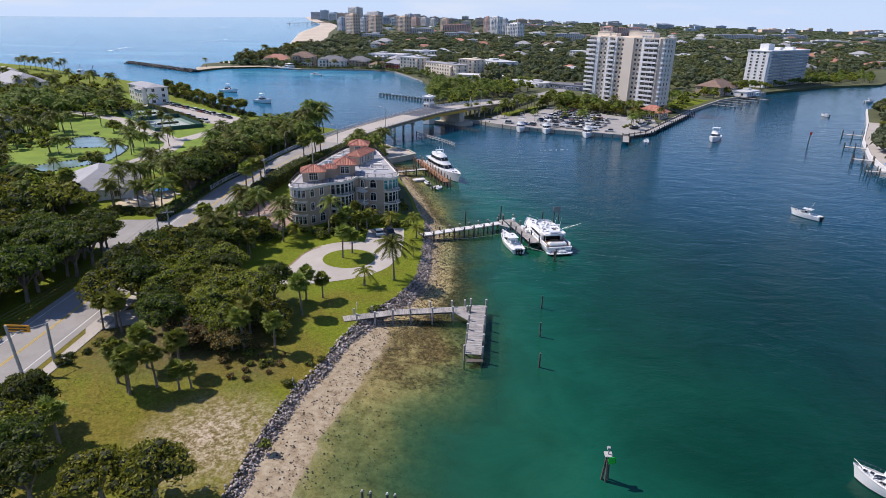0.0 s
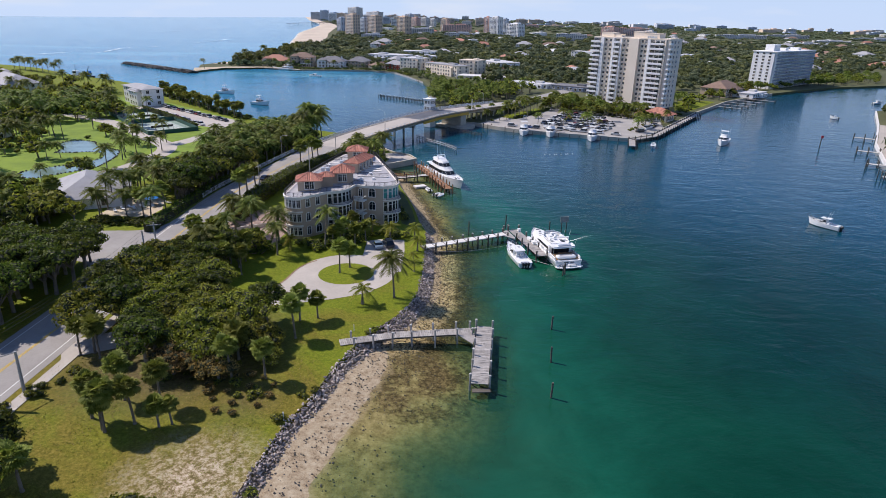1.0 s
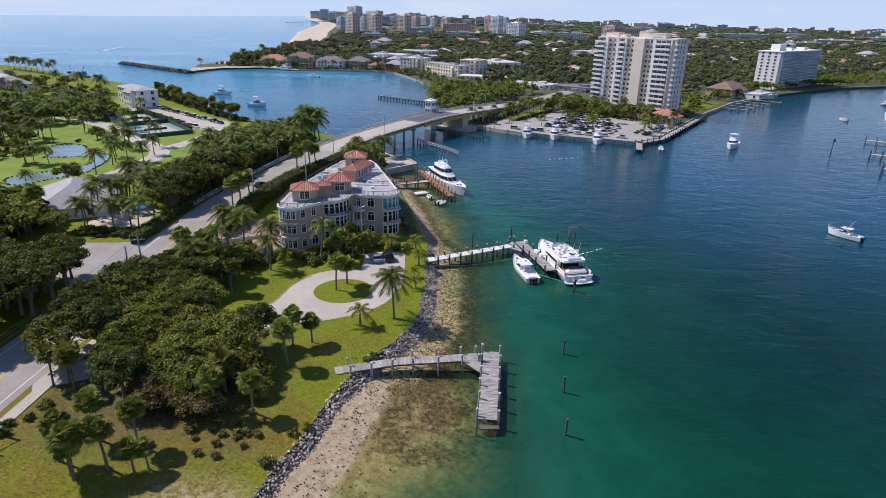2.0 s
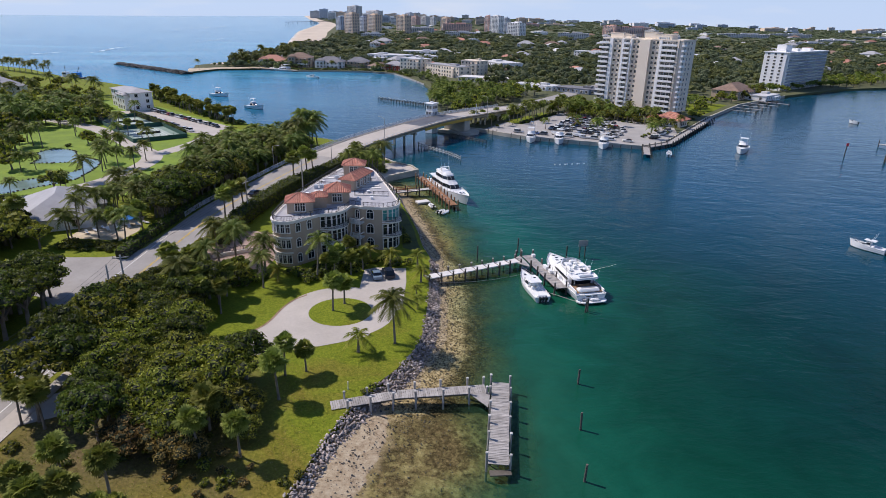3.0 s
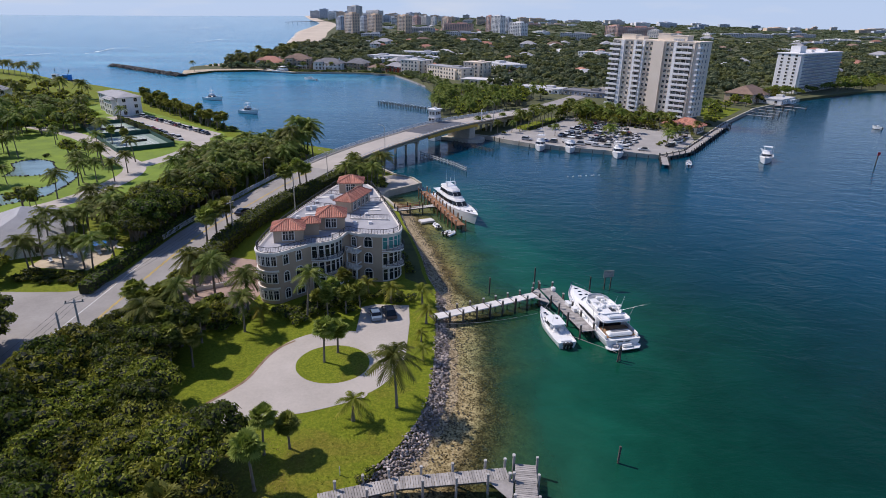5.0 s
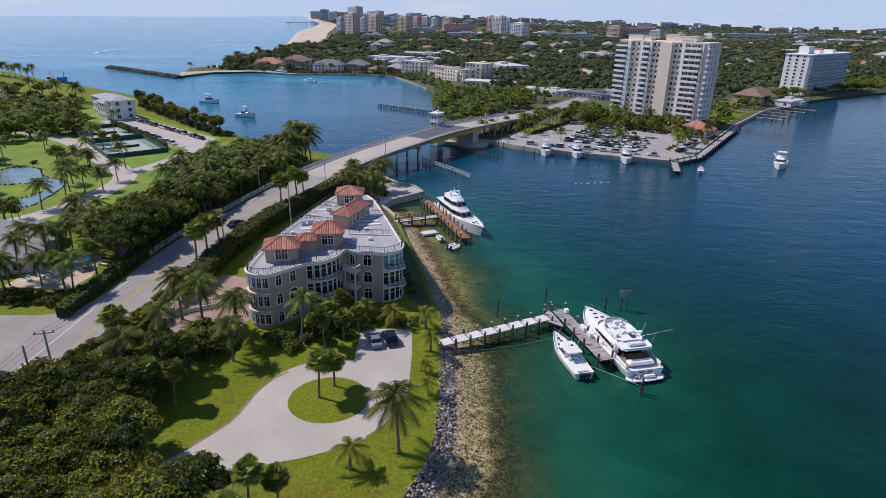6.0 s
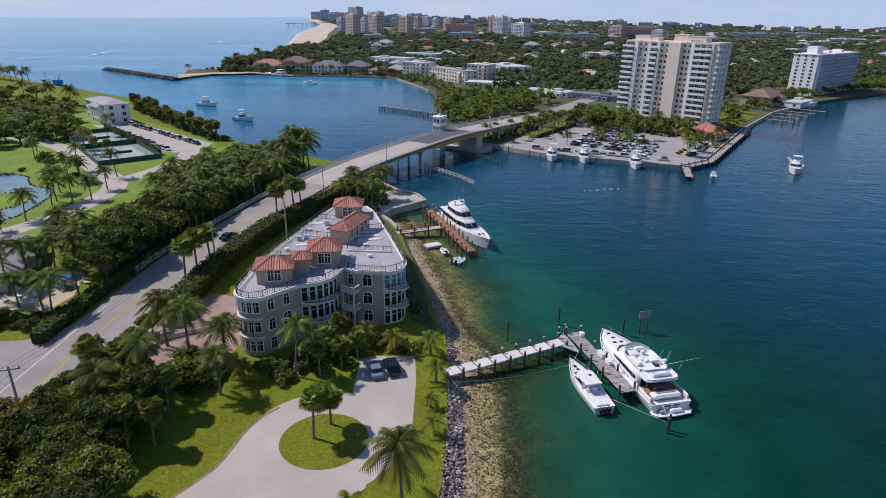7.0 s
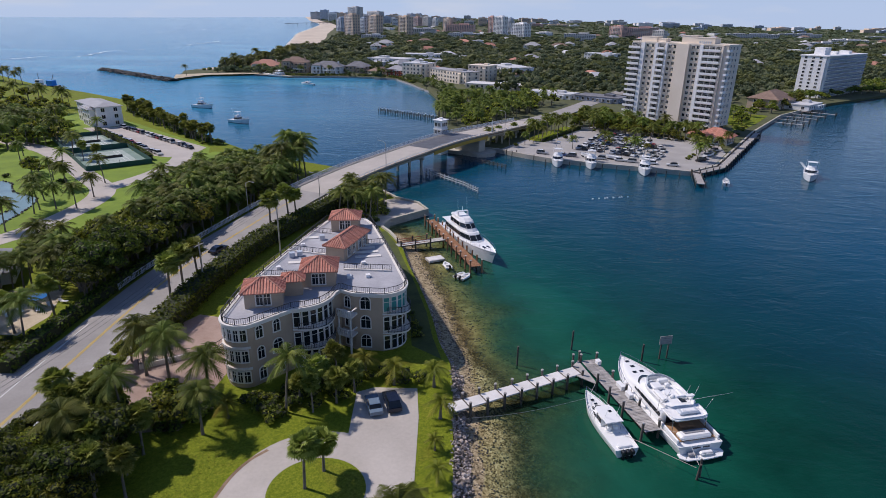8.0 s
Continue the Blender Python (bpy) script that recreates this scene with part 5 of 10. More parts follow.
for x, y, k in ((-122.3, 231.3, coco_a), (-115.0, 238.5, coco_b), (-108.2, 212.0, date_a), (-109.7, 223.0, date_a), (-132.2, 245.2, coco_b), (-116.2, 206.4, coco_a), (-121.5, 218.7, coco_a), (-139.0, 267.7, sabal_a), (-131.0, 263.5, sabal_a),
                (-149.0, 278.0, coco_a), (-145.1, 271.8, coco_b), (-159.4, 263.9, date_a), (-165.3, 274.1, sabal_a), (-155.7, 306.5, coco_b), (-114.0, 192.4, coco_a), (-123.6, 232.6, sabal_a), (-117.0, 209.9, coco_b), (-113.5, 211.4, date_a), (-133.2, 241.2, sabal_b)):
    copy_thing(k, pose(x, y, LAND - 0.03, 0, 0, x * 31))

def tufts(name, label, poly, count, size, leaf, seed, avoid=()):
    """Loose blades and leaves on a lawn, thicker in patches."""
    rg = np.random.default_rng(seed)
    xs, ys = [p[0] for p in poly], [p[1] for p in poly]
    v, f = [], []
    for x, y in zip(rg.uniform(min(xs), max(xs), count), rg.uniform(min(ys), max(ys), count)):
        if noise.noise((x * 0.22, y * 0.22, seed)) < rg.uniform(-0.5, 0.35) or not inside(x, y, poly) or any(inside(x, y, k) for k in avoid):
            continue
        if np.min(np.hypot(drive_in[:, 0] - x, drive_in[:, 1] - y)) < 3.4 or math.hypot(x + 20.7, y - 110.5) < 11.0 or inside(x, y, APRON):
            continue
        a, h, w = rg.uniform(0, 6.28), size * rg.uniform(0.5, 1.4), size * rg.uniform(0.3, 0.9)
        c, q, b0 = math.cos(a), math.sin(a), len(v)
        z = LAND + 0.04
        v += [(x - c * w, y - q * w, z), (x + q * w * 0.4, y - c * w * 0.4, z + h * 0.5), (x + c * w, y + q * w, z + h), (x - q * w * 0.4, y + c * w * 0.4, z + h * 0.4)]
        f.append((b0, b0 + 1, b0 + 2, b0 + 3))
    tagged(raw(name, v, f, M[leaf]), label, "grass", kind="stuff")


SHORE_LAWN = [(-57, 44), (-23.4, 44), (-22, 55), (-20, 62), (-18, 68), (-15.5, 79), (-12, 87), (-8.5, 93), (-6.5, 101), (-6, 124), (-9, 124), (-9.4, 110), (-14, 101), (-22, 98), (-36, 97), (-57, 80)]
tufts("grass_tufts", "rough tufts of green and yellow grass", SHORE_LAWN, 34000, 0.15, "tuft", 71)
tufts("leaf_litter", "fallen brown leaves under the trees", [(-50, 56), (-24, 58), (-18, 72), (-21, 92), (-40, 98), (-56, 90)], 15000, 0.11, "litter", 72)
tufts("grass_tufts", "short bright grass of the house lawn", [(-46, 99), (-38, 99), (-31, 112), (-28, 122), (-36, 124), (-44, 116)], 9000, 0.12, "tuft", 73)

# ---- the house on the point ----
def clean_line(bm, line, z, w, h, closed=False):
    """A rectangular band along a line in the plan, in one piece."""
    ln = np.array(line, float)
    if closed:
        ln = np.vstack([ln, ln[:1]])
    a, b = side_lines(ln, w / 2, w / 2)
    rows = [[bm.verts.new((*p[:2], q)) for p, q in zip(s, np.full(len(ln), zz))] for s, zz in ((a, z), (b, z), (b, z + h), (a, z + h))]
    for i in range(len(ln) - 1):
        for j in range(4):
            r, q = rows[j], rows[(j + 1) % 4]
            bm.faces.new((r[i], r[i + 1], q[i + 1], q[i]))
    for i in (0, len(ln) - 1):
        bm.faces.new([r[i] for r in rows])
    return bm


def tiled_roof(name, w, d, z, rise, parent, pitch=0.42, over=0.45):
    """A hipped roof under rows of barrel tiles with ridge caps."""
    roof = part(name, hip_roof(bmesh.new(), w, d, z, rise, over), M["terracotta"], parent)
    a, b = w / 2 + over, d / 2 + over
    rl, rs = max(0.0, a - b), max(0.0, b - a)
    bm = bmesh.new()
    e = [Vector((-a, -b, z)), Vector((a, -b, z)), Vector((a, b, z)), Vector((-a, b, z))]
    t = [Vector((-rl, -rs, z + rise)), Vector((rl, rs, z + rise))]
    ends = [(t[0], t[1]), (t[1], t[1]), (t[1], t[0]), (t[0], t[0])] if rl >= rs else [(t[0], t[0]), (t[0], t[1]), (t[1], t[1]), (t[1], t[0])]
    for i in range(4):
        p, q = e[i], e[(i + 1) % 4]
        u = (q - p).normalized()
        ln = (q - p).length
        t0, t1 = ends[i]
        up = (t0 - p) - u * (t0 - p).dot(u)
        hgt = up.length
        up.normalize()
        s0, s1 = (t0 - p).dot(u), ln - (t1 - p).dot(u)
        nrm = u.cross(up).normalized()
        s = pitch / 2
        while s < ln:
            h = min(hgt, hgt * s / max(s0, 1e-3), hgt * (ln - s) / max(s1, 1e-3))
            if h > 0.3:
                c0, c1 = p + u * s, p + u * s + up * h
                rows = []
                for c in (c0 - up * 0.05, c1):
                    rows.append([bm.verts.new(c + u * pitch * 0.3 * math.cos(g) + nrm * 0.11 * math.sin(g)) for g in (0, 1.05, 2.09, math.pi)])
                for k in range(3):
                    bm.faces.new((rows[0][k], rows[0][k + 1], rows[1][k + 1], rows[1][k]))
            s += pitch
    part("tiles", bm, M["terracotta_rows"], roof)
    for p, q in ((e[0], t[0]), (e[1], t[1] if rl >= rs else t[0]), (e[2], t[1]), (e[3], t[0] if rl >= rs else t[1]), (t[0], t[1])):
        if (q - p).length > 0.2:
            part("ridge_cap", rod(bmesh.new(), p + Vector((0, 0, 0.05)), q + Vector((0, 0, 0.05)), 0.13, n=6), M["terracotta"], roof)
    return roof


M["terracotta_rows"] = worn("terracotta_barrel_tile", (0.42, 0.13, 0.08), (0.66, 0.33, 0.24), 1.6, 0.85, fine=9.0, vary=0.25, island=True)


def window_meshes(w, h, arched, bars=1):
    """Meshes of a frame, its bars and its pane; they face -y, and stand on the origin."""
    out = []
    n = 9 if arched else 1
    r = w / 2
    def ring(k, grow):
        pts = [(-r - grow, -grow), (r + grow, -grow)]
        if arched:
            pts += [((r + grow) * math.cos(math.pi * i / n), h - r + (r + grow) * math.sin(math.pi * i / n)) for i in range(n + 1)]
        else:
            pts += [(r + grow, h + grow), (-r - grow, h + grow)]
        return pts
    bm = bmesh.new()
    o, i_ = ring(0, 0.16), ring(0, 0)
    for y0, y1, in ((-0.12, 0.05),):
        vo, vi = [bm.verts.new((x, y0, z)) for x, z in o], [bm.verts.new((x, y0, z)) for x, z in i_]
        vo2, vi2 = [bm.verts.new((x, y1, z)) for x, z in o], [bm.verts.new((x, y1, z)) for x, z in i_]
        k = len(o)
        for j in range(k):
            q = (j + 1) % k
            bm.faces.new((vo[j], vo[q], vi[q], vi[j]))
            bm.faces.new((vo[j], vo2[j], vo2[q], vo[q]))
            bm.faces.new((vi[j], vi[q], vi2[q], vi2[j]))
    for j in range(bars):
        box(bm, (-r + w * (j + 1) / (bars + 1), -0.05, h / 2), (0.07, 0.06, h))
    if h > 1.6:
        box(bm, (0, -0.05, h * 0.68), (w, 0.06, 0.07))
    out.append(bm)
    bm = bmesh.new()
    f = bm.faces.new([bm.verts.new((x, -0.02, z)) for x, z in i_])
    g = bmesh.ops.extrude_face_region(bm, geom=[f])
    for q in g["geom"]:
        if isinstance(q, bmesh.types.BMVert):
            q.co.y += 0.05
    out.append(bm)
    made = []
    for bm, nm, mt in zip(out, ("window", "pane"), ("trim", "glass")):
        me = bpy.data.meshes.new(nm)
        bmesh.ops.recalc_face_normals(bm, faces=bm.faces)
        bm.to_mesh(me)
        bm.free()
        me.materials.append(M[mt])
        made.append(me)
    return made


def put_window(parent, meshes, x, y, z, ax, ay, glass=None):
    """ax, ay: the way that the wall faces."""
    rz = math.degrees(math.atan2(ay, ax)) + 90
    w = shared("window", meshes[0], pose(x, y, z, 0, 0, rz), parent)
    p = shared("pane", meshes[1] if glass is None else glass, Matrix(), w)
    return w


def iron_rail(parent, line, z, high=1.0, gap=0.28, name="railing", post=2.2):
    ln = smooth_line([tuple(p) for p in line], 0.6) if len(line) > 2 else np.array(line, float)
    bm = bmesh.new()
    clean_line(bm, ln, z + high, 0.09, 0.07)
    clean_line(bm, ln, z + 0.1, 0.06, 0.05)
    seg = np.r_[0, np.cumsum(np.linalg.norm(np.diff(ln[:, :2], axis=0), axis=1))]
    for s in np.arange(0, seg[-1], gap):
        x, y = np.interp(s, seg, ln[:, 0]), np.interp(s, seg, ln[:, 1])
        wide = 0.10 if abs(s / post - round(s / post)) * post < gap / 2 else 0.035
        box(bm, (x, y, z + high / 2), (wide, wide, high))
    return part(name, bm, M["iron"], parent)


def arc(p, q, bulge, n=9):
    """Points from p to q on a bow that swells to the right of the way from p to q."""
    p, q = np.array(p, float), np.array(q, float)
    d = q - p
    nr = np.array((d[1], -d[0])) / np.linalg.norm(d)
    return [tuple(p + d * t + nr * bulge * 4 * t * (1 - t)) for t in np.linspace(0, 1, n)]


def mansion():
    z0, top, fl = LAND, 11.6, 3.35
    t = thing("mansion", Matrix(), "three-storey beige stucco mansion with red tiled turrets", "house")
    left_bay = [(-34.8 + 3.0 * math.cos(radians(a)), 132.9 + 3.0 * math.sin(radians(a))) for a in range(180, 301, 12)]
    mid_bay = arc((-28.6, 135.4), (-23.4, 141.3), 1.5, 8)
    right_bay = arc((-15.9, 141.0), (-12.7, 146.2), 1.5, 7)
    front = left_bay + mid_bay + [(-22.6, 142.6), (-20.4, 141.4)] + right_bay
    outline = front + [(-16.3, 158), (-21.4, 173.6), (-24, 178), (-30.9, 177), (-32.3, 172.5), (-34.4, 162), (-36.4, 151), (-37.7, 141.5)]
    part("wall", prism(bmesh.new(), outline, z0 - 0.5, top - 0.3), M["stucco"], t)
    part("roof_deck", prism(bmesh.new(), outline, top - 0.3, top - 0.02), M["roofdeck"], t, "pale grey flat roof deck")
    bm = bmesh.new()
    clean_line(bm, outline, top - 0.55, 0.5, 0.35, True)
    clean_line(bm, outline, top - 0.2, 0.75, 0.28, True)
    part("cornice", bm, M["trim"], t, "white moulded cornice")
    for k in (1, 2):
        bm = bmesh.new()
        clean_line(bm, left_bay, z0 + fl * k - 0.35, 0.5, 0.3)
        part("string_course", bm, M["trim"], t, "white band round the bay")
    iron_rail(t, outline + [outline[0]], top, 1.0, 0.3)
    for a, b in (((-36.9, 147), (-29.5, 147.5)), ((-23.5, 150.8), (-15.4, 150.5)), ((-34.9, 159), (-27.0, 157)), ((-23, 162), (-18.2, 163.5)), ((-33.0, 169), (-29, 168))):
        iron_rail(t, [a, b], top, 0.95, 0.3)
    wide, tall, small, bay = window_meshes(1.5, 2.1, True), window_meshes(1.0, 1.9, True), window_meshes(0.95, 1.75, False), window_meshes(0.86, 2.35, False, 0)
    door = window_meshes(0.86, 2.6, False, 0)
    # teal copy of the pane: a reflection painted into the glass colour
    teal = bay[1].copy()
    teal.materials.clear()
    teal.materials.append(M["teal"])
    for f in range(3):
        z = z0 + fl * f
        for a in (193, 211, 229, 247, 265, 283):
            put_window(t, small, -34.8 + 3.0 * math.cos(radians(a)), 132.9 + 3.0 * math.sin(radians(a)), z + 0.9, math.cos(radians(a)), math.sin(radians(a)))
        p, q = np.array(left_bay[-1]), np.array(mid_bay[0])
        d = (q - p) / np.linalg.norm(q - p)
        for s, w in ((0.22, tall), (0.62, wide if f < 2 else tall)):
            c = p + (q - p) * s
            put_window(t, w, *c, z + 0.8, d[1], -d[0])
        for i in range(7):
            a, b = np.array(mid_bay[i]), np.array(mid_bay[i + 1])
            c, d = (a + b) / 2, (b - a) / np.linalg.norm(b - a)
            if i != 6:
                put_window(t, bay if f else door, *c, z + 0.35, d[1], -d[0])
        for i in range(6):
            a, b = np.array(right_bay[i]), np.array(right_bay[i + 1])
            c, d = (a + b) / 2, (b - a) / np.linalg.norm(b - a)
            if i < 5:
                put_window(t, bay, *c, z + 0.35, d[1], -d[0], teal if f == 2 else None)
        put_window(t, wide, -18.6, 141.25, z + 0.7, -0.09, -0.99)
        put_window(t, tall, -21.5, 142.0, z + 0.6, -0.48, -0.88)
        p, q = np.array((-12.9, 147.5)), np.array((-16.3, 158.0))
        d = (q - p) / np.linalg.norm(q - p)
        for s in (0.15, 0.4, 0.65, 0.9):
            put_window(t, wide, *(p + (q - p) * s), z + 0.7, d[1], -d[0])
        p, q = np.array((-36.4, 151.0)), np.array((-34.4, 162.0))
        for s in (0.2, 0.55, 0.9):
            put_window(t, tall, *(p + (q - p) * s), z + 0.8, -0.98, 0.18)
    for f in (1, 2):
        z = z0 + fl * f
        for line, grow in ((mid_bay, 1.15), (right_bay, 1.3)):
            o = arc(line[0], line[-1], 1.5 + grow, 15)
            balcony = part("balcony", prism(bmesh.new(), o + line[::-1][1:-1], z - 0.22, z + 0.05), M["trim"], t, "curved balcony with iron rail")
            iron_rail(balcony, o[1:-1], z + 0.05, 1.0, 0.24)
        b = part("balcony", prism(bmesh.new(), [(-23.0, 140.6), (-20.6, 139.4), (-19.9, 141.2), (-22.4, 142.6)], z - 0.3, z), M["trim"], t, "small white stone balcony")
        bm = bmesh.new()
        clean_line(bm, [(-23.0, 140.7), (-20.7, 139.5), (-20.0, 141.0)], z + 0.85, 0.25, 0.14)
        part("coping", bm, M["trim"], b)
        for s in np.linspace(0, 1, 8):
            part("baluster", rod(bmesh.new(), (-23.0 + 2.3 * s, 140.7 - 1.2 * s, z), (-23.0 + 2.3 * s, 140.7 - 1.2 * s, z + 0.85), 0.09, n=6), M["trim"], b)
    for x, y in ((-22.8, 140.9), (-20.8, 139.8)):
        part("column", rod(bmesh.new(), (x, y, z0), (x, y, z0 + fl - 0.2), 0.18, n=10), M["trim"], t)
        part("column", rod(bmesh.new(), (x, y, z0 + fl), (x, y, z0 + 2 * fl - 0.3), 0.15, n=10), M["trim"], t)
    bm = bmesh.new()
    for x, y, z in ((-30.9, 133.9, 9.3), (-30.7, 133.95, 2.9)):
        rod(bm, (x + 0.05, y, z), (x + 0.12, y - 0.14, z), 0.5, n=8)
    part("medallion", bm, M["trim"], t, "round plaster medallion")
    # turrets
    for x, y, w, d, turn, h, rise in ((-33.1, 137.8, 5.4, 4.6, 12, 2.5, 1.35), (-29.6, 141.1, 2.8, 2.6, 12, 2.5, 0.9), (-26.5, 145.7, 5.2, 5.0, 8, 2.7, 1.6),
                                      (-24.3, 159.0, 3.6, 9.6, -17, 2.6, 1.3), (-26.8, 171.9, 5.4, 4.8, 5, 2.6, 1.3)):
        bm = bmesh.new()
        box(bm, (0, 0, h / 2 - 0.1), (w, d, h + 0.2))
        turret = part("turret", bm, M["stucco"], t, "rooftop turret with a tiled roof")
        turret.matrix_basis = pose(x, y, top, 0, 0, turn)
        bm = bmesh.new()
        box(bm, (0, 0, h - 0.16), (w + 0.25, d + 0.25, 0.22))
        part("eave", bm, M["trim"], turret)
        roof = tiled_roof("roof", w, d, h, rise, turret)
        for sx in (-0.5, 0.5):
            put_window(turret, small, sx * 1.05, -d / 2 - 0.01, 0.5, 0, -1) if w > 3 and d < 6 else None
        if d > 6:
            for sy in (-3, -1, 1.2, 3.2):
                put_window(turret, small, w / 2 + 0.01, sy, 0.5, 1, 0)
    for a, b in (((-36.9, 146.4), (-29.5, 147.0)), ((-23.5, 150.3), (-15.4, 150.0)), ((-34.9, 158.5), (-27.0, 156.5)), ((-23, 161.5), (-18.2, 163.0))):
        bm = bmesh.new()
        clean_line(bm, [a, b], top - 0.02, 0.3, 0.28)
        part("roof_kerb", bm, M["trim"], t)
    # low white strips laid in rows on the roof deck
    for x, y, sx, sy in ((-20.2, 156.5, 4.6, 0.9), (-20.8, 158.6, 4.4, 0.9), (-21.5, 160.6, 4.0, 0.9), (-32.6, 165.5, 3.0, 1.2), (-31.8, 153.0, 3.6, 1.0)):
        bm = bmesh.new()
        box(bm, (x, y, top + 0.06), (sx, sy, 0.16), 12, bevel=0.03)
        part("roof_panel", bm, M["trim"], t)
    for x, y in ((-33.6, 155.5), (-32.4, 156.2), (-30.2, 164.8)):
        bm = bmesh.new()
        box(bm, (x, y, top + 0.45), (0.95, 0.95, 0.9), 15, bevel=0.05)
        part("air_unit", bm, M["rail"], t)
    for x, y in ((-34.5, 150), (-22, 147), (-20.5, 153), (-33, 161), (-19, 147.5)):
        bm = bmesh.new()
        box(bm, (x, y, top + 0.25), (0.7, 0.7, 0.5), 20)
        part("roof_vent", bm, M["white"], t)
    return t


mansion()
# a darker plate over the lawn: shade beside the house is painted in
tagged(plate("ground_bank", [(-11.5, 143), (-6.5, 139), (-8.2, 146), (-9.6, 155), (-12.4, 167), (-15.6, 179), (-18.5, 190), (-22, 199), (-26, 196), (-20.5, 174), (-15.2, 158), (-12.2, 150)], LAND + 0.01, M["bank"]), "grass bank beside the house, coloured dark for its shade", "ground")
rng = np.random.default_rng(91)
plant_stuff("bank_shrubs", "low shrubs along the shaded bank", "shrubs", [bush_a, bush_b], [(np.interp(y, [146, 158, 174, 190], [-10.6, -14.6, -19.6, -23]) + rng.uniform(-0.5, 0.6), y) for y in np.arange(146, 192, 1.9)], rng, 0.5, 0.85)
garden_wall = thing("garden_wall", Matrix(), "low cream wall with dark iron railings by the forecourt", "wall")
bm = bmesh.new()
clean_line(bm, [(-52, 134), (-47, 137), (-42, 140), (-41, 150)], LAND, 0.35, 0.8)
part("wall", bm, M["trim"], garden_wall)
iron_rail(garden_wall, [(-52, 134), (-47, 137), (-42, 140), (-41, 150)], LAND + 0.8, 0.9, 0.3)
quay = thing("seawall", Matrix(), "grey concrete seawall round the paved point", "seawall", kind="structure")
bm = bmesh.new()
clean_line(bm, [(-17.5, 190), (-20.8, 197.7), (-23.3, 201.8), (-21.9, 207.3), (-12.3, 217.1), (-15.3, 223.5), (-22.2, 228.5), (-30, 240)], -2.0, 0.7, 4.0)
part("wall", bm, M["bridgeconc"], quay)
tagged(plate("terrace", [(-22.9, 202), (-21.6, 207.6), (-12.6, 217.2), (-15.4, 223.2), (-22.5, 228), (-28, 224), (-28, 205)], LAND + 0.05, M["concrete"]), "pale paved terrace on the point", "terrace")

# ---- the bridge ----
def along(line, s0, s1, step):
    seg = np.r_[0, np.cumsum(np.linalg.norm(np.diff(line[:, :2], axis=0), axis=1))]
    for s in np.arange(s0, min(s1, seg[-1]), step):
        p = [np.interp(s, seg, line[:, k]) for k in range(3)]
        q = [np.interp(min(s + 0.5, seg[-1]), seg, line[:, k]) for k in range(3)]
        o = [np.interp(max(s - 0.5, 0), seg, line[:, k]) for k in range(3)]
        yield p, math.degrees(math.atan2(q[1] - o[1], q[0] - o[0]))


def box_mesh(name, s, mat, bevel=0.02, c=(0, 0, 0)):
    bm = bmesh.new()
    box(bm, c, s, bevel=bevel)
    me = bpy.data.meshes.new(name)
    bm.to_mesh(me)
    bm.free()
    me.materials.append(mat)
    return me


def rod_mesh(name, r, h, mat, n=8, top=None):
    bm = bmesh.new()
    rod(bm, (0, 0, 0), (0, 0, h), r, r * 0.93, n)
    me = bpy.data.meshes.new(name)
    bm.to_mesh(me)
    bm.free()
    me.materials.append(mat)
    return me


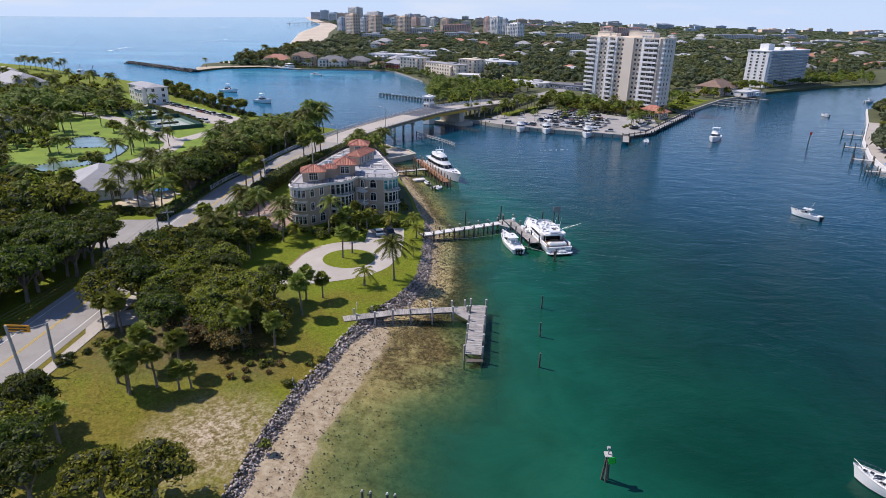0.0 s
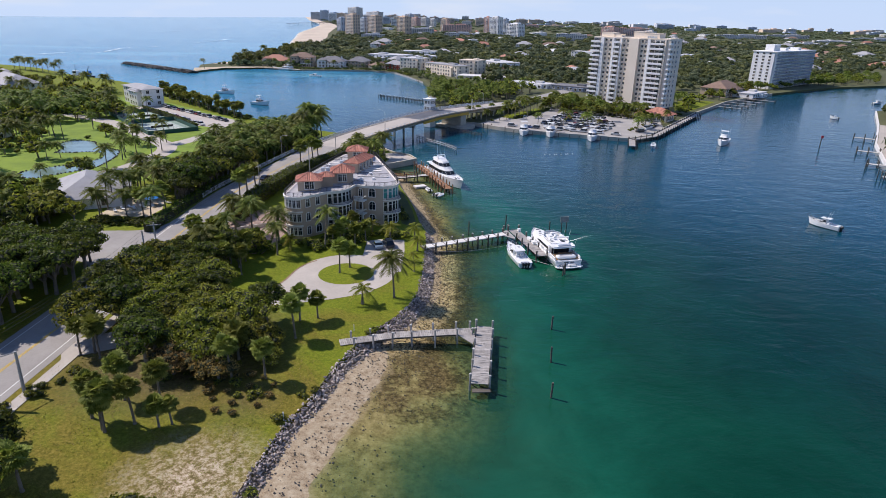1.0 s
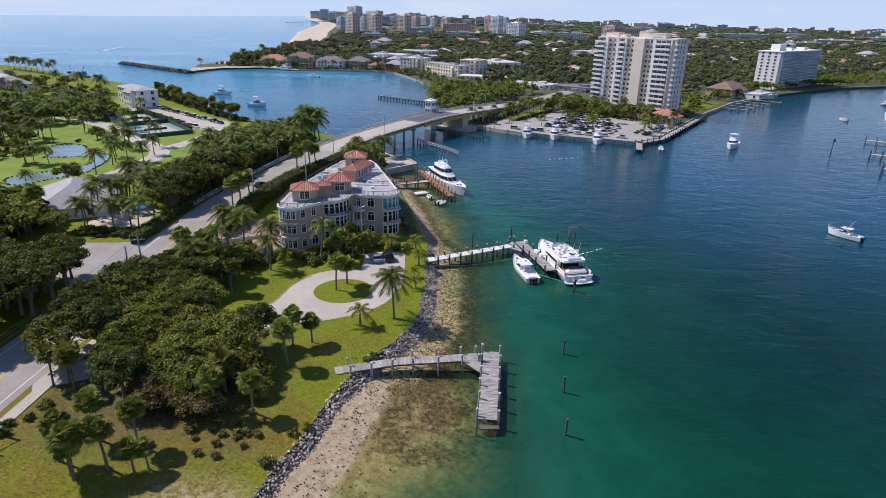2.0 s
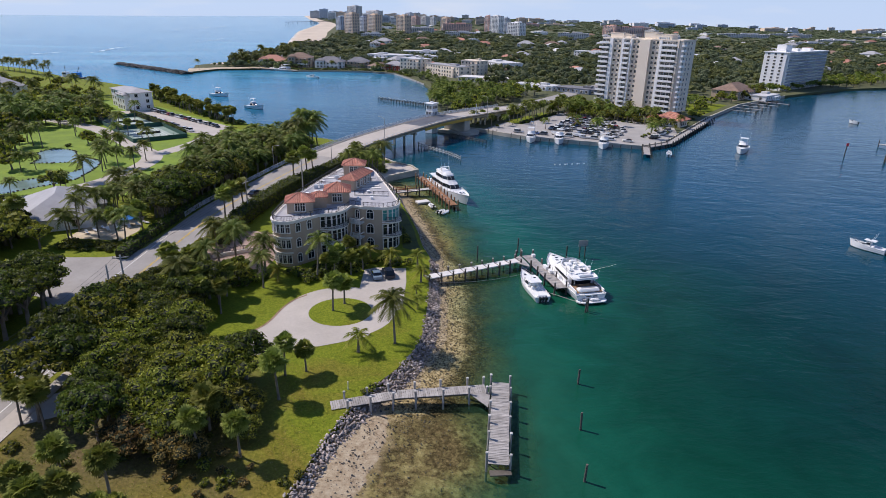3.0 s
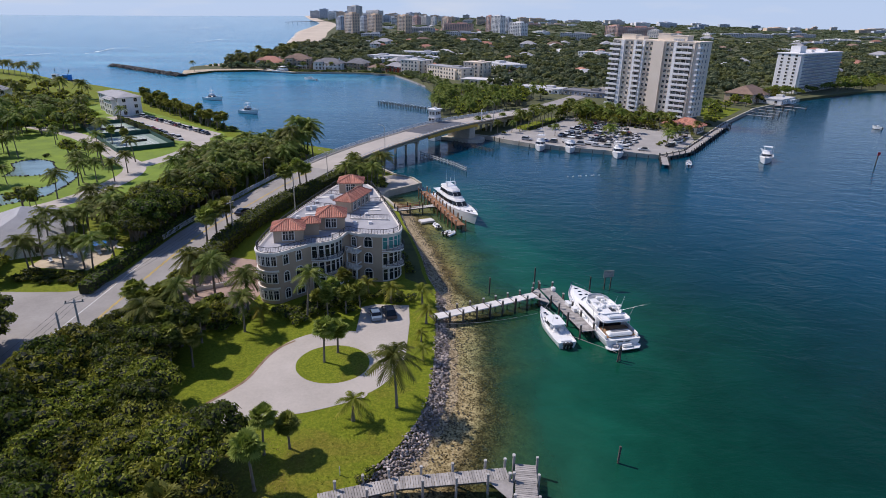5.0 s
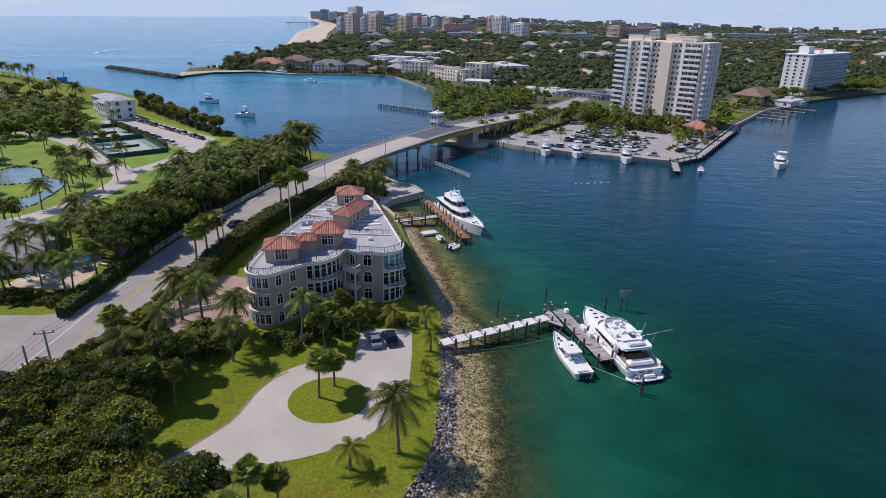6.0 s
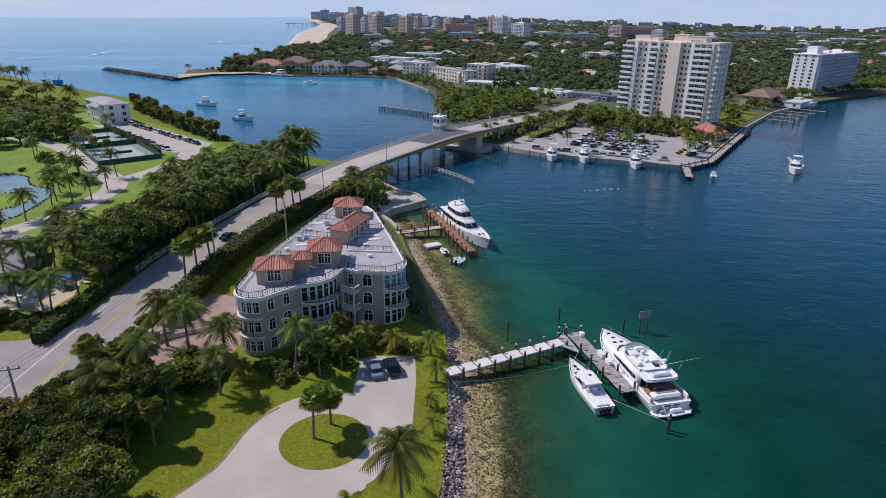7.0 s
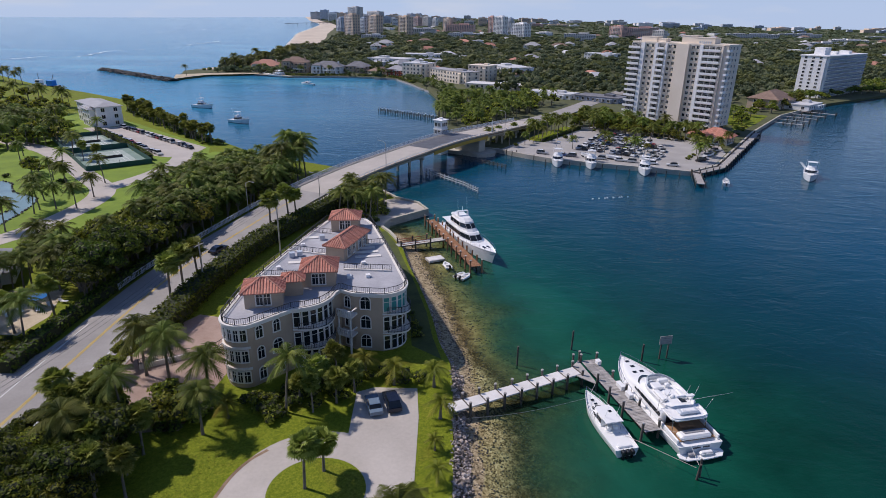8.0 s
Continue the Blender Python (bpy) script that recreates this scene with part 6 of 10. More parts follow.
def bridge():
    t = thing("bridge", Matrix(), "low concrete bascule bridge with a pale railing", "bridge")
    deck = ROAD[ABUT0:ABUT1 + 1]
    ribbon("deck", deck, 6.6, 6.6, 0.0, M["bridgeconc"], 0.5, t)
    ribbon("roadway", deck, 4.8, 4.8, 0.04, M["concrete"], 0.0, t)
    mid0, mid1 = int(len(deck) * 0.36), int(len(deck) * 0.60)
    ribbon("bascule_leaf", deck[mid0:mid1], 4.7, 4.7, 0.07, M["grating"], 0.0, t).data.name = "bascule_leaf"
    for side in (-1, 1):
        c = side_lines(deck, 6.0 * side, 0)[0]
        ribbon("walkway", c, 0.7, 0.7, 0.22, M["concrete"], 0.3, t)
    for off in (-5.2, -2.6, 0, 2.6, 5.2):
        c = side_lines(deck, off, 0)[0]
        ribbon("girder", c, 0.3, 0.3, -0.45, M["bridgeconc"], 1.1, t)
    for side in (-1, 1):
        c = side_lines(deck[mid0:mid1 + 2], 6.45 * side, 0)[0]
        ribbon("bascule_girder", c, 0.18, 0.18, -0.1, M["yellowsteel"], 1.7, t)
    # near parapet
    near = side_lines(deck, 0, 6.5)[1]
    ribbon("parapet", near, 0.15, 0.15, 0.30, M["kerbbrown"], 0.9, t)
    ribbon("handrail", near, 0.06, 0.06, 0.95, M["rail"], 0.08, t)
    post = box_mesh("post", (0.12, 0.12, 1.0), M["rail"])
    for p, a in along(near, 0, 400, 2.6):
        shared("post", post, pose(p[0], p[1], p[2] + 0.45, 0, 0, a), t)
    # bents in the water
    for s, cols in ((0.08, 4), (0.16, 4), (0.335, 3), (0.74, 5), (0.84, 5), (0.93, 5)):
        i = int(s * (len(deck) - 1))
        p, q = deck[i], deck[min(i + 1, len(deck) - 1)]
        a = math.atan2(q[1] - p[1], q[0] - p[0])
        bm = bmesh.new()
        box(bm, (p[0], p[1], p[2] - 1.95), (1.1, 12.4, 0.9), math.degrees(a))
        cap = part("bent_cap", bm, M["bridgeconc"], t)
        for k in np.linspace(-5.2, 5.2, cols):
            x, y = p[0] - math.sin(a) * k, p[1] + math.cos(a) * k
            bm = bmesh.new()
            box(bm, (x, y, (p[2] - 2.4) / 2 - 1.5), (0.7, 0.7, p[2] - 2.4 + 3), math.degrees(a))
            part("column", bm, M["bridgeconc"], cap)
    for s, wid in ((0.63, 12.0),):
        i = int(s * (len(deck) - 1))
        p, q = deck[i], deck[i + 1]
        a = math.degrees(math.atan2(q[1] - p[1], q[0] - p[0]))
        bm = bmesh.new()
        box(bm, (p[0], p[1], (p[2] - 1.5) / 2 - 1), (5.0, 11.5, p[2] - 1.5 + 2), a, bevel=0.2)
        pier = part("bascule_pier", bm, M["bridgeconc"], t)
        if wid > 10:
            bm = bmesh.new()
            c, s2 = math.cos(radians(a)), math.sin(radians(a))
            prism(bm, [(p[0] + c * u - s2 * v, p[1] + s2 * u + c * v) for u, v in ((-6, 7), (6, 7), (6, -7), (4, -10), (0, -11.5), (-4, -10), (-6, -7))], -1, 1.3)
            part("pier_footing", bm, M["bridgeconc"], pier)
    # the keeper's house on the seaward side
    i = int(0.56 * (len(deck) - 1))
    p, q = deck[i], deck[i + 1]
    a = math.degrees(math.atan2(q[1] - p[1], q[0] - p[0]))
    m = pose(p[0], p[1], p[2], 0, 0, a)
    bm = bmesh.new()
    box(bm, (0, 8.6, -3.4), (4.6, 3.8, 9.5), bevel=0.1)
    box(bm, (0, 8.6, 3.2), (4.2, 3.6, 4.2))
    house = part("keeper_house", bm, M["white"], t, "white keeper's house with a flat roof")
    house.matrix_basis = m
    bm = bmesh.new()
    box(bm, (0, 8.6, 5.5), (5.2, 4.6, 0.4), bevel=0.08)
    box(bm, (0, 8.6, 2.0), (4.8, 4.2, 0.2))
    box(bm, (0.5, 8.8, 6.0), (1.2, 1.0, 0.7))
    part("roof", bm, M["white"], house)
    w = window_meshes(1.0, 1.3, False)
    for k in (-1.25, 0, 1.25):
        put_window(house, w, k, 8.6 - 1.82, 3.2, 0, -1)
        put_window(house, w, k, 8.6 - 1.92, 0.3, 0, -1)
    for k in (-0.8, 0.8):
        put_window(house, w, -2.12, 8.6 + k, 3.2, -1, 0)
        put_window(house, w, -2.32, 8.6 + k, 0.3, -1, 0)
    bm = bmesh.new()
    i = int(0.655 * (len(deck) - 1))
    p, q = near[i], near[i + 1]
    rod(bm, (p[0], p[1], p[2]), (p[0], p[1], p[2] + 5.5), 0.22, 0.16)
    part("traffic_gate", bm, M["white"], t, "raised white barrier arm")
    return t


M["kerbbrown"] = worn("rust_stained_concrete", (0.16, 0.12, 0.075), (0.34, 0.27, 0.17), 0.3, 0.9, fine=3.0)
M["grating"] = worn("steel_grating", (0.09, 0.095, 0.10), (0.17, 0.17, 0.18), 0.3, 0.6, 0.3, fine=6.0)
bridge()


def road_fence():
    """The pale panelled railing on the seaward side of road and bridge."""
    t = thing("railing", Matrix(), "pale blue-white panelled railing along road and bridge", "railing")
    start = int(np.argmin(np.abs(ROAD[:, 1] - 161)))
    ln = side_lines(ROAD[start:ABUT1 + 1], 6.55, 0)[0]
    for z, h in ((1.15, 0.12), (0.55, 0.07), (0.15, 0.14)):
        ribbon("rail", ln, 0.05, 0.05, z + h, M["rail"], h, t)
    post, slat = box_mesh("post", (0.22, 0.2, 1.35), M["rail"]), box_mesh("slat", (0.08, 0.05, 0.95), M["rail"], 0)
    for p, a in along(ln, 0, 400, 2.6):
        shared("post", post, pose(p[0], p[1], p[2] + 0.68, 0, 0, a), t)
    v, f = [], []
    bm = bmesh.new()
    for p, a in along(ln, 0, 400, 0.52):
        box(bm, (p[0], p[1], p[2] + 0.65), (0.2, 0.05, 0.9), a)
    ob = part("slats", bm, M["rail"], t)
    tagged(ob, kind="stuff")


road_fence()

piling = {}


def pile_mesh(r, h, mat):
    key = (r, h, mat)
    if key not in piling:
        piling[key] = rod_mesh("pile", r, h, M[mat], 9)
    return piling[key]


def pile_row(name, label, pts, r=0.17, top=2.0, mat="darkwood", cap=None, waler=None, category="pilings"):
    t = thing(name, Matrix(), label, category)
    cap_me = rod_mesh("cap", r * 1.25, 0.18, M[cap], 9) if cap else None
    for x, y in pts:
        p = shared("timber_post", pile_mesh(r, top + 2.5, mat), pose(x, y, -2.5), t)
        if cap:
            shared("cap", cap_me, pose(0, 0, top + 2.5 - 0.06), p)
    if waler:
        bm = bmesh.new()
        for z in waler:
            clean_line(bm, np.array(pts), z, 0.2, 0.22)
        part("waler", bm, M[mat], t)
    return t


def between(a, b, n):
    return [(a[0] + (b[0] - a[0]) * i / (n - 1), a[1] + (b[1] - a[1]) * i / (n - 1)) for i in range(n)]


M["palewood"] = worn("bleached_timber", (0.34, 0.33, 0.31), (0.56, 0.54, 0.50), 0.8, 0.9, fine=8.0, vary=0.25)
pile_row("bridge_fender", "row of bleached timber fender piles by the bridge", between((-15, 265.5), (-3, 250), 10) + between((-2, 248.7), (2.6, 240.8), 7), 0.2, 1.9, "palewood", None, (0.6, 1.3))
pile_row("bridge_fender", "row of dark timber fender piles across the channel", between((-2, 290), (14, 274), 12), 0.2, 1.8, "darkwood", None, (0.6, 1.3))
pile_row("breakwater", "double row of timber piles with pale tops", between((-49.6, 411), (-15.7, 385), 17), 0.28, 2.0, "darkwood", "white", (0.9,))
pile_row("breakwater", "double row of timber piles with pale tops", between((-48.8, 414), (-15, 388), 17), 0.28, 2.0, "darkwood", "white", (0.9,))


# ---- piers and docks ----
def deck_planks(t, a, b, width, z, mat, gap=0.30, z1=None, thick=0.09):
    """Planks laid across the way from a to b; their ends run out unevenly."""
    a, b = np.array(a, float), np.array(b, float)
    ln = np.linalg.norm(b - a)
    ang = math.degrees(math.atan2(b[1] - a[1], b[0] - a[0]))
    me = box_mesh("plank", (gap * 0.9, width, thick), M[mat], 0.012)
    k = int(ln / gap)
    for i in range(k):
        s = (i + 0.5) / k
        p = a + (b - a) * s
        zz = z if z1 is None else z + (z1 - z) * s
        shared("plank", me, pose(p[0], p[1], zz + random.uniform(-0.012, 0.012), random.uniform(-0.6, 0.6), 0, ang + random.uniform(-1.2, 1.2)), t)
    nx = np.array((-(b - a)[1], (b - a)[0])) / ln
    bm = bmesh.new()
    for s in (-0.38, 0, 0.38):
        p, q = a + nx * width * s, b + nx * width * s
        clean_line(bm, [tuple(p), tuple(q)], z - 0.34, 0.16, 0.28)
    part("beam", bm, M["darkwood"], t)


def posts(t, pts, r, top, mat, cap, low=-2.0):
    me, cp = rod_mesh("post", r, top - low, M[mat], 9), rod_mesh("cap", r * 1.2, 0.16, M[cap], 9)
    for x, y in pts:
        p = shared("post", me, pose(x, y, low, random.uniform(-1.2, 1.2), random.uniform(-1.2, 1.2), random.uniform(0, 90)), t)
        shared("cap", cp, pose(0, 0, top - low - 0.05), p)


def off(a, b, s, d):
    a, b = np.array(a, float), np.array(b, float)
    n = np.array((-(b - a)[1], (b - a)[0])) / np.linalg.norm(b - a)
    return tuple(a + (b - a) * s + n * d)


def old_pier():
    t = thing("wooden_pier", Matrix(), "weathered grey wooden pier with an arm and capped posts", "pier")
    z = 1.62
    p0, p1, p2, h0, h1 = (-16.3, 82.4), (-7.5, 85.4), (5.0, 87.4), (7.4, 89.3), (5.75, 71.8)
    deck_planks(t, p0, p1, 2.0, z, "greywood")
    deck_planks(t, p1, p2, 2.0, z, "greywood")
    deck_planks(t, (7.25, 89.0), h1, 2.5, z, "greywood")
    bm = bmesh.new()
    prism(bm, [(2.6, 86.1), (5.1, 83.0), (5.6, 86.5)], z - 0.06, z + 0.03)
    part("corner_board", bm, M["greywood"], t)
    pts = [off(p0, p1, s, d) for s in (0.22, 0.56, 0.9) for d in (-1.15, 1.15)] + [off(p1, p2, s, d) for s in (0.2, 0.5, 0.8, 0.99) for d in (-1.15, 1.15)]
    pts += [off((7.25, 89.0), h1, s, d) for s in (0.0, 0.17, 0.36, 0.55, 0.74, 0.97) for d in (-1.4, 1.4)] + [(5.9, 89.4)]
    posts(t, pts, 0.17, 2.75, "greywood", "palewood")
    bm = bmesh.new()
    for s in (0.17, 0.36, 0.55, 0.74, 0.97):
        a, b = off((7.25, 89.0), h1, s, -1.3), off((7.25, 89.0), h1, s, 1.3)
        rod(bm, (*a, 1.2), (*b, -0.6), 0.07, n=5)
    part("cross_brace", bm, M["darkwood"], t)
    bm = bmesh.new()
    box(bm, (6.0, 71.2, 0.9), (2.6, 0.9, 0.15), 5)
    part("landing", bm, M["darkwood"], t)


def white_dock():
    t = thing("boat_dock", Matrix(), "long pale concrete dock with dark posts", "dock")
    a, b, z = (-5.2, 125.8), (14.3, 136.2), 1.75
    ang = math.degrees(math.atan2(b[1] - a[1], b[0] - a[0]))
    slab = box_mesh("slab", (2.55, 2.1, 0.22), M["palecon"], 0.03)
    for i in range(8):
        s = (i + 0.5) / 8
        shared("slab", slab, pose(a[0] + (b[0] - a[0]) * s, a[1] + (b[1] - a[1]) * s, z, 0, 0, ang), t)
    bm = bmesh.new()
    for i in range(9):
        p, q = off(a, b, i / 8, -1.35), off(a, b, i / 8, 1.35)
        clean_line(bm, [p, q], z - 0.42, 0.3, 0.5)
    part("cross_beam", bm, M["darkwood"], t)
    posts(t, [off(a, b, i / 8, d) for i in range(9) for d in (-1.3, 1.3)], 0.19, 2.65, "darkwood", "greywood")
    h0, h1 = (16.6, 139.3), (21.6, 122.2)
    deck_planks(t, h0, h1, 2.4, z, "greywood", 0.28)
    bm = bmesh.new()
    prism(bm, [(13.6, 135.1), (13.9, 137.6), (15.0, 139.2), (16.5, 133.5), (16.4, 132.8)], z - 0.1, z + 0.02)
    part("corner_board", bm, M["greywood"], t)
    posts(t, [off(h0, h1, s, d) for s in (0.0, 0.3, 0.5, 0.7, 0.97) for d in (-1.3, 1.3)] + [(14.2, 139.0), (15.4, 140)], 0.19, 2.9, "darkwood", "greywood")
    for s, w in ((0.08, 0.8), (0.45, 1.6), (0.58, 1.2)):
        p = off(h0, h1, s, 0.95)
        c = thing("dock_box", pose(p[0], p[1], z + 0.05, 0, 0, -73), "white dock box on the planks", "dock box", "dock boxes")
        bm = bmesh.new()
        box(bm, (0, 0, 0.3), (w, 0.65, 0.6), bevel=0.04)
        part("box", bm, M["gel"], c)
        bm = bmesh.new()
        box(bm, (0, 0, 0.64), (w + 0.06, 0.72, 0.1), bevel=0.03)
        part("lid", bm, M["gel"], c)
    bm = bmesh.new()
    box(bm, (0, 0, 0), (1.6, 1.3, 0.15))
    steps = thing("steps", pose(-5.7, 122.2, 1.2, 8, 0, -10), "pale wooden steps down the rocks", "steps")
    part("tread", bm, M["palewood"], steps)
    for i in range(3):
        bm = bmesh.new()
        box(bm, (1.2 + 0.1 * i, 0, -0.2 - 0.25 * i), (0.5, 1.3, 0.1))
        part("tread", bm, M["palewood"], steps)


def brown_dock():
    t = thing("boat_dock", Matrix(), "red-brown stained wooden dock with tall posts", "dock")
    a, b, z = (-18.2, 188.7), (-7.0, 194.0), 1.6
    deck_planks(t, a, b, 2.0, z, "palewood")
    h0, h1 = (-11.2, 208.2), (0.1, 177.0)
    deck_planks(t, h0, h1, 2.4, z, "brownwood")
    posts(t, [off(a, b, s, d) for s in (0.05, 0.35, 0.65) for d in (-1.2, 1.2)], 0.2, 3.0, "darkwood", "brownwood")
    posts(t, [off(h0, h1, s, d) for s in np.linspace(0, 1, 12) for d in (-1.35, 1.35)], 0.2, 3.0, "brownwood", "palewood")
    bm = bmesh.new()
    for d in (-1.2, 1.2):
        clean_line(bm, [off(a, b, 0.05, d), off(a, b, 0.66, d)], z + 0.9, 0.1, 0.12)
        clean_line(bm, [off(a, b, 0.05, d), off(a, b, 0.66, d)], z + 0.4, 0.08, 0.1)
    part("handrail", bm, M["redwood"], t, "red painted handrail")


M["palecon"] = worn("pale_concrete", (0.58, 0.56, 0.53), (0.74, 0.72, 0.69), 0.6, 0.85, fine=6.0, vary=0.08)
M["redwood"] = worn("red_painted_wood", (0.20, 0.035, 0.02), (0.34, 0.07, 0.04), 0.8, 0.7)
old_pier()
white_dock()
brown_dock()
float_dock = thing("floating_dock", pose(-9.0, 184.0, 0, 0, 0, 28), "small pale floating dock", "dock")
bm = bmesh.new()
box(bm, (0, 0, 0.2), (4.0, 2.6, 0.5), bevel=0.06)
part("float", bm, M["palewood"], float_dock)
bm = bmesh.new()
box(bm, (0, 0, 0.48), (3.7, 2.3, 0.06))
part("deck", bm, M["palecon"], float_dock)


def lone_pile(x, y, top, label="single dark mooring pile in the water", r=0.16, cap=False, tilt=0.0, green=False):
    t = thing("mooring_pile", pose(x, y, 0, tilt, tilt * 0.6, 0), label, "piling", "mooring piles")
    shared("timber_post", pile_mesh(r, top + 2.5, "darkwood"), pose(0, 0, -2.5), t)
    if cap:
        bm = bmesh.new()
        rod(bm, (0, 0, top - 0.05), (0, 0, top + 0.15), r * 1.1, r * 0.7)
        part("cap", bm, M["palewood"], t)
    return t


for x, y, h, tl in ((19.1, 91.6, 2.6, 1), (17.4, 80.8, 2.7, -2), (16.0, 71.2, 2.6, 2), (5.6, 140.2, 3.4, 0), (15.2, 145.4, 3.6, 1), (26.0, 142.2, 3.2, 0), (25.0, 115.4, 2.4, 3), (25.5, 115.9, 2.6, -2),
                    (-7.2, 42.4, 1.7, 0), (-6.3, 42.3, 1.7, 2), (-4.4, 42.1, 1.7, 0), (-3.5, 41.9, 1.7, -2), (203.4, 291, 3, 1), (183.5, 267.4, 3.2, 0), (157.5, 224.8, 3.4, 2), (152.9, 210.5, 3.2, 0), (150.5, 201.8, 3, -2)):
    lone_pile(x, y, h, cap=x < 0, tilt=tl)
for x, y in ((16, 300), (18, 297), (20, 299), (26, 291), (29.5, 283), (38, 280), (41.5, 278), (49.5, 277), (54, 274), (57.5, 270), (66.5, 268), (70, 268), (74, 266)):
    lone_pile(x, y - 2, 2.4, r=0.2)

def day_beacon(x, y):
    t = thing("channel_beacon", pose(x, y, 0, 2, 0, 0), "timber dolphin beacon with green square day mark", "beacon")
    bm = bmesh.new()
    for dx, dy in ((-0.25, 0), (0.25, 0.1), (0, -0.25)):
        rod(bm, (dx * 2, dy * 2, -2), (dx * 0.5, dy * 0.5, 3.6), 0.17, 0.14)
    part("piles", bm, M["darkwood"], t)
    bm = bmesh.new()
    box(bm, (0, 0, 3.7), (0.9, 0.9, 0.15), bevel=0.02)
    rod(bm, (0, 0, 3.75), (0, 0, 4.5), 0.09)
    box(bm, (-0.05, 0, 4.6), (0.35, 0.35, 0.3))
    part("platform", bm, M["palewood"], t)
    bm = bmesh.new()
    box(bm, (0.35, -0.55, 3.3), (0.9, 0.05, 0.9), 10)
    part("day_mark", bm, M["green"], t, "bright green square board")


day_beacon(20.6, 47.2)
red = thing("channel_beacon", pose(163.2, 265.4, 0, -2, 3, 0), "slim pile with red triangular day mark", "beacon")
bm = bmesh.new()
rod(bm, (0, 0, -2), (0, 0, 4.6), 0.22, 0.18)
part("pile", bm, M["darkwood"], red)
bm = bmesh.new()
box(bm, (0, -0.25, 4.7), (1.1, 0.08, 1.2), bevel=0.03)
part("day_mark", bm, M["red"], red)
board = thing("notice_board", pose(29.8, 143.3, 0, 0, 0, 12), "weathered notice board on two piles in the water", "sign")
bm = bmesh.new()
for dx in (-0.65, 0.65):
    part("post", rod(bmesh.new(), (dx, 0, -2), (dx, 0, 2.9), 0.13), M["darkwood"], board)
bm = bmesh.new()
box(bm, (0, -0.1, 3.5), (2.2, 0.12, 1.5), bevel=0.03)
sign_face = part("panel", bm, M["greywood"], board)
for k, w in ((3.95, 1.5), (3.65, 1.7), (3.35, 1.3), (3.05, 1.6)):
    bm = bmesh.new()
    box(bm, (0, -0.17, k), (w, 0.02, 0.14))
    part("text_bar", bm, M["palewood"], sign_face)

# ---- the rocks of the shore ----
def rock_meshes(mat, n=8, seed=5):
    rg, out = np.random.default_rng(seed), []
    for i in range(n):
        bm = bmesh.new()
        bmesh.ops.create_icosphere(bm, subdivisions=1, radius=0.5)
        for v in bm.verts:
            v.co *= rg.uniform(0.72, 1.2)
        for v in bm.verts:
            v.co.z *= 0.7
            v.co.x *= 1.15
        me = bpy.data.meshes.new("rock")
        bm.to_mesh(me)
        bm.free()
        me.materials.append(mat)
        out.append(me)
    return out


def join_rocks(name, label, places, meshes, mat, category="rocks"):
    v, f, at = [], [], 0
    src = []
    for me in meshes:
        co = np.zeros(len(me.vertices) * 3)
        me.vertices.foreach_get("co", co)
        src.append((co.reshape(-1, 3), [tuple(p.vertices) for p in me.polygons]))
    for i, m in enumerate(places):
        co, fs = src[i % len(src)]
        r = np.array(m.to_3x3())
        v.append(co @ r.T + np.array(m.translation))
        f += [tuple(k + at for k in p) for p in fs]
        at += len(co)
    ob = raw(name, np.vstack(v).tolist(), f, mat)
    return tagged(ob, label, category, kind="stuff")


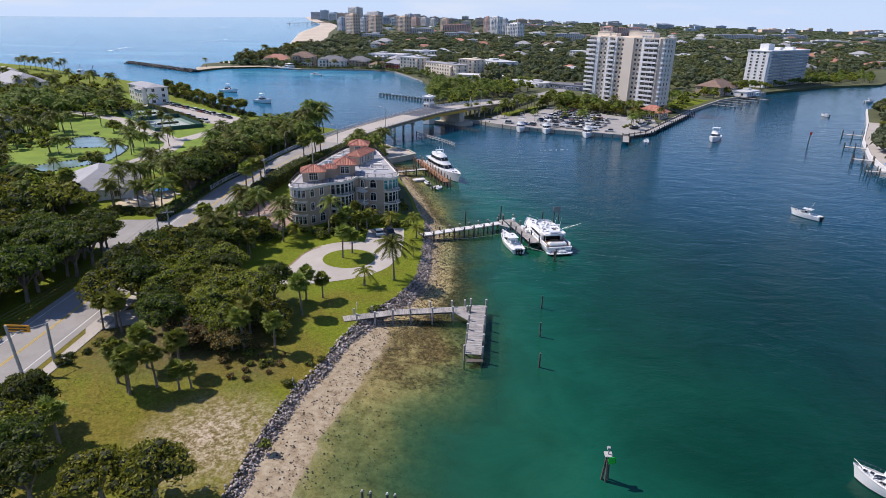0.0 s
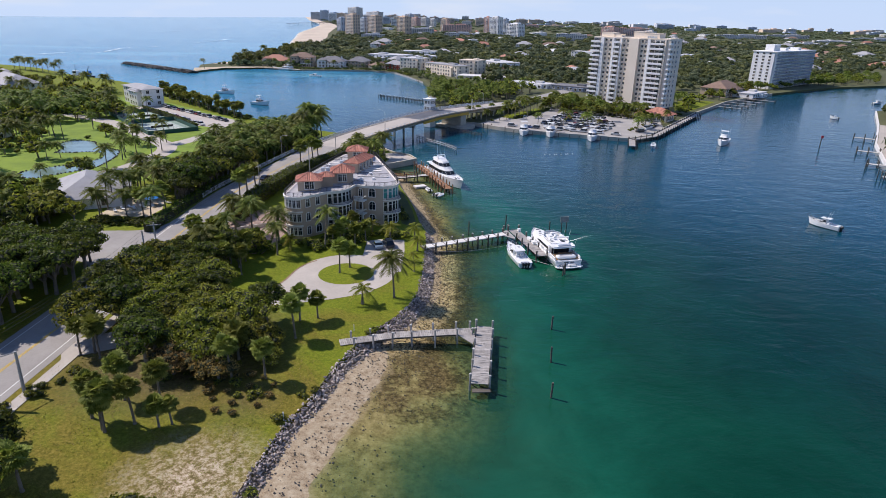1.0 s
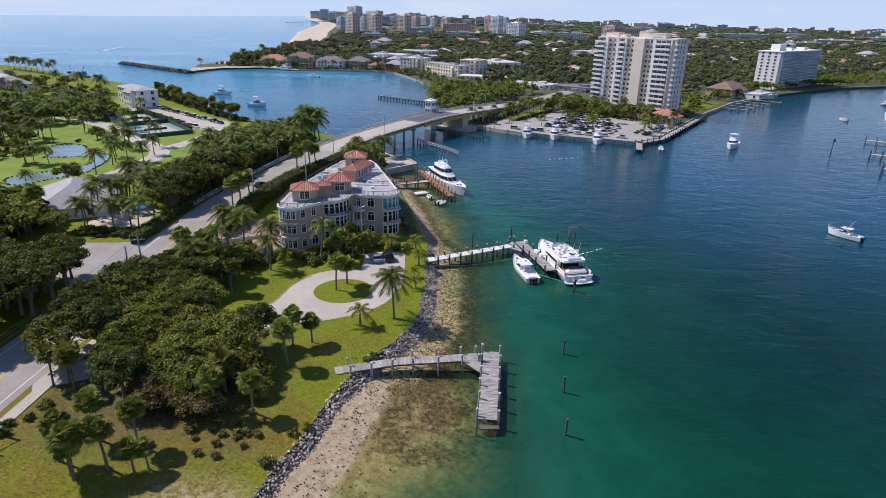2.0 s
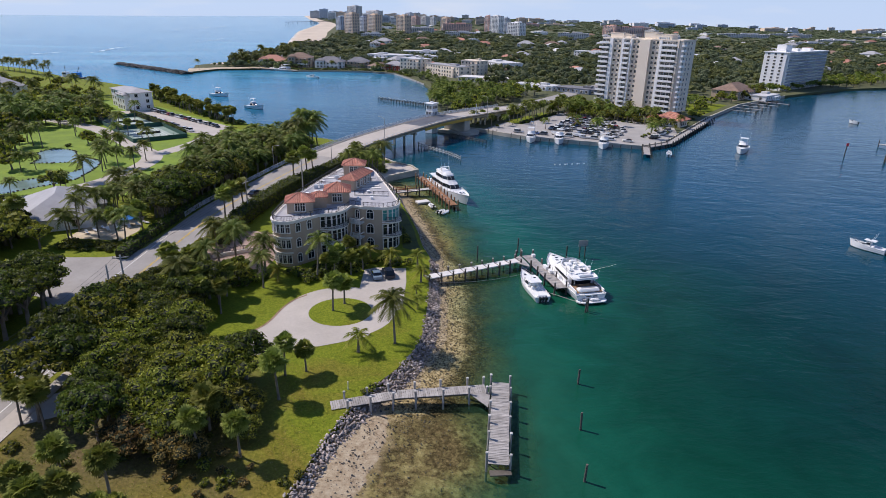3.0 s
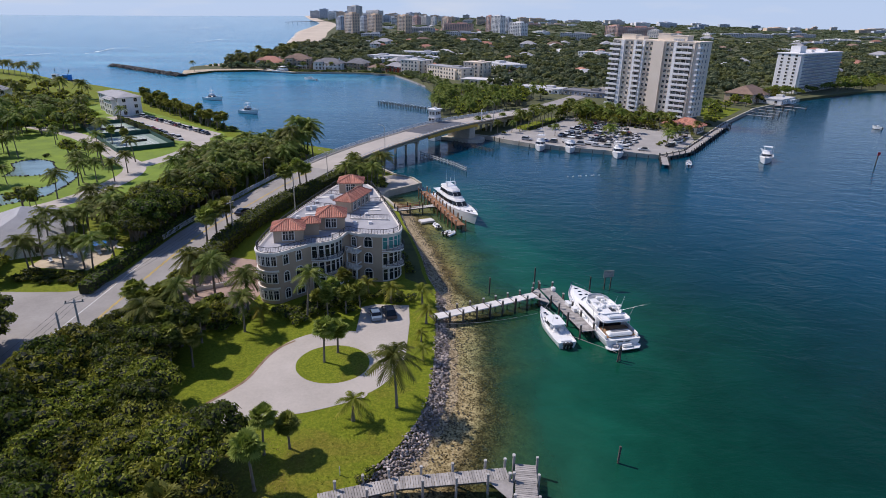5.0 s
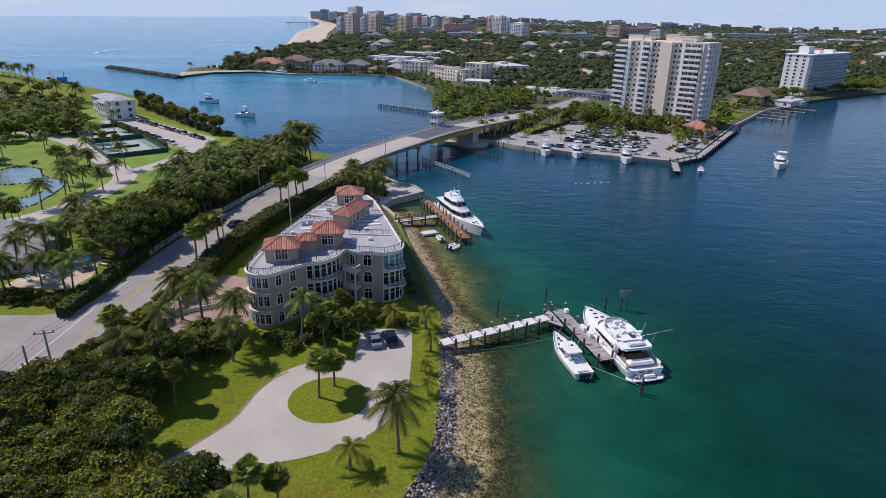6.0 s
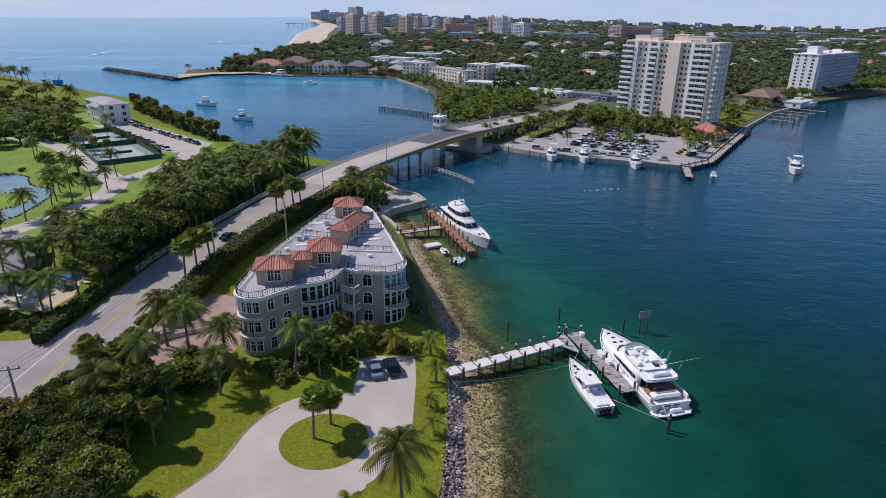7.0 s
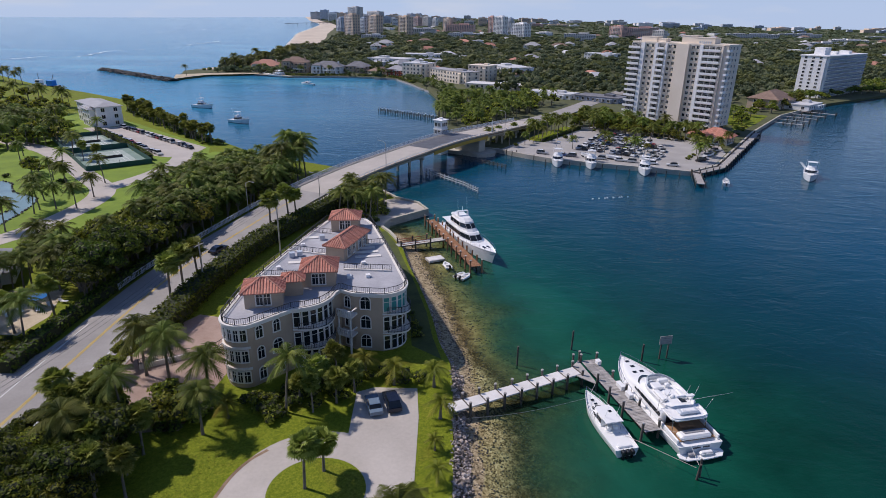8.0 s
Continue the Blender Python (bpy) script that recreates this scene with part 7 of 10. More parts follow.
def revetment():
    rg = np.random.default_rng(31)
    meshes = rock_meshes(M["stone"])
    wall = thing("rock_revetment", Matrix(), "sloping bank of loose grey boulders along the shore", "rocks", kind="structure")
    near, rest = [], []
    d = np.gradient(SHORE, axis=0)
    d /= np.linalg.norm(d, axis=1)[:, None]
    seg = np.r_[0, np.cumsum(np.linalg.norm(np.diff(SHORE, axis=0), axis=1))]
    for s in np.arange(seg[np.argmin(np.abs(SHORE[:, 1] - 25))], seg[-1], 0.205):
        x, y = np.interp(s, seg, SHORE[:, 0]), np.interp(s, seg, SHORE[:, 1])
        nx, ny = np.interp(s, seg, d[:, 1]), -np.interp(s, seg, d[:, 0])
        wide = np.interp(y, [25, 60, 80, 100, 120, 134, 142, 190], [2.2, 2.3, 2.5, 2.4, 2.2, 1.8, 1.3, 1.2])
        for k in np.arange(0.0, wide, 0.27):
            if y > 138 and rg.random() < 0.35:
                continue
            q = k + rg.uniform(-0.25, 0.25)
            z = 1.42 - 1.30 * max(0, q) / wide + rg.uniform(-0.16, 0.2)
            if y > 136:
                z -= 0.25
            size = rg.uniform(0.17, 0.38) * rg.choice((1.0, 1.0, 1.0, 1.5)) * (0.8 if y > 136 else 1.0)
            m = pose(x + nx * q + rg.uniform(-0.2, 0.2), y + ny * q + rg.uniform(-0.2, 0.2), z, rg.uniform(-40, 40), rg.uniform(-40, 40), rg.uniform(0, 360)) @ Matrix.Scale(size, 4)
            (near if 88 < y < 96 and len(near) < 300 else rest).append(m)
    for i, m in enumerate(near):
        shared("rock", meshes[i % len(meshes)], m, wall)
    join_rocks("loose_boulders", "loose grey boulders of the shore bank", rest, meshes, M["pileloose"])
    # small dark stones on the sand and in the shallows
    small = []
    for _ in range(6500):
        i = int(rg.integers(20, len(SHORE) - 1))
        y = SHORE[i, 1]
        k = 2.4 + abs(rg.normal()) * (7.0 if y < 84 else 5.0)
        x = SHORE[i, 0] + d[i, 1] * k + rg.uniform(-0.8, 0.8)
        yy = y - d[i, 0] * k + rg.uniform(-0.8, 0.8)
        z = (0.55 - 0.11 * max(0, k - 2)) if y < 84 else (0.30 - 0.085 * k)
        small.append(pose(x, yy, max(z, -1.5) + 0.02, 0, 0, rg.uniform(0, 360)) @ Matrix.Scale(rg.uniform(0.07, 0.27) * (1.0 if y < 84 else 1.25), 4))
    join_rocks("shore_stones", "small dark stones on sand and shallows", small, meshes, M["darkrock"], "stones")
    jet = []
    a, b = np.array((-344, 648)), np.array((-236, 558))
    for _ in range(1100):
        s, w = rg.random(), rg.normal() * 2.4
        n = np.array((0.64, 0.77))
        p = a + (b - a) * s + n * w
        jet.append(pose(*p, 1.9 - abs(w) * 0.42 + rg.uniform(-0.3, 0.4), rg.uniform(-40, 40), rg.uniform(-40, 40), rg.uniform(0, 360)) @ Matrix.Scale(rg.uniform(1.2, 2.8), 4))
    join_rocks("jetty", "long dark boulder jetty at the inlet mouth", jet, meshes, M["darkrock"], "jetty")


M["darkrock"] = worn("dark_wet_rock", (0.03, 0.028, 0.026), (0.12, 0.11, 0.10), 0.8, 0.85, fine=6.0, relief=0.5, depth=0.05, vary=0.3, island=True)
revetment()


# ---- boats ----
def hull_mesh(L, B, fb, mat, parent, sheer=0.5, sharp=2.2, label="", boot="black"):
    """A hull lofted from stern to bow, which points to +y, with a swept bow, a chine and a bottom stripe."""
    n, rows = 17, []
    for i in range(n):
        s = i / (n - 1)
        half = B / 2 * (0.90 + 0.10 * min(1, s * 3)) * (1 - max(0.0, (s - 0.42) / 0.58) ** sharp)
        top = fb * (1 + sheer * s * s)
        y = -L / 2 + L * s
        rake = 0.10 * L * max(0, (s - 0.7) / 0.3) ** 1.5
        ring = [(0.55 * half, y - rake * 0.9, -0.35), (0.80 * half, y - rake * 0.7, 0.02), (0.84 * half, y - rake * 0.62, 0.16), (0.97 * half, y - rake * 0.25, top * 0.7), (max(half, 0.03), y, top)]
        rows.append(ring)
    v, f, slots = [], [], []
    for side in (1, -1):
        b0 = len(v)
        for r in rows:
            v += [(x * side, y, z) for x, y, z in r]
        for i in range(n - 1):
            for j in range(4):
                a = b0 + i * 5 + j
                q = (a, a + 1, a + 6, a + 5)
                f.append(q if side > 0 else q[::-1])
                slots.append(1 if j < 2 else 0)
    k = n * 5
    f.append(tuple(range(5)) + tuple(k + j for j in range(4, -1, -1)))
    slots.append(0)
    hull = raw("hull", v, f, M[mat], parent, label)
    hull.data.materials.append(M[boot])
    hull.data.polygons.foreach_set("material_index", slots)
    hull.data.update()
    # the deck, a little below the sheer, and its toe rail
    dv = [(x * 0.97, y, z - 0.12) for r in rows for x, y, z in (r[4],)]
    dl = [(-x, y, z) for x, y, z in dv]
    deck = raw("deck", dv + dl, [(i, i + 1, n + i + 1, n + i) for i in range(n - 1)], M["gel"], parent)
    for side in (1, -1):
        tv = [(r[4][0] * side + dx, r[4][1], r[4][2] + dz) for r in rows for dx, dz in ((-0.05, -0.04), (0.05, -0.04), (0.05, 0.06), (-0.05, 0.06))]
        raw("toe_rail", tv, [(4 * i + j, 4 * i + (j + 1) % 4, 4 * i + 4 + (j + 1) % 4, 4 * i + 4 + j) for i in range(n - 1) for j in range(4)], M[mat], hull)
    return hull, rows


def tier(name, parent, y0, y1, w, z0, z1, mat="gel", rake_f=1.0, rake_r=0.2, nose=0.35, glass=(0.35, 0.85), gap=True, label=""):
    """A storey of a boat's cabin with a blunt nose, raked ends and a band of dark glass."""
    ln = y1 - y0
    plan = [(-w / 2, y0), (w / 2, y0), (w / 2, y1 - ln * nose), (w * 0.30, y1 - ln * nose * 0.12), (0, y1), (-w * 0.30, y1 - ln * nose * 0.12), (-w / 2, y1 - ln * nose)]

    def at(t, grow=0.0):
        out = []
        for x, y in plan:
            s = (y - y0) / ln
            yy = y + (rake_r * t if s < 0.05 else -rake_f * t * (s ** 2))
            out.append((x * (1 - 0.07 * t) + (grow if x > 0 else -grow if x < 0 else 0), yy + (grow if s > 0.3 else -grow)))
        return out
    bm = bmesh.new()
    lo, hi = [bm.verts.new((x, y, z0)) for x, y in at(0)], [bm.verts.new((x, y, z1)) for x, y in at(1)]
    k = len(plan)
    for i in range(k):
        bm.faces.new((lo[i], lo[(i + 1) % k], hi[(i + 1) % k], hi[i]))
    bm.faces.new(hi)
    bm.faces.new(lo[::-1])
    es = [e for e in bm.edges if e.verts[0].co.z > z1 - 0.01 and e.verts[1].co.z > z1 - 0.01]
    bmesh.ops.bevel(bm, geom=es, offset=min(0.12, (z1 - z0) * 0.2), segments=2, affect="EDGES")
    cab = part(name, bm, M[mat], parent, label)
    if glass:
        g0, g1 = glass
        a, b = at(g0, 0.03), at(g1, 0.03)
        h0, h1 = z0 + (z1 - z0) * g0, z0 + (z1 - z0) * g1
        for i in range(1, k):
            p0, p1, q0, q1 = Vector((*a[i], h0)), Vector((*a[(i + 1) % k], h0)), Vector((*b[i], h1)), Vector((*b[(i + 1) % k], h1))
            m = max(1, int((p1 - p0).length / 1.6)) if gap else 1
            for j in range(m):
                s0, s1 = (j + 0.03) / m, (j + 0.97) / m
                raw("window_pane", [p0.lerp(p1, s0), p0.lerp(p1, s1), q0.lerp(q1, s1), q0.lerp(q1, s0)], [(0, 1, 2, 3)], M["glass"], cab)
    return cab


def bow_rail(parent, rows, s0=0.5, high=0.75, inset=0.95, r=0.028):
    """Rail and posts of each side as one bent tube."""
    i0 = int(s0 * (len(rows) - 1))
    for side in (1, -1):
        path = []
        for row in rows[i0:]:
            p = np.array((row[4][0] * side * inset, row[4][1], row[4][2]))
            up = p + np.array((0, 0, high))
            path += [up, p, up]
        v = [tuple(p + np.array(o)) for p in path for o in ((r, 0, 0), (0, r, r * 0.7), (-r, 0, 0), (0, -r, -r * 0.7))]
        f = [(4 * i + j, 4 * i + (j + 1) % 4, 4 * i + 4 + (j + 1) % 4, 4 * i + 4 + j) for i in range(len(path) - 1) for j in range(4)]
        raw("bow_rail", v, f, M["steel"], parent, "polished steel bow rail")


def outboards(parent, xs, y, z=0.6):
    for x in xs:
        bm = bmesh.new()
        box(bm, (x, y, z + 0.35), (0.45, 0.7, 0.65), bevel=0.12)
        box(bm, (x, y + 0.05, z - 0.4), (0.22, 0.35, 1.0), bevel=0.05)
        part("outboard", bm, M["black"], parent, "black outboard engine")


def antenna(parent, pts, h=3.0, lean=-0.3, mat="white"):
    for x, y, z in pts:
        bm = bmesh.new()
        rod(bm, (x, y, z), (x, y + lean * h, z + h), 0.035, 0.015, 5)
        part("aerial", bm, M[mat], parent)


def heading(stern, bow):
    d = Vector((bow[0] - stern[0], bow[1] - stern[1]))
    return pose((bow[0] + stern[0]) / 2, (bow[1] + stern[1]) / 2, 0, 0, 0, math.degrees(math.atan2(d.y, d.x)) - 90), d.length


def loft(name, stations, parent, label=""):
    """A smooth moulded cabin along y: stations of y, half width, foot and top."""
    shape = ((1.0, 0.0), (0.995, 0.45), (0.975, 0.72), (0.90, 0.92), (0.70, 1.0), (0.35, 1.03), (0.0, 1.04))
    v, f = [], []
    for y, w, z0, z1 in stations:
        v += [(w * p, y, z0 + (z1 - z0) * q) for p, q in shape] + [(-w * p, y, z0 + (z1 - z0) * q) for p, q in shape[-2::-1]]
    k = 2 * len(shape) - 1
    for i in range(len(stations) - 1):
        f += [(i * k + j, i * k + j + 1, (i + 1) * k + j + 1, (i + 1) * k + j) for j in range(k - 1)]
    f += [tuple(range(k - 1, -1, -1)), tuple((len(stations) - 1) * k + j for j in range(k))]
    return raw(name, v, f, M["gel"], parent, label, smooth=True)


def ring_wall(name, line, z0, z1, thick, mat, parent, lean=0.0, label=""):
    """A low wall along a line, leaning outwards."""
    ln = smooth_line(line, 0.35)
    a, b = side_lines(ln, thick / 2, thick / 2)
    c = np.array(ln[:, :2]).mean(axis=0)
    v = []
    for p, q in zip(a, b):
        for e, z in ((p, z0), (p, z1), (q, z1), (q, z0)):
            d = (e[:2] - c) / (np.linalg.norm(e[:2] - c) + 1e-6) * (lean if z == z1 else 0)
            v.append((e[0] + d[0], e[1] + d[1], z))
    f = [(4 * i + j, 4 * i + (j + 1) % 4, 4 * i + 4 + (j + 1) % 4, 4 * i + 4 + j) for i in range(len(ln) - 1) for j in range(4)]
    f += [(3, 2, 1, 0), tuple(4 * (len(ln) - 1) + j for j in range(4))]
    return raw(name, v, f, M[mat], parent, label)


def big_yacht():
    m, L = heading((26.9, 119.8), (21.9, 140.4))
    t = thing("motor_yacht", m @ Matrix.Diagonal((1.14, 1, 0.95, 1)), "large white motor yacht with a long foredeck and covered aft deck", "yacht")
    hull, rows = hull_mesh(L, 6.0, 1.75, "gel", t, 0.26, 2.9)
    keys = ((-0.27, 2.42, 4.0), (-0.10, 2.42, 4.0), (0.0, 2.36, 3.92), (0.05, 2.30, 3.70), (0.10, 2.20, 3.30), (0.14, 2.10, 2.98), (0.20, 1.95, 2.72), (0.28, 1.62, 2.55), (0.36, 1.10, 2.42), (0.42, 0.45, 2.34))
    ys = np.linspace(-0.27, 0.42, 30)
    wide = lambda y: float(np.interp(y, [q[0] for q in keys], [q[1] for q in keys]))
    tall = lambda y: float(np.interp(y, [q[0] for q in keys], [q[2] for q in keys]))
    house = loft("deckhouse", [(y * L, wide(y), 1.7, tall(y)) for y in ys], t, "smooth white deckhouse running into the foredeck")
    # black wrap of the windscreen
    v, n = [], 25
    for i in range(n):
        q = -1 + 2 * i / (n - 1)
        for dy in (0.0, 0.032):
            y = 0.155 - 0.105 * q * q + dy * (1 - 0.5 * abs(q))
            w = wide(y)
            u = min(0.9, abs(q) * 0.88)
            v.append((math.copysign(u * w, q), y * L, 1.7 + (tall(y) - 1.7) * (1.05 - 0.10 * u ** 3) + 0.05))
    raw("windscreen", v, [(2 * i, 2 * i + 1, 2 * i + 3, 2 * i + 2) for i in range(n - 1)], M["glass"], house, "black wrap-round windscreen")
    for side in (-1, 1):
        for k in range(7):
            y0, y1 = 0.075 - 0.047 * k, 0.075 - 0.047 * (k + 1) + 0.006
            x0, x1 = side * (wide(y0) + 0.03), side * (wide(y1) + 0.03)
            z1 = 1.7 + (tall(y0) - 1.7) * 0.66
            vs = [(x0, y0 * L, 2.62), (x1, y1 * L, 2.62), (x1, y1 * L, z1), (x0, y0 * L, z1)]
            raw("window_pane", vs + [(x - side * 0.05, y, z) for x, y, z in vs], [(0, 1, 2, 3), (7, 6, 5, 4)] + [(j, 4 + j, 4 + (j + 1) % 4, (j + 1) % 4) for j in range(4)], M["glass"], house)
    # the flybridge: coaming, clear screen, console, settees, hatch
    U = [(-1.9, -0.25 * L), (-1.95, -0.12 * L), (-1.8, -0.02 * L), (-1.1, 0.045 * L), (0, 0.06 * L), (1.1, 0.045 * L), (1.8, -0.02 * L), (1.95, -0.12 * L), (1.9, -0.25 * L)]
    fly = ring_wall("flybridge", U, 3.85, 4.45, 0.16, "gel", t, 0.1)
    ring_wall("wind_deflector", [(-1.9, -0.03 * L), (-1.15, 0.05 * L), (0, 0.066 * L), (1.15, 0.05 * L), (1.9, -0.03 * L)], 4.42, 4.85, 0.05, "rail", fly, -0.15, "pale clear wind deflector")
    for c, sz in (((0.6, 0.005 * L, 4.35), (1.4, 0.7, 0.7)),):
        part("console", prism_box(c, sz, 0.12), M["gel"], fly)
    for c, sz in (((0.6, -0.05 * L, 4.35), (0.6, 0.6, 0.75)), ((-0.7, -0.04 * L, 4.3), (1.3, 1.5, 0.45)), ((-1.3, -0.14 * L, 4.3), (0.7, 2.4, 0.45)), ((1.35, -0.15 * L, 4.3), (0.65, 2.0, 0.45))):
        part("seat", prism_box(c, sz, 0.12), M["gel"], fly)
    part("stair_hatch", prism_box((0.9, -0.19 * L, 4.12), (0.7, 1.5, 0.06), 0.02), M["glass"], fly)
    part("table", prism_box((-0.35, -0.13 * L, 4.5), (0.7, 1.1, 0.06), 0.02), M["gel"], fly)
    arch = part("radar_arch", arch_bm(1.95, -0.235 * L, 4.1, 5.35), M["gel"], fly)
    bm = bmesh.new()
    box(bm, (0, -0.245 * L, 5.6), (1.3, 0.25, 0.16), bevel=0.05)
    rod(bm, (0, -0.245 * L, 5.35), (0, -0.245 * L, 5.55), 0.12)
    part("radar", bm, M["white"], arch)
    bm = bmesh.new()
    bmesh.ops.create_uvsphere(bm, u_segments=12, v_segments=8, radius=0.34, matrix=pose(-1.1, -0.245 * L, 5.65))
    part("satellite_dome", bm, M["white"], arch)
    antenna(arch, [(-1.8, -0.24 * L, 5.2), (1.8, -0.24 * L, 5.2), (0.6, -0.24 * L, 5.3)], 2.4)
    # the overhang above the aft deck, with a raft on it
    bm = bmesh.new()
    prism(bm, [(-2.4, -0.25 * L), (-2.35, -0.36 * L), (-1.9, -0.385 * L), (1.9, -0.385 * L), (2.35, -0.36 * L), (2.4, -0.25 * L)], 3.82, 4.02)
    roof = part("aft_roof", bm, M["gel"], t)
    ring_wall("roof_coaming", [(-2.25, -0.26 * L), (-2.2, -0.35 * L), (-1.7, -0.375 * L), (0, -0.378 * L), (1.7, -0.375 * L), (2.2, -0.35 * L), (2.25, -0.26 * L)], 4.0, 4.22, 0.12, "gel", roof)
    tender = part("raft", prism_box((0.2, -0.32 * L, 4.25), (2.6, 1.2, 0.4), 0.19), M["rail"], roof, "pale grey inflatable raft")
    part("raft_seat", prism_box((0.2, -0.32 * L, 4.42), (1.7, 0.6, 0.14), 0.04), M["gel"], tender)
    for x in (-2.15, 2.15):
        part("stanchion", rod(bmesh.new(), (x, -0.372 * L, 1.7), (x, -0.365 * L, 3.85), 0.06), M["steel"], roof)
    bm = bmesh.new()
    box(bm, (0, -0.272 * L, 2.75), (3.6, 0.08, 1.9))
    part("saloon_door", bm, M["glass"], t, "dark glazed saloon doors")
    bm = bmesh.new()
    box(bm, (0, -0.36 * L, 1.72), (5.0, L * 0.18, 0.06))
    part("aft_deck", bm, M["teakwarm"], t, "warm teak aft deck")
    settee = part("transom_settee", prism_box((0, -0.425 * L, 2.15), (3.9, 1.5, 0.75), 0.25), M["gel"], t)
    part("cushion", prism_box((0, -0.415 * L, 2.56), (2.6, 0.7, 0.1), 0.04), M["canvasgrey"], settee)
    part("deck_table", prism_box((0, -0.345 * L, 2.35), (1.8, 0.9, 0.08), 0.03), M["teakwarm"], t)
    for x in (-2.55, 2.55):
        part("bulwark", prism_box((x, -0.37 * L, 2.1), (0.22, L * 0.21, 0.75), 0.08), M["gel"], t)
    bm = bmesh.new()
    prism(bm, [(-2.7, -0.49 * L), (2.7, -0.49 * L), (2.75, -0.525 * L), (2.2, -0.555 * L), (0, -0.565 * L), (-2.2, -0.555 * L), (-2.75, -0.525 * L)], 0.42, 0.58)
    platform = part("swim_platform", bm, M["gel"], t)
    for x in (-2.3, -1.2, 0, 1.2, 2.3):
        part("rail_post", rod(bmesh.new(), (x, -0.55 * L, 0.55), (x, -0.55 * L, 1.25), 0.03, n=5), M["steel"], platform)
    part("stern_rail", rod(bmesh.new(), (-2.3, -0.55 * L, 1.25), (2.3, -0.55 * L, 1.25), 0.03, n=5), M["steel"], platform)
    part("jet_ski", prism_box((0.5, -0.525 * L, 0.85), (1.7, 0.75, 0.5), 0.2), M["gel"], platform)
    part("fuel_locker", prism_box((-1.3, -0.52 * L, 0.8), (0.8, 0.6, 0.45), 0.06), M["canvasgrey"], platform)
    for x, w in ((-0.45, 0.9), (0.75, 0.8)):
        part("name_bar", prism_box((x, -0.5 * L - 0.02, 1.35), (w, 0.04, 0.2), 0.0), M["black"], t)
    bow_rail(t, rows, 0.36)
    for y, x in ((0.40, 0.0), (0.325, 0.0), (0.245, -0.5), (0.245, 0.5)):
        part("deck_hatch", prism_box((x, y * L, 1.7 + (tall(y) - 1.7) * 1.04 + 0.03), (0.55, 0.5, 0.06), 0.01), M["glass"], t)
    part("outrigger", rod(bmesh.new(), (2.4, -L * 0.20, 3.9), (6.0, -L * 0.30, 6.0), 0.04, 0.015, 5), M["steel"], t)
    part("outrigger", rod(bmesh.new(), (2.45, -L * 0.30, 3.0), (2.9, -L * 0.34, 6.2), 0.05, 0.02, 5), M["steel"], t)
    part("outrigger", rod(bmesh.new(), (-2.45, -L * 0.22, 3.0), (-2.9, -L * 0.26, 6.0), 0.05, 0.02, 5), M["steel"], t)
    for y in (-0.2, 0.0, 0.2):
        part("fender", rod(bmesh.new(), (-3.12, y * L, 0.5), (-3.12, y * L, 1.2), 0.16, n=8), M["white"], hull)
    return t


def prism_box(c, size, bevel):
    bm = bmesh.new()
    box(bm, c, size, bevel=bevel)
    return bm


def arch_bm(half, y, z0, z1):
    """Two raked legs and a flat top."""
    bm = bmesh.new()
    for x in (-half, half):
        rod(bm, (x, y + 0.5, z0), (x * 0.92, y, z1), 0.16, 0.12, 8)
    box(bm, (0, y, z1), (half * 1.95, 0.55, 0.13), bevel=0.05)
    return bm


M["teakwarm"] = worn("varnished_teak", (0.25, 0.14, 0.07), (0.40, 0.25, 0.14), 1.0, 0.6)
M["canvasgrey"] = worn("grey_canvas", (0.20, 0.20, 0.21), (0.32, 0.32, 0.33), 1.0, 0.9)


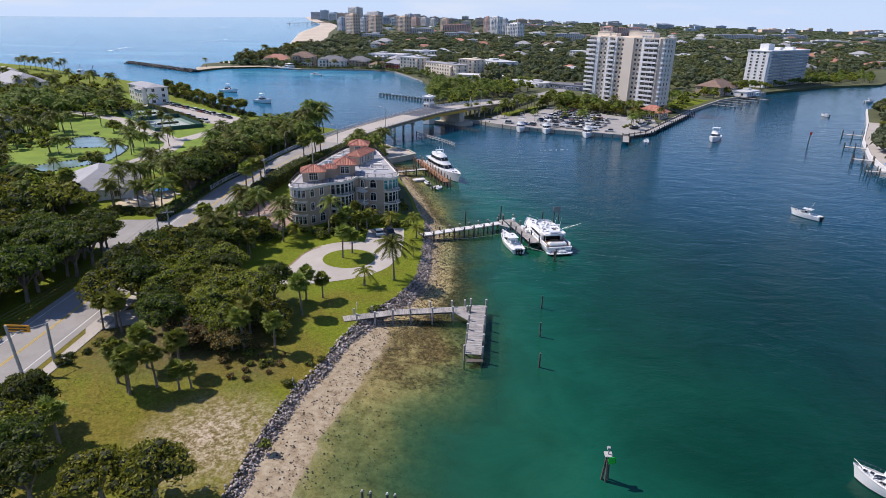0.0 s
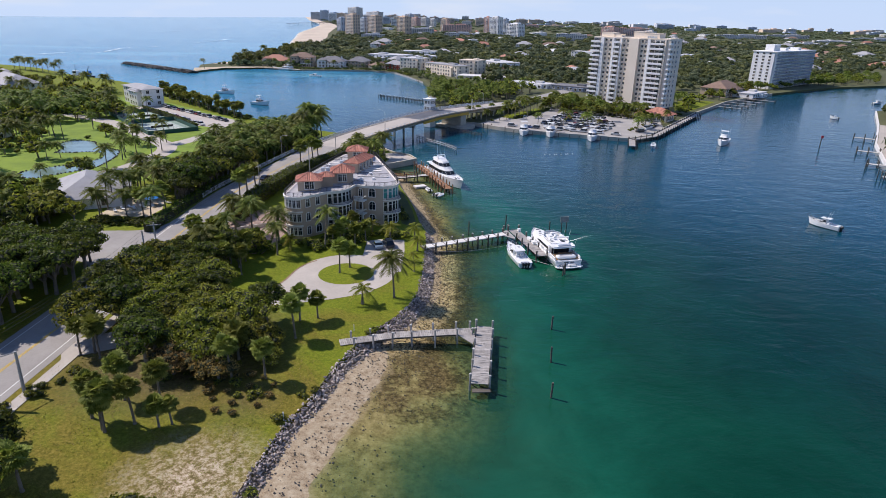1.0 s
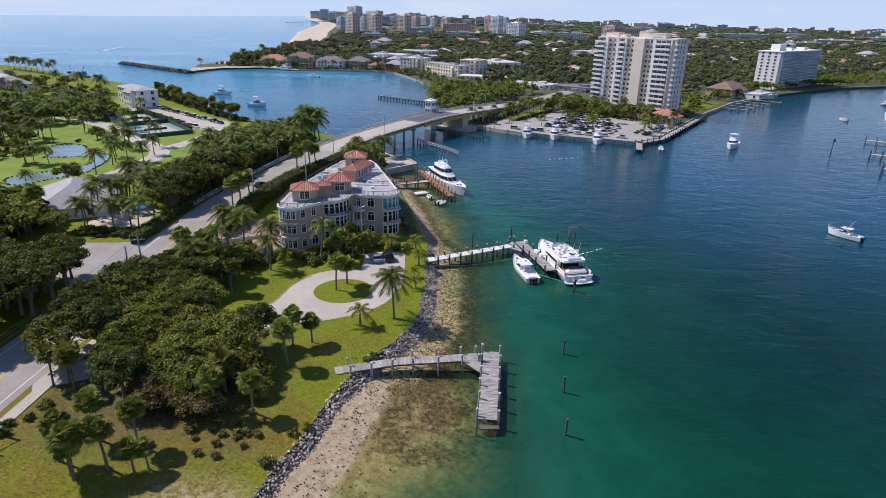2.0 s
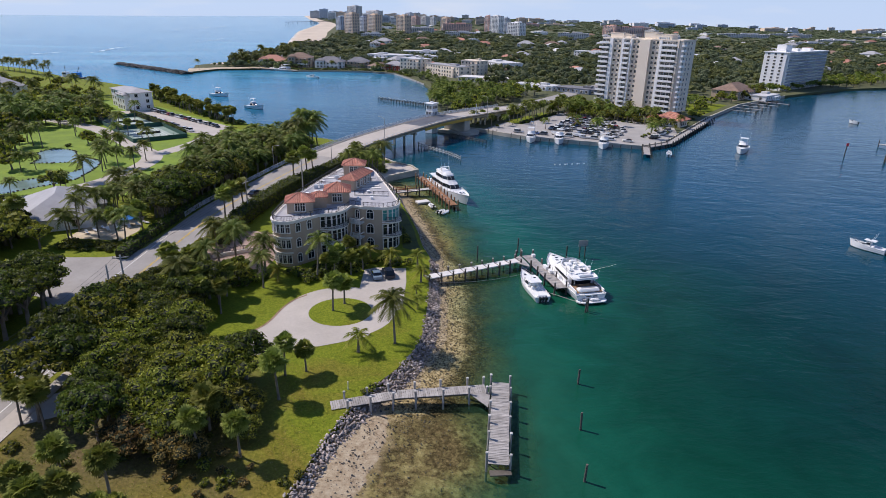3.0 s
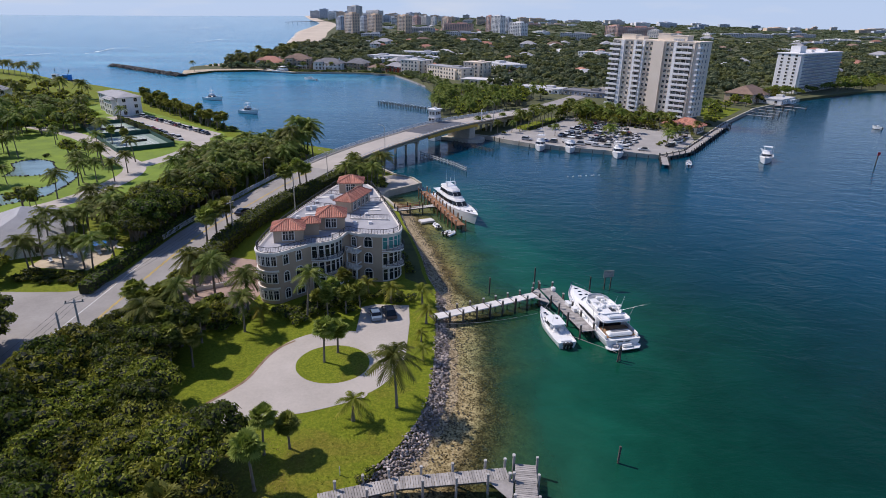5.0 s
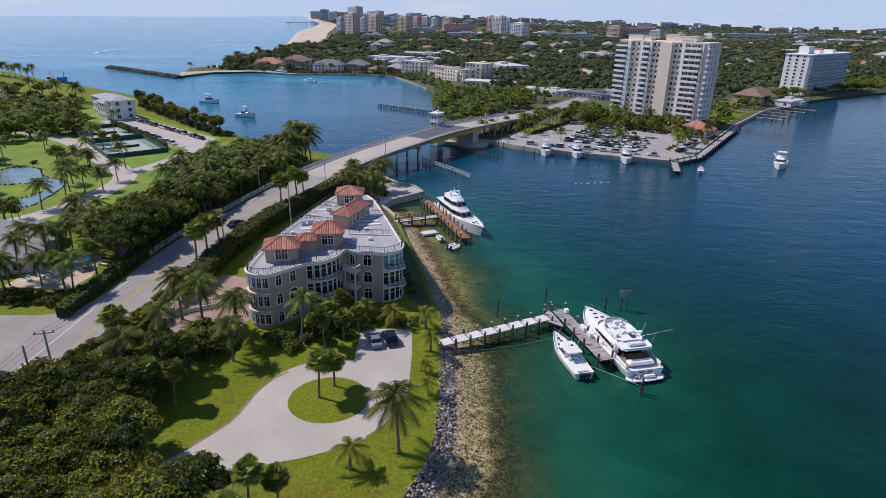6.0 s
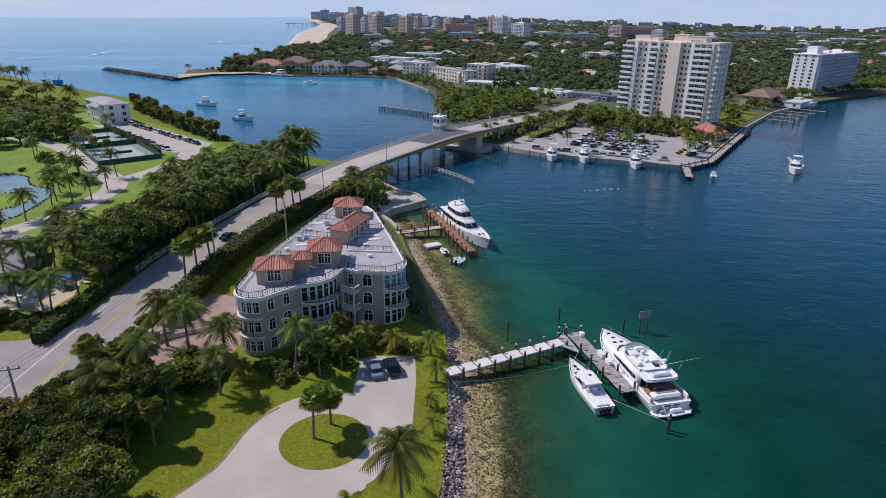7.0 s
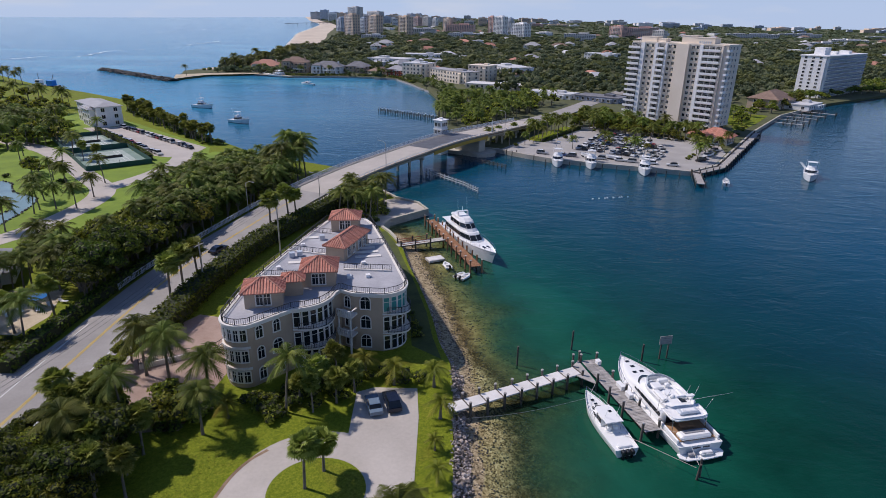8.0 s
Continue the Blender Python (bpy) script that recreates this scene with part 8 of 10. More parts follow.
def express_boat(name, stern, bow, label, B=3.5, engines=3, top=True):
    m, L = heading(stern, bow)
    t = thing(name, m, label, "motor boat")
    hull, rows = hull_mesh(L, B, 1.15, "gel", t, 0.6)
    tier("cabin", t, -L * 0.02, L * 0.30, B * 0.66, 1.2, 1.95, rake_f=2.4, nose=0.65, glass=(0.3, 0.75))
    if top:
        tier("wheelhouse", t, -L * 0.10, L * 0.17, B * 0.70, 1.25, 2.35, rake_f=1.9, nose=0.5, glass=(0.3, 0.85))
        bm = bmesh.new()
        prism(bm, [(-B * 0.36, -L * 0.21), (B * 0.36, -L * 0.21), (B * 0.36, L * 0.05), (B * 0.26, L * 0.10), (-B * 0.26, L * 0.10), (-B * 0.36, L * 0.05)], 2.5, 2.64)
        bmesh.ops.bevel(bm, geom=bm.edges[:], offset=0.05, segments=2, affect="EDGES")
        roof = part("hard_top", bm, M["gel"], t)
        for x in (-B * 0.3, B * 0.3):
            for y in (-L * 0.19, -L * 0.08):
                part("support", rod(bmesh.new(), (x, y, 1.2), (x, y, 2.55), 0.04), M["steel"], roof)
        part("roof_hatch", prism_box((0.4, -L * 0.02, 2.67), (0.45, 0.4, 0.05), 0.01), M["glass"], roof)
        antenna(roof, [(-0.8, -L * 0.1, 2.6), (0.8, -L * 0.1, 2.6)], 2.0)
    bm = bmesh.new()
    box(bm, (0, -L * 0.30, 0.72), (B * 0.78, L * 0.30, 0.08))
    part("cockpit_floor", bm, M["teak"], t, "grey-brown cockpit floor")
    for x in (-0.55, 0.55):
        part("helm_seat", prism_box((x, -L * 0.16, 1.2), (0.6, 0.6, 0.7), 0.08), M["gel"], t)
    for y, z in ((L * 0.24, 1.72), (L * 0.33, 1.62)):
        part("deck_hatch", prism_box((0, y, z), (0.45, 0.4, 0.06), 0.01), M["glass"], t)
    part("bait_locker", prism_box((0, -L * 0.44, 1.0), (B * 0.55, 0.6, 0.55), 0.08), M["gel"], t)
    if engines:
        outboards(t, [(k - (engines - 1) / 2) * 0.62 for k in range(engines)], -L / 2 - 0.3)
    bow_rail(t, rows, 0.55, 0.6)
    return t


def harbour_yacht():
    m, L = heading((-6.4, 206.0), (4.6, 181.0))
    t = thing("motor_yacht", m, "white three-deck motor yacht beside the brown dock", "yacht")
    hull, rows = hull_mesh(L, 5.8, 2.0, "gel", t, 0.6)
    tier("deckhouse", t, -L * 0.36, L * 0.20, 4.9, 1.95, 4.1, rake_f=3.2, glass=(0.38, 0.82))
    up = tier("upper_deckhouse", t, -L * 0.28, L * 0.06, 4.0, 4.1, 5.9, rake_f=2.4, glass=(0.35, 0.85))
    tier("fly", t, -L * 0.30, -L * 0.02, 3.2, 5.9, 6.5, rake_f=1.2, glass=None)
    bm = bmesh.new()
    box(bm, (0, -L * 0.33, 4.05), (4.8, L * 0.22, 0.14), bevel=0.05)
    part("boat_deck", bm, M["gel"], t)
    bm = bmesh.new()
    for x in (-1.3, 1.3):
        box(bm, (x, -L * 0.16, 7.0), (0.2, 0.7, 1.1), rx=20)
    box(bm, (0, -L * 0.175, 7.55), (2.9, 0.8, 0.15), bevel=0.05)
    rod(bm, (0, -L * 0.175, 7.6), (0, -L * 0.18, 8.7), 0.08)
    mast = part("radar_mast", bm, M["gel"], t)
    antenna(mast, [(-1.2, -L * 0.175, 7.6), (1.2, -L * 0.175, 7.6)], 3.2, -0.1)
    bm = bmesh.new()
    box(bm, (0, L * 0.32, 2.72), (1.7, 1.9, 0.22), bevel=0.08)
    part("sun_pad", bm, M["gel"], t)
    bm = bmesh.new()
    for x in (-0.5, 0.5):
        box(bm, (x, L * 0.32, 2.86), (0.6, 1.3, 0.05))
    part("deck_hatch", bm, M["glass"], t)
    bow_rail(t, rows, 0.5)


def sport_fisher(stern, bow, label, group="moored sport fishers", tower=True):
    m, L = heading(stern, bow)
    t = thing("sport_fisher", m, label, "motor boat", group)
    hull, rows = hull_mesh(L, L * 0.30, 1.5, "gel", t, 0.75)
    B = L * 0.30
    tier("deckhouse", t, -L * 0.18, L * 0.16, B * 0.8, 1.5, 3.2, rake_f=1.8, glass=(0.4, 0.85))
    fly = tier("flybridge", t, -L * 0.16, L * 0.04, B * 0.66, 3.2, 4.0, rake_f=0.6, glass=None)
    bm = bmesh.new()
    box(bm, (0, -L * 0.07, 5.6), (B * 0.64, L * 0.17, 0.12), bevel=0.04)
    for x in (-B * 0.27, B * 0.27):
        for y in (-L * 0.13, 0):
            rod(bm, (x, y, 3.9), (x, y, 5.6), 0.05)
    top = part("hard_top", bm, M["gel"], fly)
    bm = bmesh.new()
    box(bm, (0, -L * 0.34, 0.9), (B * 0.78, L * 0.26, 0.08))
    part("cockpit", bm, M["teak"], t)
    if tower:
        bm = bmesh.new()
        for x in (-B * 0.25, B * 0.25):
            rod(bm, (x, -L * 0.12, 5.6), (x * 0.4, -L * 0.08, 8.2), 0.04)
            rod(bm, (x, -L * 0.02, 5.6), (x * 0.4, -L * 0.05, 8.2), 0.04)
        box(bm, (0, -L * 0.06, 8.25), (B * 0.3, 1.0, 0.1))
        part("tuna_tower", bm, M["steel"], top)
    antenna(t, [(-B * 0.4, -L * 0.1, 2.0), (B * 0.4, -L * 0.1, 2.0)], 6.0, -0.35)
    bow_rail(t, rows, 0.55)
    return t


big_yacht()
express_boat("cabin_cruiser", (17.5, 119.2), (14.6, 131.0), "white open-stern cruiser with three black outboards")
harbour_yacht()
for x, dx, y in ((33.3, 2.6, 277.0), (45.4, 3.0, 274.6), (62.6, 4.2, 266.2)):
    sport_fisher((x + dx, y + 15.5), (x, y), "white sport fishing boat moored bow out at the marina")
sport_fisher((126.5, 276.6), (118.5, 262.5), "white flybridge cruiser under way in the channel", "boats under way", False)
sport_fisher((-160.8, 416.7), (-147.1, 411.9), "white sport fisher lying in the inlet", "boats under way")
sport_fisher((-120.9, 366.4), (-108.8, 360.6), "white motor cruiser lying in the inlet", "boats under way", False)
express_boat("open_boat", (103.4, 149.5), (98.5, 156.1), "white centre-console boat drifting in the channel", 2.5, 2)
express_boat("open_boat", (55.3, 43.2), (50.3, 49.1), "white open boat at the edge of the channel", 2.6, 2)
express_boat("open_boat", (292.7, 430.0), (299.8, 431.4), "small white boat far up the channel", 2.4, 1)
express_boat("open_boat", (223.1, 352.8), (220.6, 356.9), "small white boat far up the channel", 2.0, 1, False)
express_boat("open_boat", (-117.6, 545.5), (-129.9, 553.3), "white open boat crossing the inlet", 3.4, 1)
express_boat("open_boat", (86.6, 254.9), (88.4, 260.3), "small white boat beside the marina pier", 2.2, 1, False)
sport_fisher((-150.4, 608.4), (-181.7, 620.5), "long white yacht moored by the far houses", "moored yachts", False)


def dinghy(x, y, rz, label, L=3.4):
    t = thing("dinghy", pose(x, y, 0, 0, 0, rz), label, "dinghy", "dinghies")
    bm = bmesh.new()
    for s in (-1, 1):
        rod(bm, (s * 0.62, -L / 2, 0.3), (s * 0.62, L * 0.25, 0.32), 0.24, 0.24, 10)
        rod(bm, (s * 0.62, L * 0.22, 0.32), (s * 0.08, L / 2, 0.45), 0.24, 0.2, 10)
    part("tube", bm, M["gel"], t)
    bm = bmesh.new()
    box(bm, (0, -0.1, 0.22), (1.0, L * 0.82, 0.1))
    box(bm, (0, -L * 0.1, 0.45), (0.9, 0.4, 0.3), bevel=0.05)
    part("floor", bm, M["palecon"], t)
    outboards(t, [0], -L / 2 - 0.1, 0.4)


dinghy(-6.2, 180.2, 20, "white inflatable dinghy by the floating dock")
dinghy(-2.4, 174.2, -35, "small white twin-hulled tender in the water")
dinghy(-3.4, 174.9, -35, "small white twin-hulled tender in the water", 3.0)


def work_boat():
    t = thing("work_boat", pose(-306, 503, 0, 0, 0, 80), "small blue and white work barge with a crane", "work boat")
    hull, rows = hull_mesh(22, 7, 1.4, "iron", t, 0.3)
    tier("wheelhouse", t, 2, 7, 4.2, 1.4, 5.2, rake_f=0.4, glass=(0.55, 0.85))
    bm = bmesh.new()
    box(bm, (0, -6, 3.2), (4.5, 5, 3.6), bevel=0.1)
    part("machinery", bm, M["blue"], t)
    bm = bmesh.new()
    rod(bm, (0, 4, 5), (0, 4, 10), 0.15)
    rod(bm, (1, -6, 5), (1, -8, 9), 0.2)
    part("mast", bm, M["iron"], t)


work_boat()
mooring = thing("mooring_line", Matrix(), "thin slack mooring line to the shore", "rope", "ropes")
bm = bmesh.new()
pr = None
for k in range(13):
    s = k / 12
    c = Vector((-4.5 + 19.3 * s, 123.8 + 6.4 * s, 1.6 - 1.2 * math.sin(math.pi * s) * 0.6 - 0.5 * s))
    if pr:
        rod(bm, pr, c, 0.03, n=4)
    pr = c
part("rope", bm, M["palewood"], mooring)
for a, b in (((17.2, 122.5, 1.2), (24.8, 115.6, 1.6)), ((25.5, 119.5, 1.8), (25.1, 115.8, 1.9)), ((21.8, 122.4, 1.9), (24.4, 122.0, 1.9)), ((16.2, 132.5, 1.8), (15.0, 130.2, 1.6))):
    rp = thing("mooring_line", Matrix(), "taut pale mooring line of a boat", "rope", "ropes")
    part("rope", rod(bmesh.new(), a, b, 0.035, n=4), M["palewood"], rp)

# ---- cars ----
def car_paint():
    m, n, l, b = material("car_paint", 0.28, 0.1, 0.5)
    r = n.new("ShaderNodeValToRGB")
    r.color_ramp.interpolation = "CONSTANT"
    el = r.color_ramp.elements
    cols = [(0.0, (0.75, 0.75, 0.74)), (0.28, (0.02, 0.02, 0.024)), (0.46, (0.34, 0.35, 0.37)), (0.62, (0.12, 0.13, 0.15)), (0.76, (0.62, 0.62, 0.60)), (0.93, (0.28, 0.02, 0.02)), (0.96, (0.03, 0.07, 0.2))]
    while len(el) < len(cols):
        el.new(0.5)
    for e, (p, c) in zip(el, cols):
        e.position, e.color = p, (*c, 1)
    l.new(n.new("ShaderNodeObjectInfo").outputs["Random"], r.inputs["Fac"])
    l.new(r.outputs["Color"], b.inputs["Base Color"])
    return m


def car(mat, label, tall=False, group="parked cars", rims=True):
    """A car that points to +y."""
    t = thing("car", Matrix(), label, "car", group)
    L, W, H = (4.8, 1.9, 1.75) if tall else (4.6, 1.8, 1.45)
    side = [(-L / 2, 0.35), (-L / 2 + 0.05, 0.85), (-L * 0.36, 0.95), (L * 0.20, 0.95), (L * 0.42, 0.85), (L / 2, 0.62), (L / 2, 0.32)]
    bm = bmesh.new()
    rows = [[bm.verts.new((x, y, z)) for y, z in side] for x in (-W / 2, W / 2)]
    k = len(side)
    for i in range(k):
        bm.faces.new((rows[0][i], rows[0][(i + 1) % k], rows[1][(i + 1) % k], rows[1][i]))
    bm.faces.new(rows[0][::-1])
    bm.faces.new(rows[1])
    bmesh.ops.bevel(bm, geom=[e for e in bm.edges if abs(e.verts[0].co.x - e.verts[1].co.x) < 0.01 and e.verts[0].co.z > 0.5], offset=0.09, segments=1, affect="EDGES")
    body = part("body", bm, mat, t)
    y0, y1 = (-L * 0.47, L * 0.22) if tall else (-L * 0.36, L * 0.20)
    for nm, grow, za, zb, mt in (("glasshouse", 0.0, 0.92, H - 0.06, M["glass"]), ("roof", 0.0, H - 0.07, H, mat)):
        bm = bmesh.new()
        def ring(z):
            s = (z - 0.92) / (H - 0.92)
            a, b, w = y0 + 0.5 * s, y1 - 0.75 * s, W * (0.94 - 0.16 * s)
            return [bm.verts.new((x, y, z)) for x, y in ((-w / 2, a), (w / 2, a), (w / 2, b), (-w / 2, b))]
        lo, hi = ring(za), ring(zb)
        for i in range(4):
            bm.faces.new((lo[i], lo[(i + 1) % 4], hi[(i + 1) % 4], hi[i]))
        bm.faces.new(hi)
        bm.faces.new(lo[::-1])
        part(nm, bm, mt, body)
    tyre, rim = rod_mesh("tyre", 0.33, 0.22, M["black"], 12), rod_mesh("rim", 0.2, 0.02, M["steel"], 8)
    for sx in (-1, 1):
        for sy in (-0.31, 0.31):
            w = shared("wheel", tyre, pose(sx * (W / 2 - 0.12) - 0.11, sy * L, 0.33, 0, 90, 0), t)
            if rims:
                shared("rim", rim, pose(0, 0, 0.21 if sx > 0 else -0.01), w)
    return t


M["carpaint"] = car_paint()
M["silverblue"], M["navy"] = paint("silver_blue_car_paint", (0.16, 0.22, 0.28), 0.25), paint("dark_navy_car_paint", (0.012, 0.016, 0.03), 0.22)
silver = car(M["silverblue"], "silver-blue saloon car parked on the driveway", group="cars on the driveway")
silver.matrix_basis = pose(-15.5, 126.0, LAND + 0.03, 0, 0, 18)
navy = car(M["navy"], "dark navy off-road car parked on the driveway", True, "cars on the driveway")
navy.matrix_basis = pose(-13.1, 126.9, LAND + 0.03, 0, 0, 18)
black_car = car(M["navy"], "black car driving on the coast road", False, "cars on the road")
black_car.matrix_basis = pose(-57.4, 181.0, 2.16, 2, 0, -22)
parked = car(M["carpaint"], "parked car on the open car park", rims=False)
wagon = car(M["carpaint"], "parked high car on the open car park", True, rims=False)


def park_row(a, b, n, rz, skip=(), z=LAND + 0.04):
    first = True
    for i in range(n):
        if i in skip:
            continue
        s = i / max(1, n - 1)
        copy_thing(wagon if (i * 7 + int(a[0])) % 3 == 0 else parked, pose(a[0] + (b[0] - a[0]) * s, a[1] + (b[1] - a[1]) * s, z, 0, 0, rz + (180 if i % 4 == 0 else 0) + random.uniform(-2, 2)))


# ---- the tower by the marina ----
def tower():
    ang = -46.2
    t = thing("apartment_tower", pose(84, 380, LAND, 0, 0, ang) @ Matrix.Diagonal((0.925, 0.78, 1, 1)), "cream fourteen-storey apartment tower with white balconies", "apartment building")
    base, fl, n = 3.6, 2.61, 14
    top = base + fl * n
    W, D = 52.9, 18.0
    bm = bmesh.new()
    box(bm, (W / 2, D / 2 + 0.3, (top + base) / 2), (W - 0.6, D - 0.6, top - base))
    wall = part("wall", bm, M["cream"], t)
    bm = bmesh.new()
    box(bm, (W / 2, D / 2 + 1.5, base / 2), (W - 4, D - 4, base))
    part("ground_floor", bm, M["iron"], t, "dark recessed ground floor")
    for x in np.linspace(1.5, W - 1.5, 11):
        bm = bmesh.new()
        box(bm, (x, 0.8, base / 2), (0.7, 0.7, base))
        part("column", bm, M["white"], t)
    # projecting strips: white piers and the plain cream shaft
    for x0, x1, y, mt in ((5.8, 8.0, -0.7, "white"), (14.2, 15.6, -0.9, "white"), (19.9, 21.0, -0.7, "white"), (26.2, 33.0, -1.3, "creamlight"), (38.6, 40.2, -0.6, "white"), (49.6, 50.6, -0.6, "creamlight")):
        bm = bmesh.new()
        box(bm, ((x0 + x1) / 2, y / 2 + 0.3, (top + base) / 2 - 0.2), (x1 - x0, 0.6 - y, top - base + 0.6))
        part("pier", bm, M[mt], wall)
    win = window_meshes(1.35, 1.35, False)
    wide = window_meshes(2.6, 1.7, False, 3)
    for f in range(n):
        z = base + fl * f
        for x in (9.6, 12.6, 22.4, 24.9, 35.0, 37.4):
            w = shared("window", win[0], pose(x, 0.0, z + 0.75), wall)
            shared("pane", win[1], Matrix(), w)
        for x0, x1, cols in ((0.2, 5.8, 2), (15.6, 19.9, 1), (40.2, 49.6, 3)):
            for k in range(cols):
                w = shared("window", wide[0], pose(x0 + (x1 - x0) * (k + 0.5) / cols, 0.0, z + 0.45), wall)
                shared("pane", wide[1], Matrix(), w)
            bm = bmesh.new()
            box(bm, ((x0 + x1) / 2 - (0.6 if x0 < 1 else 0), -0.75, z + 0.02), (x1 - x0 + (1.2 if x0 < 1 else 0), 1.9, 0.22))
            balcony = part("balcony", bm, M["white"], t)
            bm = bmesh.new()
            box(bm, ((x0 + x1) / 2 - (0.6 if x0 < 1 else 0), -1.65, z + 0.55), (x1 - x0 + (1.2 if x0 < 1 else 0), 0.1, 0.85))
            part("parapet", bm, M["white"], balcony)
        for y in (3.5, 8, 12.5):
            w = shared("window", win[0], pose(W - 0.3, y, z + 0.75, 0, 0, 90), wall)
            shared("pane", win[1], Matrix(), w)
        bm = bmesh.new()
        box(bm, (W - 0.2, 2.2, z + 0.45), (1.6, 4.0, 0.95))
        part("balcony", bm, M["white"], t)
    bm = bmesh.new()
    box(bm, (W / 2, D / 2 + 0.3, top + 0.3), (W, D, 0.6))
    roof = part("roof", bm, M["creamlight"], t)
    for x, w, h, d in ((8.5, 9, 2.2, 7), (15, 6, 1.4, 6), (31, 7.5, 3.2, 8), (39.5, 10, 2.4, 8)):
        bm = bmesh.new()
        box(bm, (x, 6.5, top + 0.6 + h / 2), (w, d, h))
        box(bm, (x, 6.5, top + 0.6 + h + 0.1), (w + 0.4, d + 0.4, 0.25))
        part("roof_house", bm, M["creamlight"], roof)
    bm = bmesh.new()
    for i in range(6):
        box(bm, (37 + i * 1.1, 2.5, top + 1.1), (0.6, 0.8, 1.0))
    part("cooling_unit", bm, M["rail"], roof)


M["creamlight"] = worn("pale_cream_stucco", (0.76, 0.65, 0.52), (0.86, 0.76, 0.63), 0.1, 0.9, fine=2.0, relief=0.1)
tower()


def slab_tower():
    a = math.degrees(math.atan2(52, 60))
    t = thing("apartment_tower", pose(256, 505, LAND, 0, 0, a), "white eleven-storey waterside block with grey balconies", "apartment building")
    W, D, n, fl = 78.0, 17.0, 11, 2.5
    top = 1 + n * fl
    bm = bmesh.new()
    box(bm, (W / 2, D / 2, top / 2), (W, D, top))
    wall = part("wall", bm, M["white"], t)
    win = window_meshes(1.6, 1.3, False)
    for f in range(n):
        z = 1 + f * fl
        for y in (3.5, 8.5, 13.5):
            w = shared("window", win[0], pose(0, y, z + 0.8, 0, 0, -90), wall)
            shared("pane", win[1], Matrix(), w)
        for k in range(12):
            w = shared("window", win[0], pose(4 + k * 6.3, 0, z + 0.6), wall)
            shared("pane", win[1], Matrix(), w)
        bm = bmesh.new()
        box(bm, (W / 2 + 0.6, -0.9, z + 0.02), (W - 1.4, 1.8, 0.2))
        b = part("balcony", bm, M["white"], t)
        bm = bmesh.new()
        box(bm, (W / 2 + 0.6, -1.75, z + 0.5), (W - 1.4, 0.08, 0.9))
        part("parapet", bm, M["bluegrey"], b)
    for k in range(14):
        bm = bmesh.new()
        box(bm, (1.6 + k * 5.75, -0.9, top / 2), (0.25, 1.8, top))
        part("fin", bm, M["white"], t)
    bm = bmesh.new()
    box(bm, (W / 2, D / 2 - 0.4, top + 0.3), (W + 1, D + 2.5, 0.6))
    roof = part("roof", bm, M["white"], t)
    for x, w, h in ((14, 11, 5.0), (34, 5, 2.0), (60, 6, 2.0)):
        bm = bmesh.new()
        box(bm, (x, D / 2, top + 0.6 + h / 2), (w, 7, h))
        part("roof_house", bm, M["white"], roof)


M["bluegrey"] = paint("blue_grey_panels", (0.22, 0.26, 0.33), 0.6)
slab_tower()


# ---- the marina ----
LOT = [(13.5, 302), (23.4, 293.6), (32.4, 287), (47.4, 281), (60.8, 276.4), (79.3, 270.2), (92, 280), (106, 302), (110, 318), (98, 332), (80, 350), (70, 362), (52, 362), (40, 340), (25, 322)]
tagged(plate("pavement_marina", LOT, LAND + 0.03, worn("car_park_surface", (0.30, 0.285, 0.265), (0.42, 0.40, 0.375), 0.12, 0.9, fine=2.0, relief=0.2)), "pale concrete car park at the marina", "car park")
sw = thing("seawall", Matrix(), "concrete seawall of the marina with timber fenders", "seawall", kind="structure")
bm = bmesh.new()
clean_line(bm, [(6, 306), (12.6, 303), (23.2, 293), (32.2, 286.4), (47.4, 280.4), (60.8, 275.8), (79.6, 269.4), (92.6, 279.4), (140.9, 355.2), (184.5, 414.9), (242.7, 471.3)], -2.0, 0.8, 3.75)
part("wall", bm, M["bridgeconc"], sw)
walk_deck = thing("boardwalk", Matrix(), "grey timber boardwalk on piles round the point", "dock")
for a, b in (((81.0, 267.5), (94.5, 278.0)), ((94.5, 278.0), (142.8, 353.5)), ((77.0, 252.5), (81.5, 269.0))):
    bm = bmesh.new()
    clean_line(bm, [a, b], 1.25, 2.6, 0.25)
    part("deck", bm, M["greywood"], walk_deck)
    n = int(np.hypot(b[0] - a[0], b[1] - a[1]) / 4.5) + 2
    for i in range(n):
        for d in (-1.5, 1.5):
            x, y = off(a, b, i / (n - 1), d)
            shared("timber_post", pile_mesh(0.2, 4.9, "darkwood"), pose(x, y, -2.5), walk_deck)
for a, b in (((170, 392), (181, 383)), ((178, 404), (190, 394)), ((187, 415), (200, 404)), ((197, 426), (210, 414)), ((208, 437), (222, 424))):
    d = thing("finger_dock", Matrix(), "narrow grey finger dock with piles", "dock", "finger docks")
    bm = bmesh.new()
    clean_line(bm, [a, b], 1.0, 1.6, 0.2)
    part("deck", bm, M["greywood"], d)
    for s in (0.3, 0.6, 1.0):
        for q in (-1.1, 1.1):
            x, y = off(a, b, s, q)
            shared("timber_post", pile_mesh(0.2, 4.9, "darkwood"), pose(x, y, -2.5), d)
u, w_ = np.array((0.83, -0.55)), np.array((0.55, 0.83))
for row, n, z in ((np.array((47.0, 306.5)), 12, 57), (np.array((50.5, 312.0)), 12, 57), (np.array((54.5, 321.0)), 12, 57), (np.array((57.8, 326.2)), 11, 57), (np.array((61, 334)), 9, 57), (np.array((64, 339)), 7, 57)):
    park_row(row, row + u * 2.9 * (n - 1), n, -33, (4, 9) if n == 12 else (5,))
